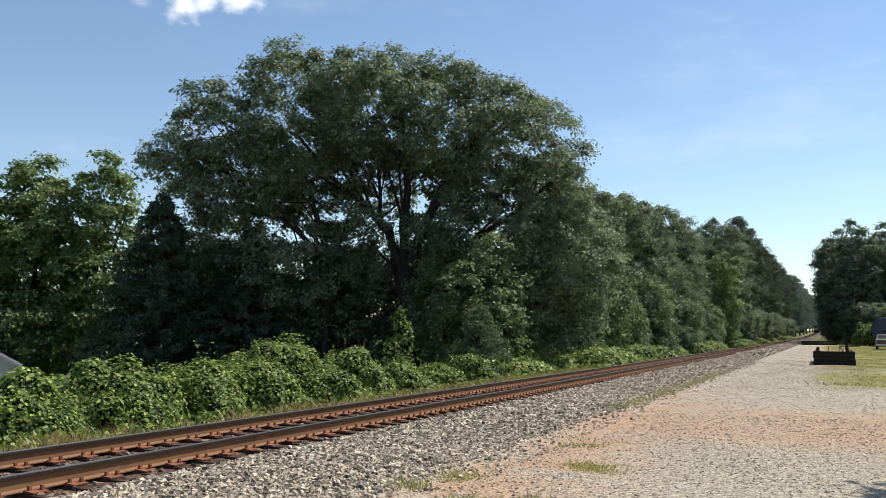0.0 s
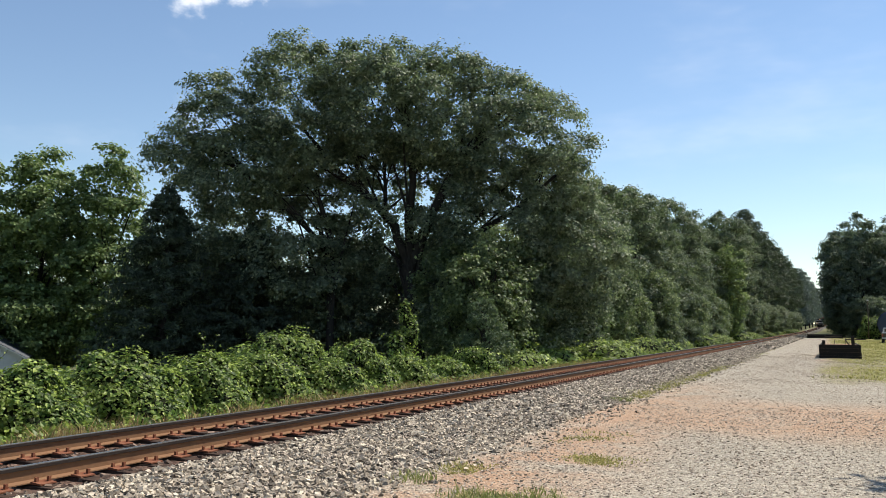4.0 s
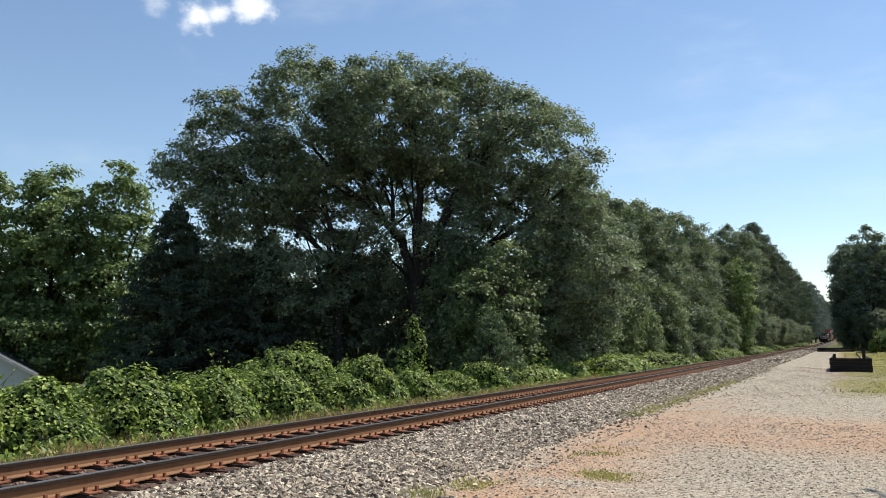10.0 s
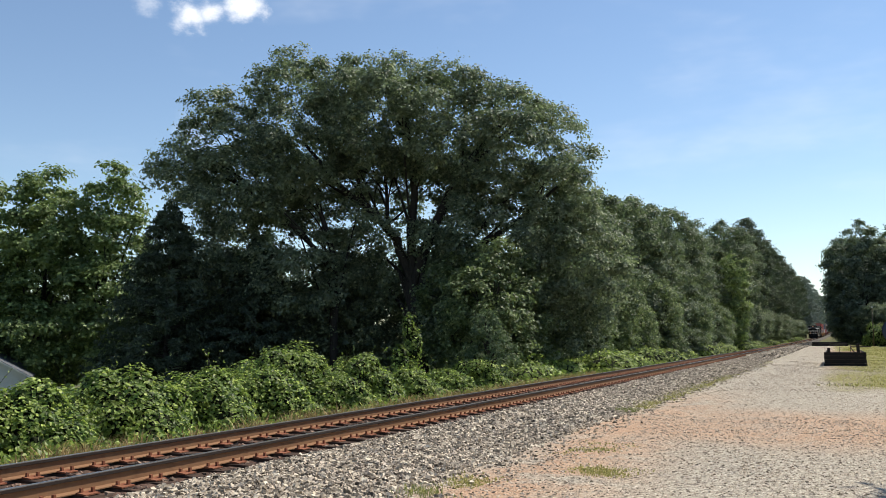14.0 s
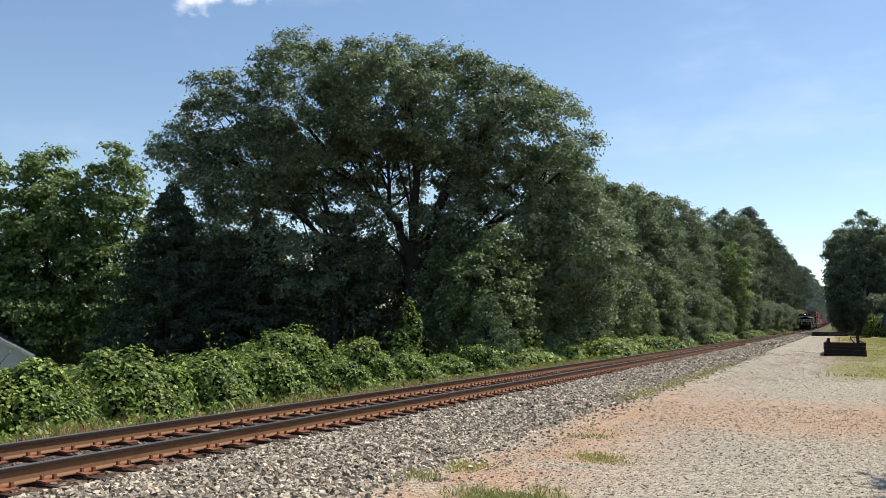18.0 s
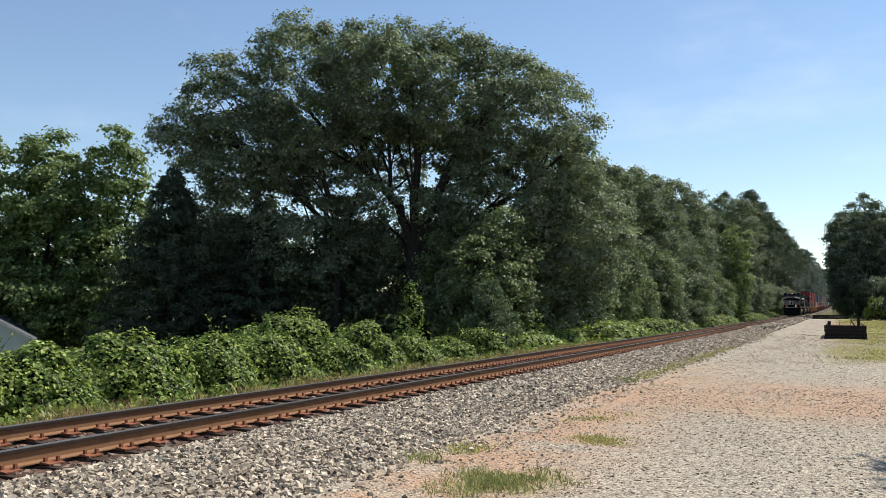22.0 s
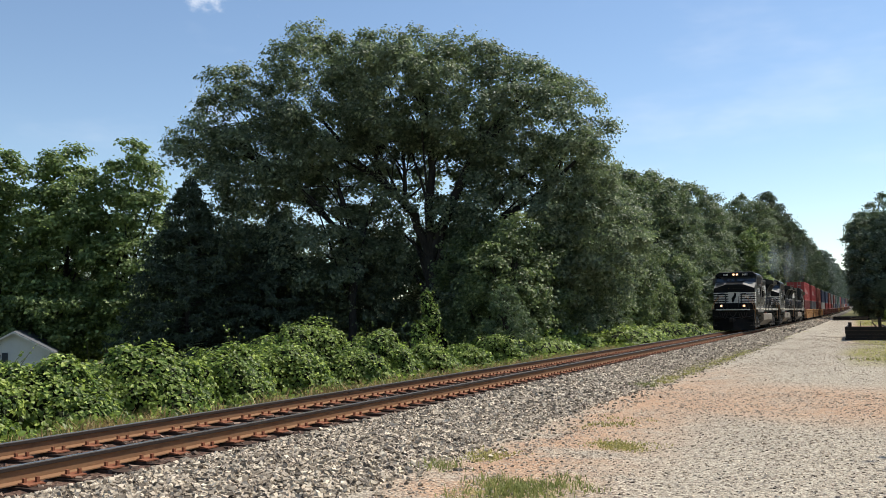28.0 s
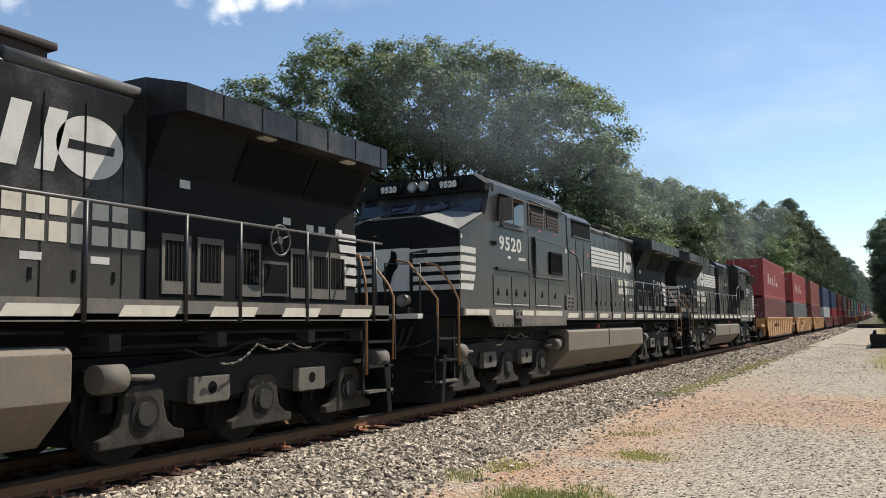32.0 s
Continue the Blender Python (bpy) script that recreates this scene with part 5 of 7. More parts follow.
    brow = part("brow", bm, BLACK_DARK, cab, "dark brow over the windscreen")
    for x0, x1 in both(0.10, 0.66):
        bm = bmesh.new()
        loft(bm, [[(x0 * 1, 2.80, 3.83), (x1 * 1, 2.80, 3.83), (x1, 2.815, 3.86), (x0, 2.815, 3.86)], [(x0, 3.03, 4.20), (x1, 3.03, 4.20), (x1, 3.045, 4.22), (x0, 3.045, 4.22)]])
        part("windscreen", bm, GLASS, cab, "tinted windscreen pane")
    for x0, x1 in both(0.72, 1.42):
        bm = bmesh.new()
        loft(bm, [[(x0, 2.80, 3.80), (x1, 2.80, 3.76), (x1, 2.815, 3.80), (x0, 2.815, 3.84)], [(x0, 3.03, 4.20), (x1, 3.03, 4.20), (x1, 3.045, 4.22), (x0, 3.045, 4.22)]])
        part("windscreen", bm, GLASS, cab, "tinted windscreen pane")
    for x0, x1 in both(0.42, 1.0):
        b = block("number_board", x0, x1, 2.80, 2.87, 4.27, 4.46, DARK, cab, "lit number board")
        lettering("board_figures", number, 0.17, Matrix.Translation(((x0 + x1) / 2, 2.797, 4.305)) @ FRONT, WHITE, b)
    for x in (-0.13, 0.13):
        bm = bmesh.new()
        rod(bm, [(x, 2.78, 4.37), (x, 2.90, 4.37)], 0.115, 14)
        h = part("headlight", bm, LAMP_RIM, cab, "round headlight")
        bm = bmesh.new()
        rod(bm, [(x, 2.765, 4.37), (x, 2.782, 4.37)], 0.076, 14)
        part("lens", bm, LAMP_ON if lit else LAMP_OFF, h, "glowing warm lens" if lit else "dark lamp lens")
    for x0, x1 in ((0.3, 0.95), (-0.95, -0.3)):
        bm = bmesh.new()
        rod(bm, [(x0, 2.79, 3.80), (x1, 2.84, 3.95)], 0.012, 5)
        part("wiper", bm, BLACK_RAIL, cab)
    for s in (1, -1):
        x = w * s
        f = part("side_window", slab(bmesh.new(), [(3.62, 3.54), (4.86, 3.54), (4.86, 4.16), (3.62, 4.16)], w, s, 0.02), SILL, cab, "framed side window")
        for y0, y1 in ((3.70, 4.22), (4.28, 4.80)):
            part("pane", slab(bmesh.new(), [(y0, 3.62), (y1, 3.62), (y1, 4.10), (y0, 4.10)], w + 0.012, s, 0.014), GLASS, f)
        bm = bmesh.new()
        loft(bm, [[(x, 3.55, 4.20), (x, 4.92, 4.20), (x, 4.92, 4.22), (x, 3.55, 4.22)], [(x + s * 0.30, 3.55, 4.08), (x + s * 0.30, 4.92, 4.08), (x + s * 0.30, 4.92, 4.10), (x + s * 0.30, 3.55, 4.10)]])
        part("awning", bm, SILL, cab, "pale sun awning")
        bm = bmesh.new()
        box(bm, min(x + s * 0.01, x + s * 0.30), max(x + s * 0.01, x + s * 0.30), 3.55, 3.575, 3.62, 4.10, 0.008)
        part("wind_deflector", bm, SILL, cab, "pale wind deflector before the side window")
        part("arm_rest", box(bmesh.new(), *sorted((x, x + s * 0.06)), 3.6, 4.88, 3.50, 3.535, 0.006), LIGHT_RAIL, cab)
        part("marker_lamp", rod(bmesh.new(), [(x, 3.26, 3.13), (x + s * 0.10, 3.24, 3.15)], 0.045, 8), LIGHT_RAIL, cab)
        for y0, y1 in ((5.20, 6.05), (6.22, 7.08)):
            fr = part("louvre_frame", slab(bmesh.new(), [(y0 - 0.06, 3.70), (y1 + 0.06, 3.70), (y1 + 0.06, 4.22), (y0 - 0.06, 4.22)], w, s, 0.022), SILL, cab)
            part("recess", slab(bmesh.new(), [(y0, 3.73), (y1, 3.73), (y1, 4.19), (y0, 4.19)], w + 0.020, s, 0.006), DARK, fr)
            for k in range(4):
                z = 3.745 + k * 0.075
                bm = bmesh.new()
                prism(bm, [((w + 0.026) * s, z), ((w + 0.045) * s, z - 0.02), ((w + 0.045) * s, z + 0.03), ((w + 0.026) * s, z + 0.05)], y0 + 0.02, y1 - 0.02, "y")
                part("slat", bm, LOUVRE, fr)
            part("red_tag", slab(bmesh.new(), [(y1 - 0.3, 3.60), (y1 - 0.12, 3.60), (y1 - 0.12, 3.65), (y1 - 0.3, 3.65)], w, s), RED_TAG, cab)
        # cooling cabinet and its grille
        c = part("side_cabinet", slab(bmesh.new(), [(5.42, 2.60), (7.20, 2.60), (7.20, 3.36), (5.42, 3.42)], w, s, 0.05), BLACK, cab)
        part("cabinet_edge", slab(bmesh.new(), [(5.40, 3.42), (7.22, 3.36), (7.22, 3.39), (5.40, 3.45)], w, s, 0.065), LIGHT_RAIL, c)
        part("hinge_side", slab(bmesh.new(), [(5.44, 2.62), (5.47, 2.62), (5.47, 3.36), (5.44, 3.36)], w + 0.048, s, 0.014), BLACK_RAIL, c)
        g = part("grille", slab(bmesh.new(), [(6.32, 2.64), (7.12, 2.64), (7.12, 3.17), (6.32, 3.17)], w + 0.048, s, 0.05), BLACK_DARK, c)
        for k in range(11):
            y = 6.36 + k * 0.068
            part("bar", slab(bmesh.new(), [(y, 2.70), (y + 0.03, 2.70), (y + 0.03, 3.13), (y, 3.13)], w + 0.098, s, 0.012), DARK, g)
        part("ledge", slab(bmesh.new(), [(5.4, 2.53), (7.44, 2.53), (7.44, 2.59), (5.4, 2.59)], w, s, 0.07), LIGHT_RAIL, cab)
        part("ledge", slab(bmesh.new(), [(3.3, 2.60), (5.1, 2.60), (5.1, 2.655), (3.3, 2.655)], w, s, 0.06), BLACK_RAIL, cab)
        for y0, y1 in ((3.16, 4.06), (4.12, 5.06), (5.50, 6.30), (6.35, 7.18)):
            d = part("locker_door", slab(bmesh.new(), [(y0, 1.90), (y1, 1.90), (y1, 2.48), (y0, 2.48)], w, s, 0.014), BLACK, cab)
            part("door_edge", slab(bmesh.new(), [(y0 + 0.03, 1.885), (y1 - 0.03, 1.885), (y1 - 0.03, 1.905), (y0 + 0.03, 1.905)], w + 0.010, s, 0.010), WHITE, d, "bright worn lower edge")
            for yk in (y0 + 0.22, y1 - 0.22) if y1 < 5.3 else ((y0 + y1) / 2,):
                part("latch", rod(bmesh.new(), [((w + 0.012) * s, yk, 2.12), ((w + 0.022) * s, yk, 2.12)], 0.055, 10), DARK, d)
                part("latch_bar", slab(bmesh.new(), [(yk - 0.012, 2.12), (yk + 0.012, 2.12), (yk + 0.012, 2.22), (yk - 0.012, 2.22)], w + 0.013, s, 0.014), DARK, d)
        for z in (2.46, 2.54, 2.62, 2.70):
            part("vent_slot", slab(bmesh.new(), [(5.16, z), (5.34, z), (5.34, z + 0.03), (5.16, z + 0.03)], w, s, 0.02), LIGHT_RAIL, cab)
        part("seam", slab(bmesh.new(), [(5.12, 1.8), (5.135, 1.8), (5.135, 3.6), (5.12, 3.6)], w, s, 0.006), DARK, cab)
        k = SIDE_R if s > 0 else SIDE_L
        lettering("road_number", number, 0.40, Matrix.Translation(((w + 0.004) * s, 4.10, 3.04)) @ k @ Matrix.Diagonal((1.34, 1, 1, 1)), WHITE, cab, 0.010)
        for y0, y1 in ((3.95, 4.1), (4.55, 4.95)):
            part("small_print", slab(bmesh.new(), [(y0, 2.86), (y1, 2.86), (y1, 2.92), (y0, 2.92)], w, s, 0.004), WHITE, cab)
        # skirt below the cab
        sk = part("skirt", slab(bmesh.new(), [(2.95, 1.66), (3.15, 1.43), (7.46, 1.43), (7.46, 1.80), (1.72, 1.80), (1.72, 1.66)], w - 0.02, s, 0.06), SILL, t, "dusty side skirt with pale strips")
        for y0, y1 in ((1.80, 2.85), (3.18, 4.08), (4.58, 5.28), (5.40, 7.16)):
            part("reflective_strip", slab(bmesh.new(), [(y0, 1.665), (y1, 1.665), (y1, 1.775), (y0, 1.775)], w + 0.04, s, 0.006), REFLECT, sk)
        for i in range(17):
            y = 3.28 + i * 0.25
            if not 4.1 < y < 4.56:
                part("bolt", slab(bmesh.new(), [(y, 1.45), (y + 0.03, 1.45), (y + 0.03, 1.48), (y, 1.48)], w + 0.04, s, 0.008), DARK, sk)
        part("step_recess", slab(bmesh.new(), [(4.13, 1.44), (4.54, 1.44), (4.54, 1.79), (4.13, 1.79)], w + 0.040, s, 0.004), DARK, sk, "dark recess behind a step")
        part("step_box", slab(bmesh.new(), [(4.16, 1.60), (4.52, 1.60), (4.52, 1.78), (4.16, 1.78)], w + 0.02, s, 0.06), SILL, sk)
        for y0 in (4.20, 4.40):
            part("step_hole", slab(bmesh.new(), [(y0, 1.66), (y0 + 0.07, 1.66), (y0 + 0.07, 1.73), (y0, 1.73)], w + 0.08, s, 0.004), DARK, sk)


def long_hood(t, number):
    # equipment cab behind the driver
    bm = bmesh.new()
    loft(bm, [[(-1.05, y, 1.65), (1.05, y, 1.65), (1.05, y, 4.34), (0.86, y, 4.52), (-0.86, y, 4.52), (-1.05, y, 4.34)] for y in (7.45, 11.25)])
    aux = part("equipment_hood", bm, BLACK, t, "tall black hood section behind the cab")
    for s in (1, -1):
        bm = bmesh.new()
        box(bm, *sorted((s * 1.0, s * 1.07)), 9.55, 11.12, 3.86, 4.30, 0.01)
        g = part("intake_grille", bm, DARK, aux, "dark intake grille")
        for z in (3.83, 4.30):
            part("grille_edge", slab(bmesh.new(), [(9.5, z), (11.17, z), (11.17, z + 0.04), (9.5, z + 0.04)], 1.05, s, 0.05), BLACK, g)
        lug = part("lifting_lug", rod(bmesh.new(), [(s * 1.05, 8.0, 4.42), (s * 1.14, 8.0, 4.42)], 0.09, 10), BLACK_DARK, aux)
        for k, y in enumerate((7.9, 8.55, 9.2, 9.85, 10.5, 11.15)):
            part("door_seam", slab(bmesh.new(), [(y, 1.75), (y + 0.02, 1.75), (y + 0.02, 3.75), (y, 3.75)], 1.05, s, 0.008), DARK, aux)
        for y, m in ((8.3, RED_TAG), (8.95, WHITE), (9.55, RED_TAG), (10.8, RED_TAG)):
            part("tag", slab(bmesh.new(), [(y, 3.35), (y + 0.12, 3.35), (y + 0.12, 3.47), (y, 3.47)], 1.05, s, 0.006), m, aux)
        v = part("vent_box", box(bmesh.new(), *sorted((s * 1.05, s * 1.48)), 7.75, 8.4, 1.82, 2.18, 0.01), SILL, aux, "perforated vent box on the walkway")
        for i in range(3):
            for j in range(5):
                part("hole", slab(bmesh.new(), [(7.85 + 0.1 * j, 1.88 + 0.1 * i), (7.9 + 0.1 * j, 1.88 + 0.1 * i), (7.9 + 0.1 * j, 1.93 + 0.1 * i), (7.85 + 0.1 * j, 1.93 + 0.1 * i)], 1.48, s, 0.004), DARK, v)
        part("yellow_tag", slab(bmesh.new(), [(7.50, 2.30), (7.60, 2.30), (7.60, 2.50), (7.50, 2.50)], 1.05, s, 0.01), YELLOW_TAG, aux)
    # engine hood with rounded shoulders
    w = 0.92
    ring = [(-w, 1.65), (w, 1.65), (w, 4.14), (w - 0.04, 4.24), (w - 0.14, 4.31), (0.3, 4.36), (-0.3, 4.36), (-w + 0.14, 4.31), (-w + 0.04, 4.24), (-w, 4.14)]
    bm = bmesh.new()
    loft(bm, [[(x, y, z) for x, z in ring] for y in (11.27, 16.5)])
    hood = part("engine_hood", bm, BLACK, t, "long black engine hood with access doors")
    for y in (11.3, 12.9, 14.6, 16.45):
        bm = bmesh.new()
        loft(bm, [[(x * 1.012, yy, z + (0.012 if z > 3 else 0)) for x, z in ring] for yy in (y, y + 0.05)])
        part("hood_band", bm, BLACK, hood)
    for s in (1, -1):
        for y0, y1 in ((11.35, 12.88), (12.97, 14.58), (14.67, 16.43)):
            # lighter grey than the hood: the light along its top edge, as colour
            part("shoulder", rod(bmesh.new(), [(s * (w - 0.055), y0, 4.235), (s * (w - 0.055), y1, 4.235)], 0.085, 12), GREYED_PAINT, hood, "rounded shoulder of the hood, its lit tone put into lighter grey")
        # square grille door under the brake wheel
        d = part("grille_door", slab(bmesh.new(), [(18.52, 1.92), (19.10, 1.92), (19.10, 2.40), (18.52, 2.40)], 0.97, s, 0.03), GREYED_PAINT, t)
        part("recess", slab(bmesh.new(), [(18.56, 1.96), (19.06, 1.96), (19.06, 2.36), (18.56, 2.36)], 0.998, s, 0.006), DARK, d)
        for i in range(10):
            y = 11.5 + i * 0.52
            d = part("hood_door", slab(bmesh.new(), [(y, 1.75), (y + 0.49, 1.75), (y + 0.49, 3.95), (y, 3.95)], w, s, 0.012), BLACK, hood)
            part("latch", slab(bmesh.new(), [(y + 0.38, 2.0), (y + 0.42, 2.0), (y + 0.42, 2.12), (y + 0.38, 2.12)], w + 0.012, s, 0.012), DARK, d)
        for i in range(5):
            z0 = 3.15 + 0.124 * i
            part("side_stripe", slab(bmesh.new(), [(11.45, z0), (14.55, z0), (14.52, z0 + 0.092), (11.45, z0 + 0.092)], w + 0.012, s, 0.006), WHITE, hood, "white painted stripe")
        # emblem drawn as plain slanted shapes
        oval = [(15.72 + 0.44 * math.cos(q), 3.46 + 0.345 * math.sin(q)) for q in [k * math.pi / 16 for k in range(32)]]
        a = [[(14.60, 3.13), (14.83, 3.13), (14.99, 3.80), (14.76, 3.80)], [(15.03, 3.13), (15.26, 3.13), (15.42, 3.80), (15.19, 3.80)], oval]
        flip = (lambda y: y) if s > 0 else (lambda y: 30.76 - y)
        for o in a:
            part("emblem_shape", slab(bmesh.new(), [(flip(y), z) for y, z in o], w + 0.012, s, 0.006), WHITE, hood)
        part("emblem_slot", slab(bmesh.new(), [(flip(y), z) for y, z in ((15.42, 3.41), (16.02, 3.41), (16.04, 3.51), (15.44, 3.51))], w + 0.018, s, 0.003), BLACK, hood)
        for y in (15.11, 15.63):
            part("door_seam", slab(bmesh.new(), [(y, 3.12), (y + 0.022, 3.12), (y + 0.022, 3.82), (y, 3.82)], w + 0.018, s, 0.005), DARK, hood)
        for row, (n, z0) in enumerate(((7, 2.68), (8, 2.40))):
            for i in range(n):
                y = 14.42 + row * 0.0 + i * 0.268
                part("lettering_bar", slab(bmesh.new(), [(flip(y), z0), (flip(y + 0.215), z0), (flip(y + 0.215), z0 + 0.21), (flip(y), z0 + 0.21)], w + 0.012, s, 0.006), REFLECT, hood, "plain pale bar in place of lettering")
        for y in (14.9, 15.75):
            part("small_print", slab(bmesh.new(), [(y, 2.20), (y + 0.25, 2.20), (y + 0.25, 2.28), (y, 2.28)], w + 0.012, s, 0.005), WHITE, hood)
    bm = bmesh.new()
    box(bm, -0.34, 0.34, 14.6, 15.62, 4.2, 4.66, 0.06)
    box(bm, -0.40, 0.40, 14.53, 15.70, 4.62, 4.72, 0.04)
    part("exhaust_outlet", bm, STACK, t, "sooty exhaust stack")
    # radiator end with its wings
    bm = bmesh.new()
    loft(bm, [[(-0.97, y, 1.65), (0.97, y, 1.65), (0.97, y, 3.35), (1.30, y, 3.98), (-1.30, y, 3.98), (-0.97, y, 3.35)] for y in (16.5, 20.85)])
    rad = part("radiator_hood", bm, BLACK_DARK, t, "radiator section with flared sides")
    bm = bmesh.new()
    loft(bm, [[(-1.56, y, 3.98), (1.56, y, 3.98), (1.56, y, 4.30), (0.9, y, 4.46), (-0.9, y, 4.46), (-1.56, y, 4.30)] for y in (16.5, 20.9)])
    wing = part("radiator_wing", bm, BLACK, rad, "wide flat radiator housing overhanging the hood")
    for s in (1, -1):
        for i in range(6):
            y = 17.1 + i * 0.72
            part("wing_seam", slab(bmesh.new(), [(y, 4.0), (y + 0.02, 4.0), (y + 0.02, 4.29), (y, 4.29)], 1.56, s, 0.006), DARK, wing)
        for y in (18.0, 19.9):
            bm = bmesh.new()
            box(bm, *sorted((s * 1.32, s * 1.45)), y, y + 0.25, 3.955, 3.98)
            part("step_light", bm, WHITE, wing)
        bm = bmesh.new()
        for y0, y1 in ((17.9, 19.3), (19.4, 20.7)):
            loft(bm, [[(s * 1.0, y, 3.40), (s * 1.27, y, 3.92), (s * 1.29, y, 3.91), (s * 1.02, y, 3.39)] for y in (y0, y1)])
        part("radiator_screen", bm, DARK, rad, "dark radiator screen")
        for y0 in (16.72, 17.30, 18.04, 19.16, 19.66, 20.1):
            d = part("louvre_door", slab(bmesh.new(), [(y0, 1.90), (y0 + 0.47, 1.90), (y0 + 0.47, 2.62), (y0, 2.62)], 0.97, s, 0.018), SILL, rad)
            part("recess", slab(bmesh.new(), [(y0 + 0.05, 2.06), (y0 + 0.42, 2.06), (y0 + 0.42, 2.54), (y0 + 0.05, 2.54)], 0.985, s, 0.006), DARK, d)
            for k in range(5):
                y = y0 + 0.08 + k * 0.07
                part("slat", slab(bmesh.new(), [(y, 2.07), (y + 0.02, 2.07), (y + 0.02, 2.53), (y, 2.53)], 0.99, s, 0.008), GRIME, d)
        # hand brake wheel
        bm = bmesh.new()
        pts = [(s * 1.16, 18.7 + 0.21 * math.cos(a), 2.68 + 0.21 * math.sin(a)) for a in [k * math.pi / 8 for k in range(17)]]
        rod(bm, pts, 0.018, 6, False)
        for k in range(4):
            a = k * math.pi / 2 + 0.4
            rod(bm, [(s * 1.14, 18.7, 2.68), (s * 1.16, 18.7 + 0.2 * math.cos(a), 2.68 + 0.2 * math.sin(a))], 0.014, 5)
        rod(bm, [(s * 0.98, 18.7, 2.68), (s * 1.17, 18.7, 2.68)], 0.05, 8)
        part("brake_wheel", bm, LIGHT_RAIL, rad, "pale hand brake wheel")
        for y, z in ((17.0, 3.2), (19.0, 2.95), (19.55, 2.9), (19.85, 2.9), (20.3, 2.9)):
            part("notice", slab(bmesh.new(), [(y, z), (y + 0.17, z), (y + 0.17, z + 0.1), (y, z + 0.1)], 0.97, s, 0.006), WHITE, rad)
        for i in range(5):
            z0 = 2.12 + 0.176 * i
            part("rear_stripe", slab(bmesh.new(), [(20.85 - 0.36 - 0.03 * i, z0), (20.85, z0), (20.85, z0 + 0.12), (20.85 - 0.38 - 0.03 * i, z0 + 0.12)], 0.97, s, 0.02), WHITE, rad)
    for i in range(5):
        block("rear_stripe", -0.97, 0.97, 20.85, 20.858, 2.12 + 0.176 * i, 2.24 + 0.176 * i, WHITE, rad)
    lettering("rear_number", number, 0.34, Matrix.Translation((0, 20.908, 3.55)) @ BACK, WHITE, rad, 0.016)
    block("rear_headlight", -0.3, 0.3, 20.85, 20.93, 3.05, 3.3, LAMP_RIM, rad)


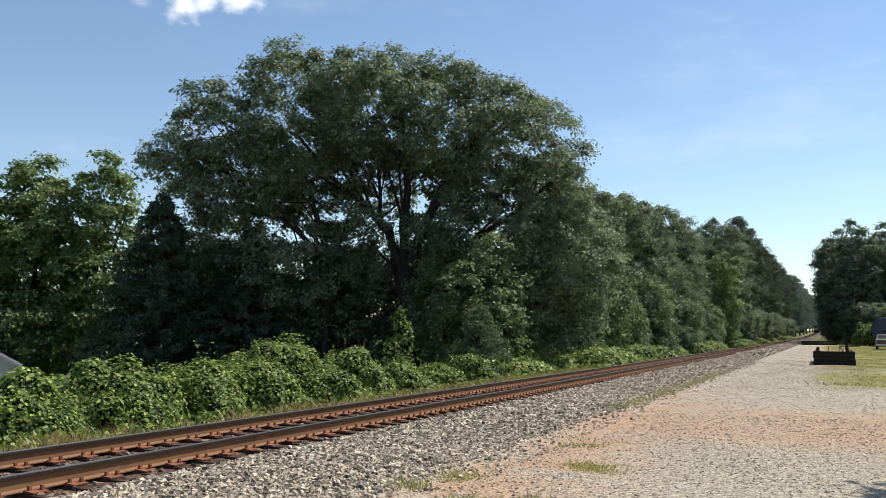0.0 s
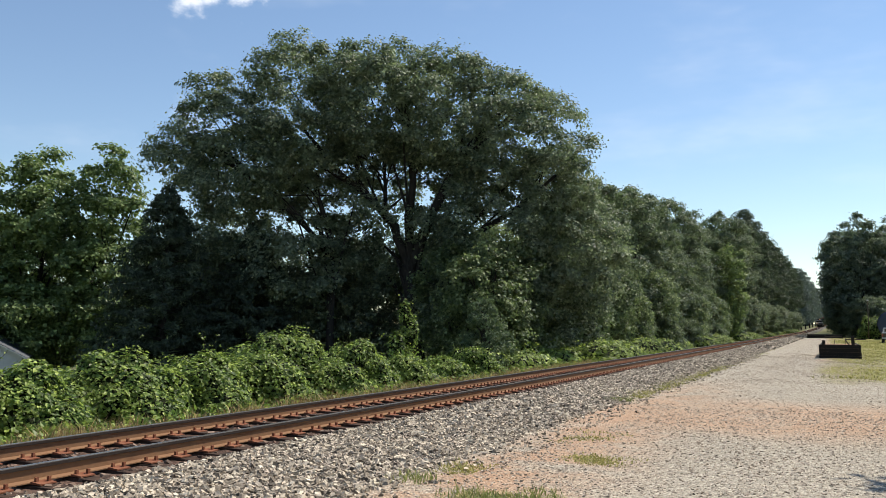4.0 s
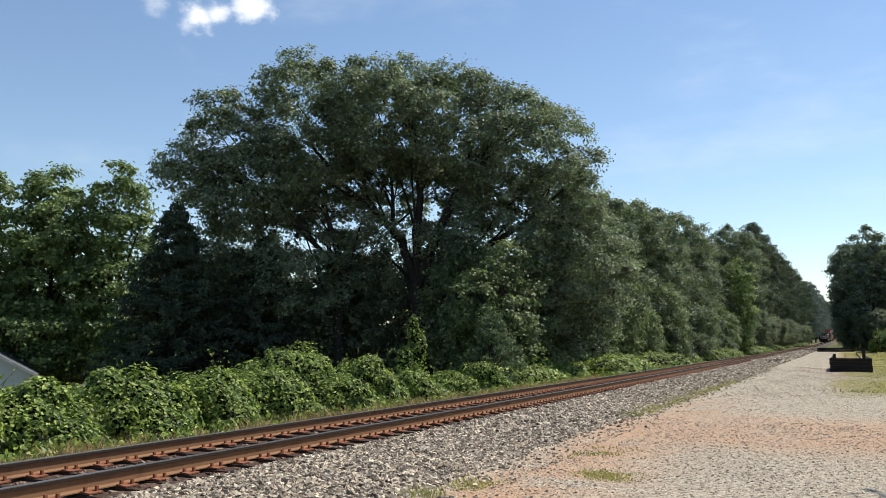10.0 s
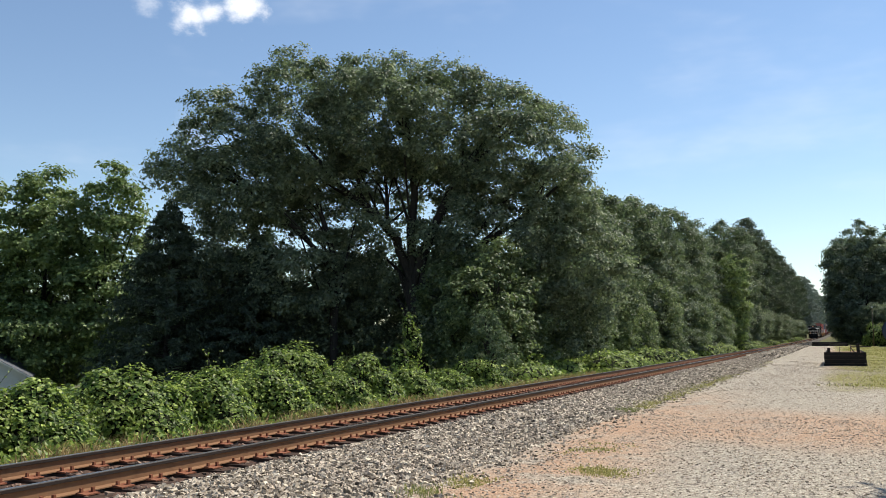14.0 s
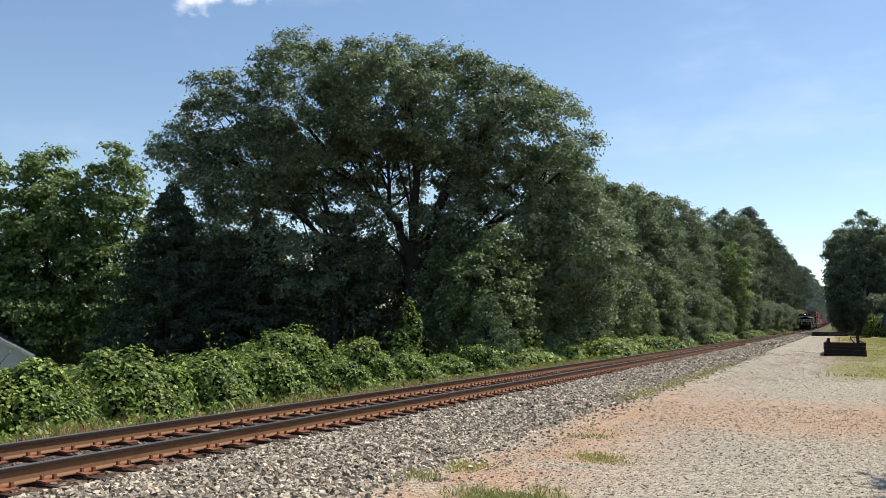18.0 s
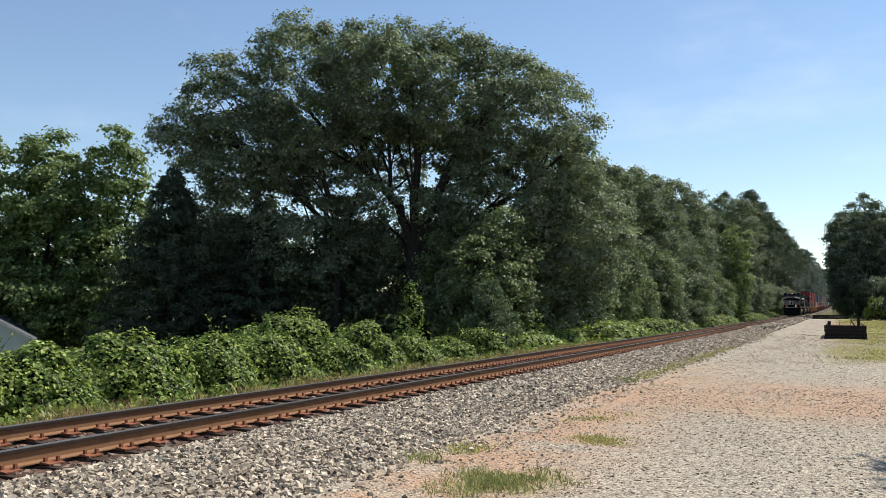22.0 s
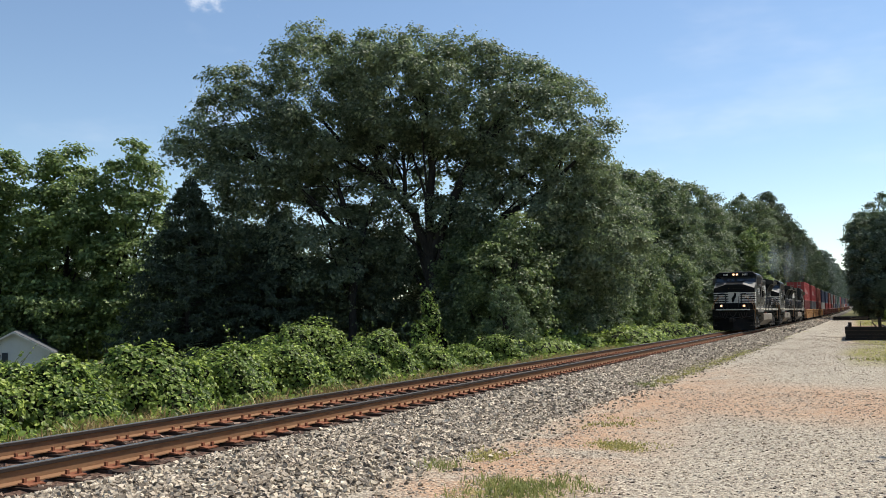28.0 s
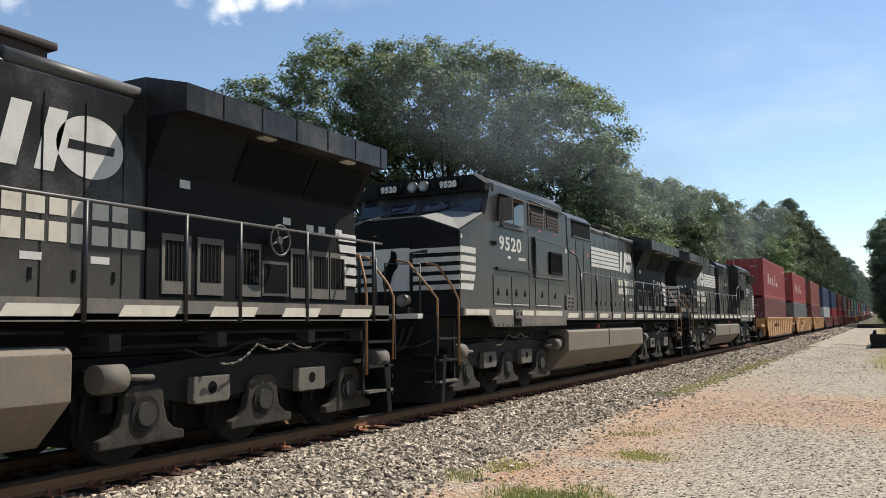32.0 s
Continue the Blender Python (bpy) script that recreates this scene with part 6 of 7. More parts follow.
def underframe(t, lit):
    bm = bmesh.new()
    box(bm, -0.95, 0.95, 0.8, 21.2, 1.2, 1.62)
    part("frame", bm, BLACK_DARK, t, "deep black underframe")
    for s in (1, -1):
        bm = bmesh.new()
        box(bm, *sorted((s * 0.9, s * 1.54)), 7.47, 21.1, 1.585, 1.65)
        wk = part("walkway", bm, GRIME, t, "side walkway")
        st = part("side_sill", slab(bmesh.new(), [(7.48, 1.57), (20.95, 1.57), (20.95, 1.80), (7.48, 1.80)], 1.50, s, 0.04), SILL, t, "dusty sill with pale slanted strips")
        for i in range(10):
            y = 7.62 + i * 1.33
            part("reflective_strip", slab(bmesh.new(), [(y, 1.62), (y + 0.78, 1.62), (y + 0.86, 1.74), (y + 0.08, 1.74)], 1.54, s, 0.006), REFLECT, st)
        # handrail of the walkway
        bm = bmesh.new()
        rod(bm, [(s * 1.57, 5.15, 4.24), (s * 1.58, 7.2, 4.2), (s * 1.56, 7.62, 4.17), (s * 1.54, 7.70, 4.05), (s * 1.54, 7.72, 3.45), (s * 1.54, 7.82, 3.30), (s * 1.54, 8.42, 3.22), (s * 1.54, 8.54, 3.10), (s * 1.54, 8.62, 2.90), (s * 1.54, 8.74, 2.80), (s * 1.54, 14.5, 2.77), (s * 1.54, 20.75, 2.77)], 0.021, 8)
        part("handrail", bm, LIGHT_RAIL, t, "long steel handrail")
        for y in (8.75, 10.1, 11.5, 12.9, 14.1, 15.18, 16.54, 17.45, 18.8, 20.5):
            bm = bmesh.new()
            rod(bm, [(s * 1.54, y, 1.55), (s * 1.54, y, 2.78)], 0.028, 7)
            part("stanchion", bm, BLACK_RAIL, t)
        # fuel tank side is one shape across, built below
        for y0, y1, end in ((0.78, 1.62, 0), (21.2, 20.36, 1)):
            yy = sorted((y0, y1))
            f = thing_part("stairs", t, "corner steps with worn handrails")
            for k in range(3):
                block("step", *sorted((s * 1.0, s * 1.5)), yy[0] + 0.06, yy[1] - 0.06, 0.46 + 0.38 * k, 0.50 + 0.38 * k, PALE_STEEL if k == 0 else GRIME, f)
            for y in (yy[0] + 0.02, yy[1] - 0.06):
                block("stringer", *sorted((s * 1.38, s * 1.42)), y, y + 0.05, 0.42, 1.6, GRIME, f)
            out, inn = (yy[0] + 0.02, yy[1]) if end == 0 else (yy[1] - 0.02, yy[0])
            for y in (out, inn):
                bm = bmesh.new()
                back = 0.45 if end == 0 else -0.45
                rod(bm, [(s * 1.47, y, 0.95), (s * 1.49, y, 1.95), (s * 1.36, y - back * 0.15, 2.15), (s * 0.95, y - back * 0.2, 2.62), (s * 0.7, y - back * 0.2, 2.66)] if y == out else
                    [(s * 1.5, y, 0.75), (s * 1.5, y, 1.95), (s * 1.42, y - back * 0.2, 2.2), (s * 1.2, y - back * 0.6, 2.6), (s * 1.05, y - back * 0.9, 2.62)], 0.022, 7)
                part("grab_rail", bm, HANDRAIL, f, "worn yellow-brown grab rail")
    for s in (1, -1):
        for y0, y1, z in ((8.0, 15.2, 1.47), (15.4, 20.8, 1.44), (15.4, 20.6, 1.30)):
            part("conduit", rod(bmesh.new(), [(s * 1.22, y0, z), (s * 1.22, y1, z)], 0.03, 7), GRIME, t)
        for y in (15.6, 17.2, 19.0, 20.3):
            part("junction_box", box(bmesh.new(), *sorted((s * 1.1, s * 1.42)), y, y + 0.16, 1.26, 1.44, 0.01), DUSTY_CAST, t)
    # fuel tank
    bm = bmesh.new()
    prism(bm, [(-1.42, 1.33), (-1.5, 1.26), (-1.5, 0.80), (-1.02, 0.33), (1.02, 0.33), (1.5, 0.80), (1.5, 1.26), (1.42, 1.33)], 7.78, 15.1, "y", 0.02)
    tank = part("fuel_tank", bm, TANK, t, "large dust-coated fuel tank")
    for s in (1, -1):
        part("tank_seam", slab(bmesh.new(), [(11.25, 0.86), (11.31, 0.86), (11.31, 1.30), (11.25, 1.30)], 1.5, s, 0.008), DARK, tank)
        bm = bmesh.new()
        rod(bm, [(s * 1.36, 10.6, 1.32), (s * 1.40, 10.62, 1.44)], 0.05, 8)
        part("filler", bm, RED_TAG, tank, "faded red filler cap")
        bm = bmesh.new()
        rod(bm, [(s * 1.36, 11.15, 1.32), (s * 1.4, 11.1, 1.42), (s * 1.42, 10.95, 1.46)], 0.03, 7)
        part("vent_pipe", bm, LIGHT_RAIL, tank)
        bm = bmesh.new()
        rod(bm, [(s * 1.2, 7.5, 1.0), (s * 1.2, 7.78, 1.0)], 0.2, 10)
        part("tank_bracket", bm, GRIME, tank)
    # pilot, plough, couplers, hoses
    for y0, d in ((0.78, -1), (21.2, 1)):
        e = thing_part("pilot", t, "black end sheet with snow plough")
        block("end_sheet", -1.5, 1.5, min(y0, y0 + d * 0.04), max(y0, y0 + d * 0.04), 0.95, 1.64, BLACK_DARK, e)
        bm = bmesh.new()
        lo = [(-1.5, y0 - d * 0.1, 0.12), (0, y0 + d * 0.35, 0.12), (1.5, y0 - d * 0.1, 0.12), (1.5, y0 - d * 0.22, 0.12), (0, y0 + d * 0.1, 0.12), (-1.5, y0 - d * 0.22, 0.12)]
        hi = [(x, y - d * 0.12, 0.95) for x, y, z in lo]
        loft(bm, [lo, hi])
        part("plough", bm, BLACK_DARK, e, "black steel snow plough")
        block("anticlimber", -1.22, 1.22, min(y0 + d * 0.02, y0 + d * 0.22), max(y0 + d * 0.02, y0 + d * 0.22), 1.60, 1.69, WHITE, e, "white anticlimber edge", 0.012)
        bm = bmesh.new()
        box(bm, -0.16, 0.16, min(y0, y0 + d * 0.52), max(y0, y0 + d * 0.52), 0.74, 0.98, 0.03)
        box(bm, -0.22, 0.10, min(y0 + d * 0.5, y0 + d * 0.78), max(y0 + d * 0.5, y0 + d * 0.78), 0.70, 1.02, 0.05)
        part("coupler", bm, GRIME, e, "cast steel knuckle coupler")
        # hanging hoses, uncoupling lever and the steps of the end sheet
        for x, x2, l, m in ((0.42, 0.86, 0.50, RUBBER), (0.56, 1.02, 0.42, HOSE), (-0.40, -0.80, 0.50, HOSE), (-0.55, -0.98, 0.40, RUBBER), (-0.25, 0.25, 0.34, RUBBER)):
            bm = bmesh.new()
            rod(bm, [(x + (x2 - x) * k / 8, y0 + d * (0.07 + 0.10 * math.sin(k * math.pi / 8)), 1.46 - l * math.sin(k * math.pi / 8) ** 0.8) for k in range(9)], 0.024, 7)
            part("air_hose", bm, m, e)
        bm = bmesh.new()
        rod(bm, [(-1.42, y0 + d * 0.12, 1.22), (-1.2, y0 + d * 0.14, 1.12), (-0.3, y0 + d * 0.2, 1.06), (0.0, y0 + d * 0.4, 1.02), (0.3, y0 + d * 0.2, 1.06), (1.2, y0 + d * 0.14, 1.12), (1.42, y0 + d * 0.12, 1.22)], 0.016, 6)
        part("uncoupling_lever", bm, BLACK_RAIL, e)
        block("draft_gear_box", -0.42, 0.42, min(y0, y0 + d * 0.10), max(y0, y0 + d * 0.10), 0.66, 1.14, DARK, e, "dark opening round the coupler")
        for x0, x1 in both(0.98, 1.42):
            for z in (0.34, 0.62, 0.90):
                block("step_slot", x0, x1, min(y0 + d * 0.03, y0 + d * 0.06), max(y0 + d * 0.03, y0 + d * 0.06), z + 0.03, z + 0.09, GRIME, e)
        for x in (-1.05, -0.6, 0.6, 1.05):
            part("bolt", rod(bmesh.new(), [(x, y0 + d * 0.03, 1.54), (x, y0 + d * 0.065, 1.54)], 0.03, 8), GRIME, e)
        for x0, x1 in both(0.42, 1.15):
            bm = bmesh.new()
            rod(bm, [(x0, y0, 1.65), (x0, y0, 2.62), (x1, y0, 2.58), (x1, y0, 1.65)], 0.02, 7)
            part("end_railing", bm, BLACK_RAIL, e)
    for x in (-0.82, 0.82):
        h = part("ditch_light", rod(bmesh.new(), [(x, 0.68, 1.93), (x, 0.84, 1.93)], 0.115, 12), LAMP_RIM, t, "round ditch light")
        part("lens", rod(bmesh.new(), [(x, 0.665, 1.93), (x, 0.682, 1.93)], 0.078, 12), LAMP_ON if lit else LAMP_OFF, h, "glowing warm lens" if lit else "dark lamp lens")
        block("bracket", x - 0.12, x + 0.12, 0.7, 0.95, 1.7, 1.81, BLACK_DARK, h)


def thing_part(name, t, label):
    """A part that only holds its pieces together."""
    bm = bmesh.new()
    box(bm, -0.02, 0.02, 1.2, 1.24, 1.3, 1.34)
    return part(name, bm, BLACK_DARK, t, label)


WHEELS = []


def bogie(t, y0):
    """A three-axle truck whose first axle stands at y0."""
    b = part("truck", box(bmesh.new(), -0.98, 0.98, y0 - 0.75, y0 + 4.75, 0.62, 1.18), BLACK_DARK, t, "three-axle cast steel truck")
    block("gear_case", -0.64, 0.64, y0 - 0.5, y0 + 4.5, 0.22, 0.64, BLACK_DARK, b)
    for k in range(3):
        block("traction_motor", -0.6, 0.6, y0 + 2.0 * k + 0.3, y0 + 2.0 * k + 1.2, 0.16, 0.7, GRIME, b)
    for s in (1, -1):
        bm = bmesh.new()
        o = [(y0 - 0.75, 1.02), (y0 - 0.75, 0.80), (y0 - 0.35, 0.78), (y0 + 0.5, 0.66), (y0 + 1.0, 0.56), (y0 + 1.5, 0.66), (y0 + 2.5, 0.66), (y0 + 3.0, 0.56), (y0 + 3.6, 0.66), (y0 + 4.35, 0.78), (y0 + 4.75, 0.80), (y0 + 4.75, 1.02), (y0 + 3.2, 1.14), (y0 + 0.8, 1.14)]
        prism(bm, o, s * 1.02, s * 1.20, "x", 0.02)
        part("side_frame", bm, GRIME, b, "heavy cast side frame")
        for k in range(3):
            y = y0 + 2.0 * k
            bm = bmesh.new()
            prism(bm, [(y - 0.60, 0.23), (y + 0.60, 0.23), (y + 0.60, 0.33), (y + 0.44, 0.37), (y + 0.34, 0.46), (y + 0.29, 0.62), (y + 0.27, 0.80), (y + 0.16, 0.88), (y - 0.16, 0.88), (y - 0.27, 0.80), (y - 0.29, 0.62), (y - 0.34, 0.46), (y - 0.44, 0.37), (y - 0.60, 0.33)], s * 1.14, s * 1.25, "x", 0.02)
            for d in (-1, 1):  # springs and brake blocks beside each wheel
                part("spring", rod(bmesh.new(), [(s * 1.10, y + d * 0.40, 0.60), (s * 1.10, y + d * 0.40, 0.84)], 0.075, 9), GRIME, b)
                part("brake_shoe", box(bmesh.new(), *sorted((s * 0.72, s * 0.84)), y + d * 0.56 - 0.05, y + d * 0.56 + 0.05, 0.38, 0.72, 0.015), GRIME, b)
                part("brake_hanger", rod(bmesh.new(), [(s * 1.0, y + d * 0.66, 0.40), (s * 1.04, y + d * 0.62, 0.9)], 0.03, 6), GRIME, b)
            part("journal_box", bm, JOURNAL, b, "dust-coated bell-shaped journal box")
            part("bearing_ring", rod(bmesh.new(), [(s * 1.24, y, 0.56), (s * 1.27, y, 0.56)], 0.20, 16), GRIME, b)
            part("bearing_cap", rod(bmesh.new(), [(s * 1.2, y, 0.56), (s * 1.30, y, 0.56)], 0.13, 12), DUSTY_CAST, b)
            bm = bmesh.new()
            prism(bm, [(y + 0.72, 0.60), (y + 1.28, 0.60), (y + 1.32, 0.66), (y + 1.30, 0.92), (y + 0.70, 0.92), (y + 0.68, 0.66)], s * 1.18, s * 1.30, "x", 0.015)
            if k < 2:
                wp = part("frame_bracket", bm, PALE_STEEL, b, "pale cast bracket with a round hole")
                part("hole", rod(bmesh.new(), [(s * 1.295, y + 1.0, 0.78), (s * 1.304, y + 1.0, 0.78)], 0.075, 12), DARK, wp)
            else:
                bm.free()
        for y in (y0 - 0.62, y0 + 4.62):
            bm = bmesh.new()
            d = 1 if y < y0 else -1
            rod(bm, [(s * 1.36, y - d * 0.16, 0.98), (s * 1.36, y + d * 0.18, 0.98)], 0.15, 14)
            rod(bm, [(s * 1.36, y + d * 0.18, 0.98), (s * 1.36, y + d * 0.62, 0.96)], 0.035, 7)
            box(bm, *sorted((s * 1.1, s * 1.3)), y - 0.08, y + 0.08, 0.86, 1.08)
            part("brake_cylinder", bm, PALE_STEEL, b, "pale brake cylinder")
        links = [(s * 1.42, y0 + 1.0 + 0.075 * i, 1.06 + 0.025 * min(i, 9) - 0.09 * abs(math.sin(i * math.pi / 9))) for i in range(25)]
        for i, (a, c) in enumerate(zip(links, links[1:])):
            part("chain_link", rod(bmesh.new(), [a, c], 0.010 if i % 2 else 0.018, 5), PALE_STEEL, b)
        bm = bmesh.new()
        rod(bm, [(s * 1.32, y0 + 0.5 + 0.35 * i, 1.25 - 0.10 * math.sin(i * 1.2)) for i in range(9)], 0.02, 6)
        part("sand_hose", bm, GRIME, b)
    for k in range(3):
        y = y0 + 2.0 * k
        bm = bmesh.new()
        for s in (1, -1):
            rod(bm, [(s * 0.70, 0, 0), (s * 0.725, 0, 0), (s * 0.73, 0, 0), (s * 0.84, 0, 0)], [0.56, 0.56, 0.535, 0.53], 28)
            rod(bm, [(s * 0.84, 0, 0), (s * 1.15, 0, 0)], 0.1, 10)
            for q in range(3):
                a = q * 2.1
                box(bm, *sorted((s * 0.84, s * 0.85)), 0.28 * math.cos(a) - 0.05, 0.28 * math.cos(a) + 0.05, 0.28 * math.sin(a) - 0.05, 0.28 * math.sin(a) + 0.05)
        rod(bm, [(-0.7, 0, 0), (0.7, 0, 0)], 0.1, 10)
        w = part("wheelset", bm, WHEEL, t, "steel wheel pair on its axle")
        w.matrix_basis = pose(0, y, 0.53)
        WHEELS.append((w, y))


def locomotive(number, label, back, turned=False, lit=False):
    t = thing("locomotive", label, "locomotive", group="locomotives of the train")
    cab_and_nose(t, number, lit)
    long_hood(t, number)
    underframe(t, lit)
    bogie(t, 2.45)
    bogie(t, 16.25)
    bm = bmesh.new()
    rod(bm, [(0.0, 5.6, 4.58), (0.0, 5.6, 4.72)], 0.06, 8)
    for x in (-0.14, 0.0, 0.14):
        rod(bm, [(x, 5.45, 4.72), (x, 5.2, 4.72), (x, 5.12, 4.72)], [0.03, 0.035, 0.07], 8)
    part("horn", bm, LIGHT_RAIL, t, "cluster of air horns")
    for y in (3.6, 4.2, 4.7, 6.3, 6.9):
        for x in (-0.9, 0.9):
            part("roof_lug", rod(bmesh.new(), [(x, y - 0.07, 4.57), (x, y, 4.66), (x, y + 0.07, 4.57)], 0.02, 6), BLACK_DARK, t)
    part("antenna_dome", box(bmesh.new(), -0.25, 0.25, 4.3, 4.75, 4.56, 4.66, 0.03), GREYED_PAINT, t)
    MOVING.append((t, back + (21.9 if turned else 0), pose(0, 0, 0, 0, 0, 180) if turned else Matrix()))
    return t


MOVING = []
locomotive("9631", "leading black locomotive with white stripes and lit headlights", 0.0, lit=True)
locomotive("9520", "second black locomotive with white stripes, coupled behind", 21.9)
SPIN = len(WHEELS)
locomotive("9518", "third black locomotive, running with its hood foremost", 43.8, True)

# ---- stack cars ----
def paint(name, c, d=None, amount=0.45):
    return worn(name, c, d or tuple(0.55 * v + 0.05 for v in c), amount, 0.55, 0.0, 0.5)


BOX_PAINT = {"red": paint("red_container_paint", (0.30, 0.034, 0.034)), "maroon": paint("maroon_container_paint", (0.15, 0.034, 0.030)), "blue": paint("blue_container_paint", (0.034, 0.050, 0.105)),
             "grey": paint("grey_container_paint", (0.12, 0.125, 0.13)), "green": paint("green_container_paint", (0.04, 0.12, 0.09)), "orange": paint("orange_container_paint", (0.22, 0.06, 0.035)),
             "white": paint("white_container_paint", (0.45, 0.45, 0.44)), "rust": paint("brown_container_paint", (0.24, 0.06, 0.045))}
WELL_PAINT = {"yellow": paint("yellow_well_paint", (0.50, 0.26, 0.10), (0.30, 0.17, 0.085), 0.5), "maroon": paint("maroon_well_paint", (0.19, 0.06, 0.045), None, 0.5)}
FADED = worn("faded_white_paint", (0.42, 0.26, 0.25), (0.30, 0.10, 0.09), 0.7, 0.7, 0.0, 2.0)
BOX_L = 14.2
BOX_MADE, WELL_MADE = {}, {}


def container(color, h, logo):
    """A ribbed steel box, its front low end at the origin, long way along y."""
    t = thing("container", "%s ribbed steel freight container stacked on the train" % color, "container", group="containers on the train")
    w, L, m = 1.22, BOX_L, BOX_PAINT[color]
    n = 46
    us = np.linspace(0.16, L - 0.16, n * 4 + 1)
    wave = np.array([0, 0, 1, 1])
    for s in (1, -1):
        body = bmesh.new()
        lo, hi = [], []
        for i, y in enumerate(us):
            x = s * (w - 0.012 - 0.03 * wave[i % 4])
            lo.append(body.verts.new((x, y, 0.16))), hi.append(body.verts.new((x, y, h - 0.1)))
        for i in range(len(us) - 1):
            body.faces.new((lo[i], lo[i + 1], hi[i + 1], hi[i]) if s > 0 else (lo[i + 1], lo[i], hi[i], hi[i + 1]))
        part("ribbed_wall", body, m, t)
    block("roof", -w + 0.05, w - 0.05, 0.05, L - 0.05, h - 0.08, h - 0.02, m, t)
    block("floor", -w + 0.05, w - 0.05, 0.05, L - 0.05, 0.12, 0.18, m, t)
    for y in (0.03, L - 0.06):
        block("end_wall", -w + 0.1, w - 0.1, y, y + 0.03, 0.12, h - 0.08, m, t)
    for x in (-0.75, -0.3, 0.3, 0.75):
        part("lock_rod", rod(bmesh.new(), [(x, 0.01, 0.15), (x, 0.01, h - 0.1)], 0.025, 6), BOX_PAINT["grey"], t)
    for x in (-w, w - 0.16):
        for y in (0, L - 0.16):
            block("corner_post", x, x + 0.16, y, y + 0.16, 0, h, m, t)
    for x in (-w, w - 0.1):
        block("top_rail", x, x + 0.1, 0.16, L - 0.16, h - 0.12, h, m, t)
        block("bottom_rail", x, x + 0.1, 0.16, L - 0.16, 0, 0.17, m, t)
    if logo:
        for s in (1, -1):
            for i, (y0, y1, z0, z1) in enumerate(((2.2, 3.1, 1.0, 1.75), (3.4, 4.2, 0.95, 1.5), (4.6, 5.6, 0.95, 1.5), (6.4, 6.9, 0.95, 1.75), (7.2, 8.4, 0.95, 1.25))):
                part("emblem_bar", slab(bmesh.new(), [(y0, z0), (y1, z0), (y1 + 0.15, z1), (y0 + 0.15, z1)], w, s, 0.006), FADED, t, "plain faded bar in place of a trade mark")
            part("code_bar", slab(bmesh.new(), [(L - 2.2, h - 0.5), (L - 0.6, h - 0.5), (L - 0.6, h - 0.35), (L - 2.2, h - 0.35)], w, s, 0.006), FADED, t)
    for x in (-0.5, 0.55):
        block("end_label", x - 0.25, x + 0.25, 0.02, 0.03, h - 0.62, h - 0.5, FADED, t)
    return t


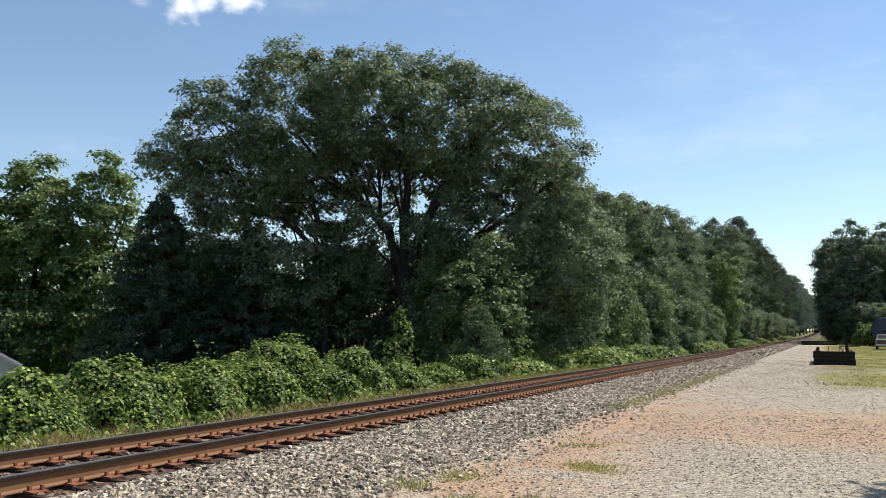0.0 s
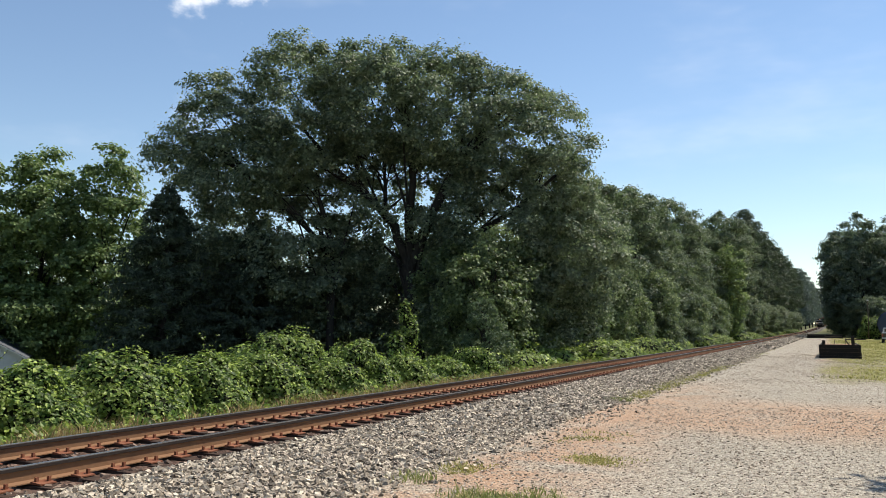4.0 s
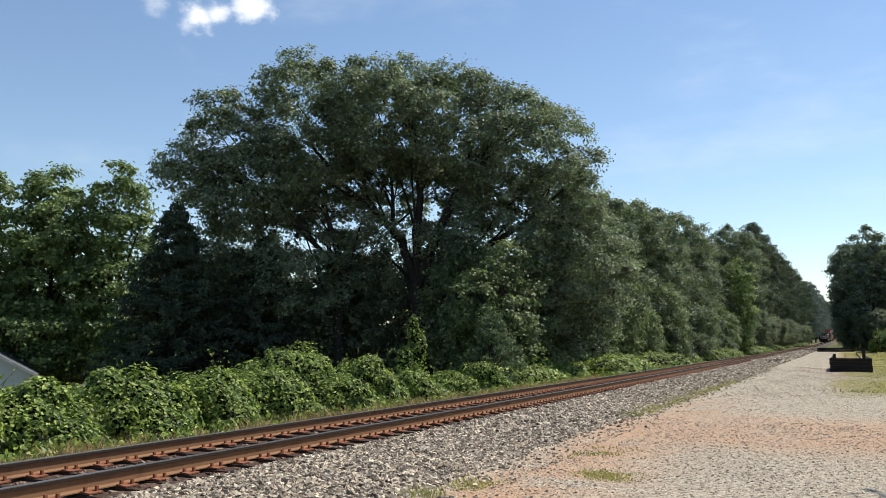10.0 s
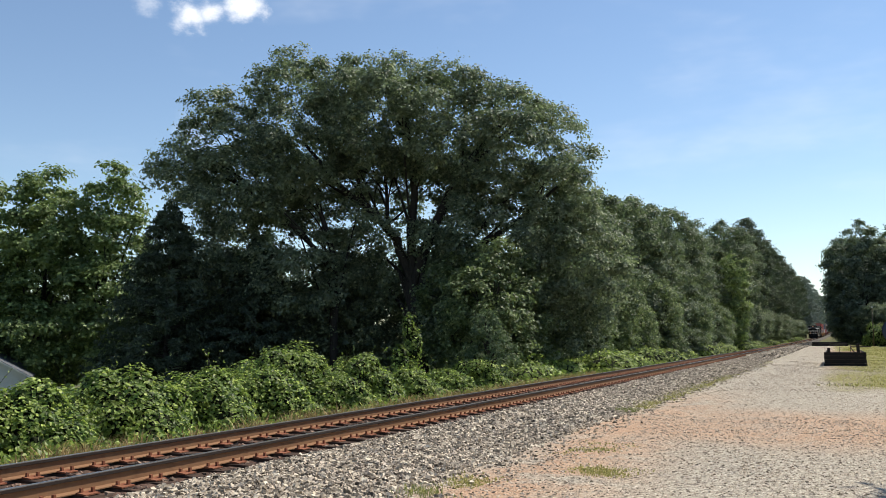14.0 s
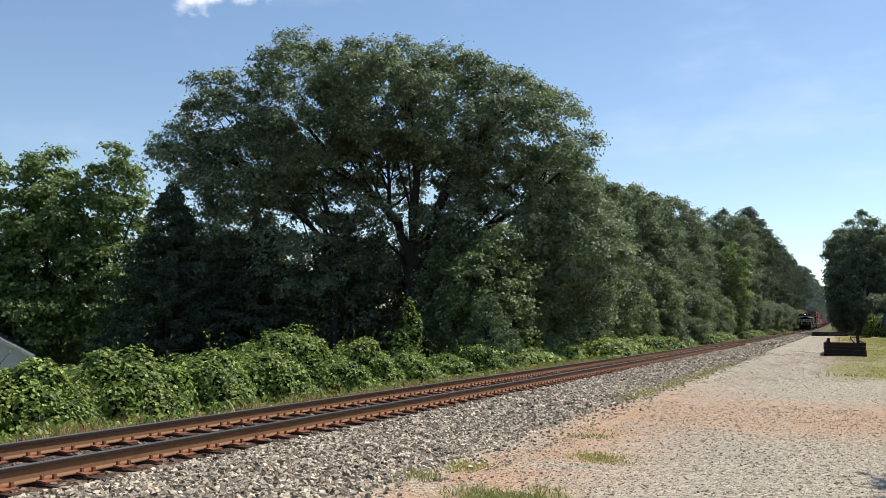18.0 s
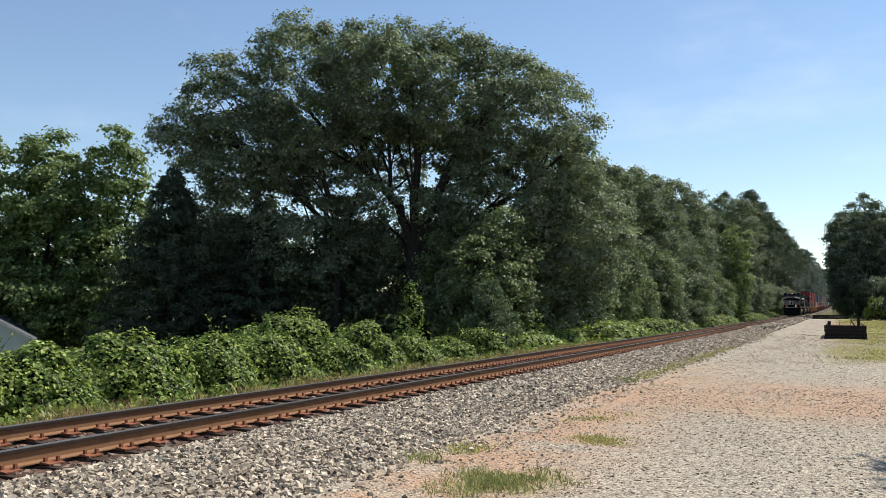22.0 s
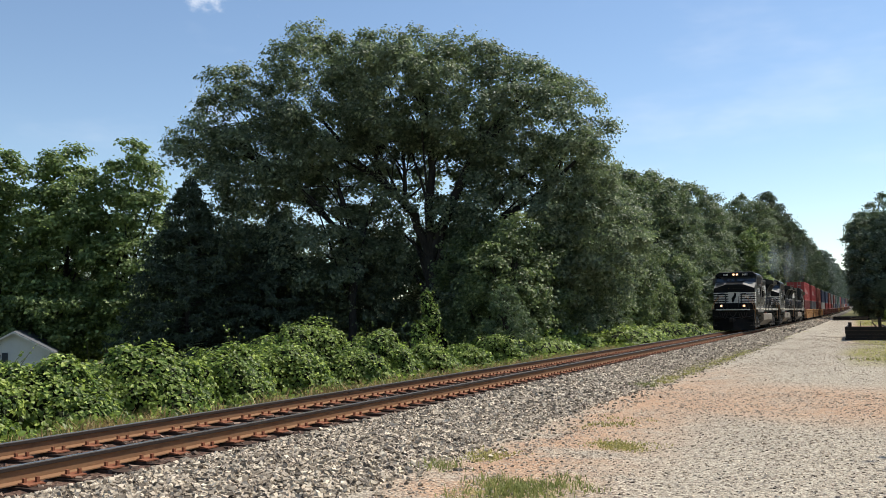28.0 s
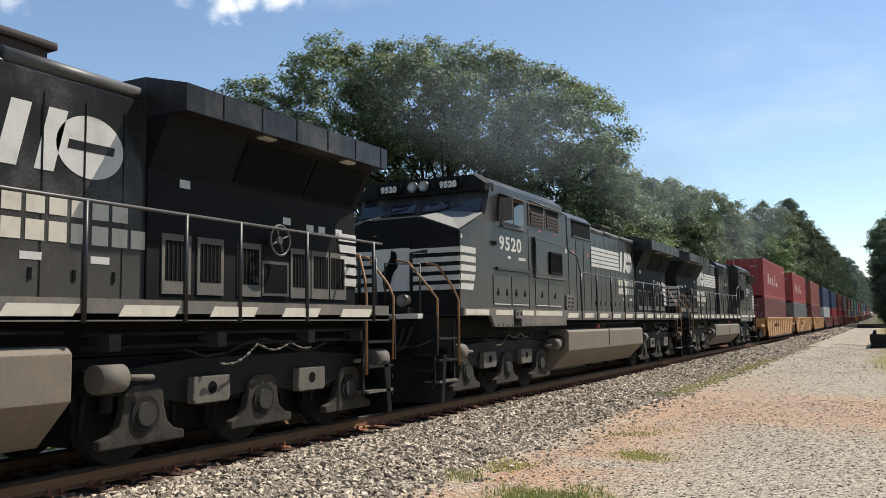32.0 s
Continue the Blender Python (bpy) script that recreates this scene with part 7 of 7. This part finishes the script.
def well_car(color):
    t = thing("well_car", "%s low-slung container well car with dusty sides" % color, "railway car", group="stack cars of the train")
    m = WELL_PAINT[color]
    L = 18.6
    for s in (1, -1):
        bm = bmesh.new()
        o = [(1.3, 1.62), (1.3, 1.15), (2.1, 0.30), (L - 0.6, 0.30), (L + 0.2, 1.15), (L + 0.2, 1.62)]
        prism(bm, o, s * 1.40, s * 1.46, "x")
        sd = part("side_wall", bm, m, t)
        part("top_chord", box(bmesh.new(), *sorted((s * 1.34, s * 1.52)), 1.2, L + 0.3, 1.56, 1.68, 0.02), m, t)
        for i in range(12):
            y = 2.4 + i * 1.36
            part("side_post", slab(bmesh.new(), [(y, 0.34), (y + 0.10, 0.34), (y + 0.10, 1.56), (y, 1.56)], 1.46, s, 0.04), m, sd)
        part("bottom_chord", box(bmesh.new(), *sorted((s * 1.3, s * 1.5)), 2.1, L - 0.6, 0.24, 0.34, 0.01), GRIME, t)
        for i in range(5):
            y = 3.0 + i * 3.1
            part("reflective_strip", slab(bmesh.new(), [(y, 0.52), (y + 0.5, 0.52), (y + 0.5, 0.6), (y, 0.6)], 1.46, s, 0.006), REFLECT, sd)
        part("code_bar", slab(bmesh.new(), [(5.5, 1.0), (8.5, 1.0), (8.5, 1.2), (5.5, 1.2)], 1.462, s, 0.006), DARK, sd, "plain dark bar in place of lettering")
    block("well_floor", -1.34, 1.34, 2.2, L - 0.7, 0.26, 0.34, GRIME, t)
    for y0, y1 in ((-0.6, 1.6), (L - 0.1, L + 2.1)):
        block("end_platform", -1.3, 1.3, y0, y1, 1.02, 1.2, m, t)
        block("bulkhead", -1.3, 1.3, max(y0, 1.3) if y0 < 0 else y0 + 0.1, (max(y0, 1.3) if y0 < 0 else y0 + 0.1) + 0.1, 0.4, 1.6, m, t)
        yc = (y0 + y1) / 2
        for s in (1, -1):
            bm = bmesh.new()
            prism(bm, [(yc - 1.15, 0.62), (yc - 1.15, 0.42), (yc - 0.7, 0.36), (yc - 0.4, 0.30), (yc + 0.4, 0.30), (yc + 0.7, 0.36), (yc + 1.15, 0.42), (yc + 1.15, 0.62), (yc + 0.5, 0.86), (yc - 0.5, 0.86)], s * 1.0, s * 1.14, "x", 0.02)
            part("truck_frame", bm, GRIME, t, "cast truck side frame")
            for y in (yc - 0.86, yc + 0.86):
                part("wheel", rod(bmesh.new(), [(s * 0.69, y, 0.42), (s * 0.72, y, 0.42), (s * 0.725, y, 0.42), (s * 0.84, y, 0.42)], [0.45, 0.45, 0.425, 0.42], 18), WHEEL, t)
        bm = bmesh.new()
        rod(bm, [(1.2, yc - 0.5, 1.2), (1.2, yc - 0.5, 1.9), (1.2, yc + 0.5, 1.9), (1.2, yc + 0.5, 1.2)], 0.02, 6)
        part("end_rail", bm, LIGHT_RAIL, t)
    block("drawbar", -0.12, 0.12, -2.4, 0.0, 0.78, 0.98, GRIME, t)
    return t


def stack_cars():
    loads = [("yellow", "maroon", "red", 1), ("yellow", "grey", "red", 1), ("yellow", "maroon", "rust", 0), ("maroon", "white", "blue", 0), ("maroon", "red", "blue", 0), ("maroon", "red", "maroon", 0), ("maroon", "maroon", "grey", 0),
             ("maroon", "grey", "maroon", 0), ("maroon", "blue", "grey", 0), ("yellow", "grey", "green", 0), ("maroon", "blue", "grey", 0), ("maroon", "rust", "red", 0), ("yellow", "grey", "blue", 0), ("maroon", "maroon", "grey", 0)]
    loads = loads + loads[3:9]
    pitch, first = 21.4, 65.7 + 3.9
    for i, (wc, low, high, logo) in enumerate(loads):
        if wc not in WELL_MADE:
            WELL_MADE[wc] = car = well_car(wc)
        else:
            car = copy_thing(WELL_MADE[wc], Matrix())
        back = first + i * pitch
        MOVING.append((car, back, Matrix()))
        for color, z, lg in ((low, 0.345, 0), (high, 0.345 + 2.74, logo)):
            key = (color, lg)
            if key not in BOX_MADE:
                BOX_MADE[key] = c = container(color, 2.72, lg)
            else:
                c = copy_thing(BOX_MADE[key], Matrix())
            MOVING.append((c, back + 2.3, Matrix.Translation((0, 0, z))))


stack_cars()


# ---- exhaust ----
def smoke_material():
    """Thin haze that thins out towards the ends, the top and the foot of each puff (a unit ball in its own space)."""
    m = Nodes("exhaust_haze")
    d, tr, mx = m.n("ShaderNodeBsdfDiffuse"), m.n("ShaderNodeBsdfTransparent"), m.n("ShaderNodeMixShader")
    m.put((0.34, 0.40, 0.47), d.inputs["Color"])
    x, y, z = m.xyz(m.co.outputs["Object"])
    far = m.math("SQRT", m.math("ADD", m.math("MULTIPLY", y, y), m.math("MULTIPLY", z, z)))
    soft = m.math("ADD", far, m.math("MULTIPLY", m.math("SUBTRACT", m.noise(1.1, 3, 0.5), 0.5), 0.3))
    edge = m.math("MULTIPLY", m.step(far, 0.98, 0.6), m.step(soft, 0.95, 0.1))
    m.put(m.math("MULTIPLY", edge, 0.12), mx.inputs[0])
    m.nt.links.new(tr.outputs[0], mx.inputs[1])
    m.nt.links.new(d.outputs[0], mx.inputs[2])
    m.nt.links.new(mx.outputs[0], m.out.inputs["Surface"])
    return m.mat


SMOKE = smoke_material()


def exhaust():
    t = thing("exhaust_smoke", "thin blue-grey diesel smoke trailing above the locomotives", "smoke")
    for i, (y, z, rx, ry, rz) in enumerate(((31, 7.0, 0.8, 10, 2.2), (50, 8.2, 1.0, 15, 3.0), (84, 9.2, 1.3, 24, 3.8))):
        bm = bmesh.new()
        bmesh.ops.create_icosphere(bm, subdivisions=4, radius=1.0)
        for f in bm.faces:
            f.smooth = True
        p = part("smoke_puff", bm, SMOKE, t)
        p.matrix_basis = pose(-0.15 * i, y, z, 4 + 2 * i, 0, 0) @ Matrix.Diagonal((rx, ry, rz, 1))
    MOVING.append((t, 0.0, Matrix()))


exhaust()

# ---- house, dock and what stands by the lot ----
SIDING = worn("white_clapboard", (0.56, 0.58, 0.58), (0.40, 0.41, 0.40), 0.4, 0.7, 0.0, 1.0)
SHINGLE = worn("grey_shingle", (0.085, 0.09, 0.10), (0.13, 0.13, 0.13), 0.5, 0.9, 0.0, 3, False)
SHUTTER = plain("dark_blue_shutter", (0.02, 0.03, 0.05), 0.6)
OLD_WOOD = worn("tarred_timber", (0.022, 0.019, 0.018), (0.05, 0.04, 0.034), 0.5, 0.9, 0.0, 2, False, 0.2, 0.5)
GREY_WOOD = worn("weathered_timber", (0.12, 0.095, 0.07), (0.07, 0.055, 0.042), 0.5, 0.9, 0.0, 3, False, 0.2, 0.5)
SOIL = worn("brown_fill", (0.24, 0.155, 0.10), (0.32, 0.22, 0.14), 0.5, 0.95, 0.0, 1.5, False, 0.1, 0.6)
TRUCK_BLUE = worn("faded_blue_paint", (0.018, 0.032, 0.075), (0.03, 0.04, 0.06), 0.4, 0.5)
CAR_WHITE = worn("white_car_paint", (0.62, 0.62, 0.60), (0.45, 0.44, 0.42), 0.3, 0.35, 0.0, 1.0, False)


def house():
    """Gable end towards the track; origin at the middle of the gable's foot, the house running back along +y."""
    t = thing("house", "small white clapboard house with dark shutters behind the vines", "house")
    w, e, p, L = 2.5, 3.05, 4.45, 9.0
    bm = bmesh.new()
    prism(bm, [(-w, -0.4), (w, -0.4), (w, e), (0, p), (-w, e)], 0, L, "y")
    wall = part("wall", bm, SIDING, t, "white clapboard walls")
    for k in range(22):
        z = 0.1 + k * 0.19
        half = w if z < e else w * (p - z) / (p - e)
        if half > 0.2:
            bm = bmesh.new()
            prism(bm, [(-0.035, z), (0.0, z), (0.0, z + 0.185), (-0.012, z + 0.185)], -half, half, "x")
            part("board", bm, SIDING, wall)
    for s in (1, -1):
        bm = bmesh.new()
        loft(bm, [[(s * (w + 0.35), y, e - 0.20), (0, y, p + 0.02), (0, y, p + 0.14), (s * (w + 0.35), y, e - 0.08)] for y in (-0.4, L + 0.4)])
        part("roof", bm, SHINGLE, t, "grey shingle roof")
        bm = bmesh.new()
        loft(bm, [[(s * (w + 0.35), y, e - 0.24), (0, y, p - 0.03), (0, y, p + 0.10), (s * (w + 0.35), y, e - 0.11)] for y in (-0.43, -0.40)])
        part("bargeboard", bm, CAR_WHITE, t)
    wn = part("window", box(bmesh.new(), -1.65, -0.75, -0.08, 0.02, 1.45, 2.95), CAR_WHITE, t, "sash window with dark shutters")
    for x in (-1.59, -1.18):
        for z in (1.52, 2.24):
            block("pane", x, x + 0.37, -0.10, -0.075, z, z + 0.64, GLASS, wn)
    for x0, x1 in ((-2.08, -1.67), (-0.73, -0.32)):
        sh = block("shutter", x0, x1, -0.10, -0.04, 1.4, 3.0, SHUTTER, t, "dark louvred shutter")
        for k in range(12):
            block("slat", x0 + 0.05, x1 - 0.05, -0.115, -0.10, 1.48 + k * 0.125, 1.56 + k * 0.125, SHUTTER, sh)
    # wing to the left under a lower roof
    bm = bmesh.new()
    box(bm, -8.5, -2.5, 2.0, 8.0, -0.4, 2.9)
    part("wing_wall", bm, SIDING, t)
    bm = bmesh.new()
    prism(bm, [(1.6, 2.75), (5.0, 4.1), (8.4, 2.75), (8.4, 2.88), (5.0, 4.24), (1.6, 2.88)], -8.9, -2.45, "x")
    part("wing_roof", bm, SHINGLE, t, "grey shingle roof of the wing")
    a = math.degrees(math.atan2(-55.9, 42.1))
    t.matrix_basis = pose(-56.05, 42.1, -3.85, 0, 0, -a - 6)
    return t


def dock():
    """An old loading dock: tarred planks in front, fill behind them, leaning posts."""
    t = thing("loading_dock", "low tarred timber loading dock filled with brown earth", "loading dock")
    r = random.Random(2)
    for k in range(4):
        z = -0.12 + k * 0.225
        block("plank", -0.72 - r.uniform(0, 0.05), 1.52 + r.uniform(0, 0.06), -0.05 + r.uniform(-0.015, 0.015), 0.05, z, z + 0.215, OLD_WOOD, t)
    for s in (-0.68, 1.42):
        for k in range(4):
            z = -0.12 + k * 0.225
            block("side_plank", s, s + 0.08, 0.05, 9.0, z, z + 0.215, OLD_WOOD, t)
    bm = bmesh.new()
    box(bm, -0.62, 1.44, 0.06, 9.0, -0.1, 0.70)
    bmesh.ops.subdivide_edges(bm, edges=bm.edges[:], cuts=5, use_grid_fill=True)
    for v in bm.verts:
        if v.co.z > 0.6:
            v.co.z += 0.05 * noise.noise(v.co * 1.3)
    part("earth_fill", bm, SOIL, t, "brown earth fill")
    for x, h, lean in ((-0.50, 1.02, 2), (1.16, 1.30, -2)):
        p = part("post", box(bmesh.new(), -0.09, 0.09, -0.09, 0.09, -0.15, h, 0.01), OLD_WOOD, t)
        p.matrix_basis = pose(x, 0.16, 0, 0, lean, 0)
    for x, y, h in ((0.1, 3.0, 1.05), (0.75, 4.5, 1.2)):
        p = part("stake", rod(bmesh.new(), [(0, 0, 0.6), (0.03, 0, h)], 0.02, 6), GREY_WOOD, t)
        p.matrix_basis = pose(x, y, 0)
    p = part("loose_board", box(bmesh.new(), 0.7, 1.85, 0.2, 0.28, 1.06, 1.13, 0.008), GREY_WOOD, t)
    p = part("brace", rod(bmesh.new(), [(0.72, 0.3, 1.05), (0.95, 0.28, 0.72)], 0.04, 6), GREY_WOOD, t)
    t.matrix_basis = pose(0.0, 56.2, 0.0)
    return t


def tie_pile():
    """Old ties thrown on a heap where the lot ends."""
    t = thing("tie_pile", "low heap of old dark railway ties on the gravel", "tie pile")
    r = random.Random(12)
    for row, (n, z) in enumerate(((9, 0.02), (7, 0.24), (4, 0.46))):
        for i in range(n):
            y = 0.34 * (i - n / 2) + r.uniform(-0.05, 0.05)
            for x in (-1.3, 1.45):
                if r.random() < 0.88:
                    p = part("old_tie", box(bmesh.new(), -1.3, 1.3, -0.115, 0.115, 0, 0.18, 0.012), OLD_WOOD if r.random() < 0.7 else GREY_WOOD, t)
                    p.matrix_basis = pose(x + r.uniform(-0.15, 0.15), y, z + r.uniform(0, 0.02), 0, r.uniform(-2, 2), r.uniform(-7, 7))
    t.matrix_basis = pose(-1.2, 158.5, float(ground_z(np.array([-1.2]), np.array([158.5]))[0]))


def flatbed():
    """A parked pickup seen from behind, tail towards the camera; origin on the ground under its tail."""
    t = thing("pickup_truck", "parked white pickup truck with a dark tail at the lot's edge", "pickup truck")
    part("bed", box(bmesh.new(), -0.95, 0.95, 0, 2.2, 0.62, 1.28, 0.04), CAR_WHITE, t)
    part("tailgate", box(bmesh.new(), -0.90, 0.90, -0.03, 0.02, 0.70, 1.20, 0.02), GREY_WOOD, t, "dark worn tailgate")
    part("bumper", box(bmesh.new(), -0.92, 0.92, -0.14, -0.02, 0.50, 0.66, 0.03), CAR_WHITE, t, "white rear bumper")
    for x in (-0.93, 0.79):
        block("tail_light", x, x + 0.14, -0.04, 0.0, 0.80, 1.12, RED_TAG, t, "red tail light")
    bm = bmesh.new()
    loft(bm, [[(-0.93, y, 1.25), (0.93, y, 1.25), (x, y + d, 1.92), (-x, y + d, 1.92)] for y, x, d in ((2.2, 0.78, 0.15), (3.9, 0.78, -0.55))])
    part("cab", bm, CAR_WHITE, t)
    part("rear_window", box(bmesh.new(), -0.68, 0.68, 2.20, 2.30, 1.38, 1.80), GLASS, t)
    for s in (1, -1):
        part("side_window", slab(bmesh.new(), [(2.55, 1.36), (3.35, 1.36), (3.2, 1.82), (2.55, 1.82)], 0.86, s, 0.03), GLASS, t)
    part("bonnet", box(bmesh.new(), -0.93, 0.93, 3.85, 5.3, 0.62, 1.26, 0.06), CAR_WHITE, t)
    for s in (1, -1):
        for y in (0.95, 4.4):
            wl = part("wheel", rod(bmesh.new(), [(s * 0.72, y, 0.37), (s * 0.98, y, 0.37)], 0.37, 18), RUBBER, t)
            part("rim", rod(bmesh.new(), [(s * 0.97, y, 0.37), (s * 0.99, y, 0.37)], 0.21, 14), LIGHT_RAIL, wl)
    part("plate_bar", box(bmesh.new(), -0.15, 0.15, -0.155, -0.14, 0.54, 0.62), CAR_WHITE, t)
    z = float(ground_z(np.array([6.4]), np.array([118.0]))[0])
    t.matrix_basis = pose(6.55, 118, z, 0, 0, -4)
    return t


def blue_tank():
    t = thing("storage_tank", "dark blue round storage tank half sunk in vines", "tank")
    z = float(ground_z(np.array([9.0]), np.array([147.0]))[0])
    part("shell", rod(bmesh.new(), [(0, 0, 2.4), (0, 0.15, 2.4), (0, 6, 2.4), (0, 6.15, 2.4)], [1.95, 2.1, 2.1, 1.95], 28), TRUCK_BLUE, t)
    for y in (0.2, 2.0, 4.0, 5.9):
        part("band", rod(bmesh.new(), [(0, y, 2.4), (0, y + 0.12, 2.4)], 2.14, 28), BLACK_DARK, t)
    for y in (0.9, 5.0):
        block("saddle", -1.5, 1.5, y, y + 0.3, -0.1, 1.1, GREY_WOOD, t)
    block("label_bar", -0.6, 0.6, -0.02, 0.0, 2.25, 2.4, BLACK_DARK, t)
    t.matrix_basis = pose(8.5, 147, z, 0, 0, -8)


def yard_pole():
    t = thing("yard_lamp", "slim pole with a small pale lamp head", "lamp post")
    part("pole", rod(bmesh.new(), [(0, 0, -0.2), (0, 0, 6.2)], [0.08, 0.05], 8), GREY_WOOD, t)
    part("lamp_head", box(bmesh.new(), -0.14, 0.14, -0.3, 0.1, 6.1, 6.28, 0.03), CAR_WHITE, t)
    t.matrix_basis = pose(5.3, 150, float(ground_z(np.array([5.3]), np.array([150.0]))[0]))


house()
dock()
tie_pile()
flatbed()
blue_tank()
yard_pole()


def motions():
    """The train comes down the line at an even pace and slows a little as it passes."""
    for ob, back, extra in MOVING:
        rows = []
        for t in (*range(0, 31, 2), 31.0, 31.5, 32.0):
            y = front_y(t) + back
            rows.append((t, on_track(y, extra)))
        walk(ob, rows)
    # wheels of the two foremost locomotives roll on the rail
    for w, y in WHEELS[:SPIN]:
        walk(w, [(i / 30.0, pose(0, y, 0.53, math.degrees(18.95 * i / 30.0 / 0.53) % 360.0)) for i in range(961)])


def front_y(t):
    return 9.15 + (31.0 - t) * 18.95 + 0.2 * max(0.0, t - 30.7) ** 2


def on_track(y, extra):
    up = math.degrees(math.atan(2e-5 * max(0.0, min(y, 900.0))))
    swing = math.degrees(math.atan(1.6e-5 * max(0.0, min(y, 900.0))))
    return Matrix.Translation((float(track_x(y)), y, RAIL_Z + float(rise(y)))) @ pose(0, 0, 0, up, 0, -swing) @ extra


build_track()
motions()
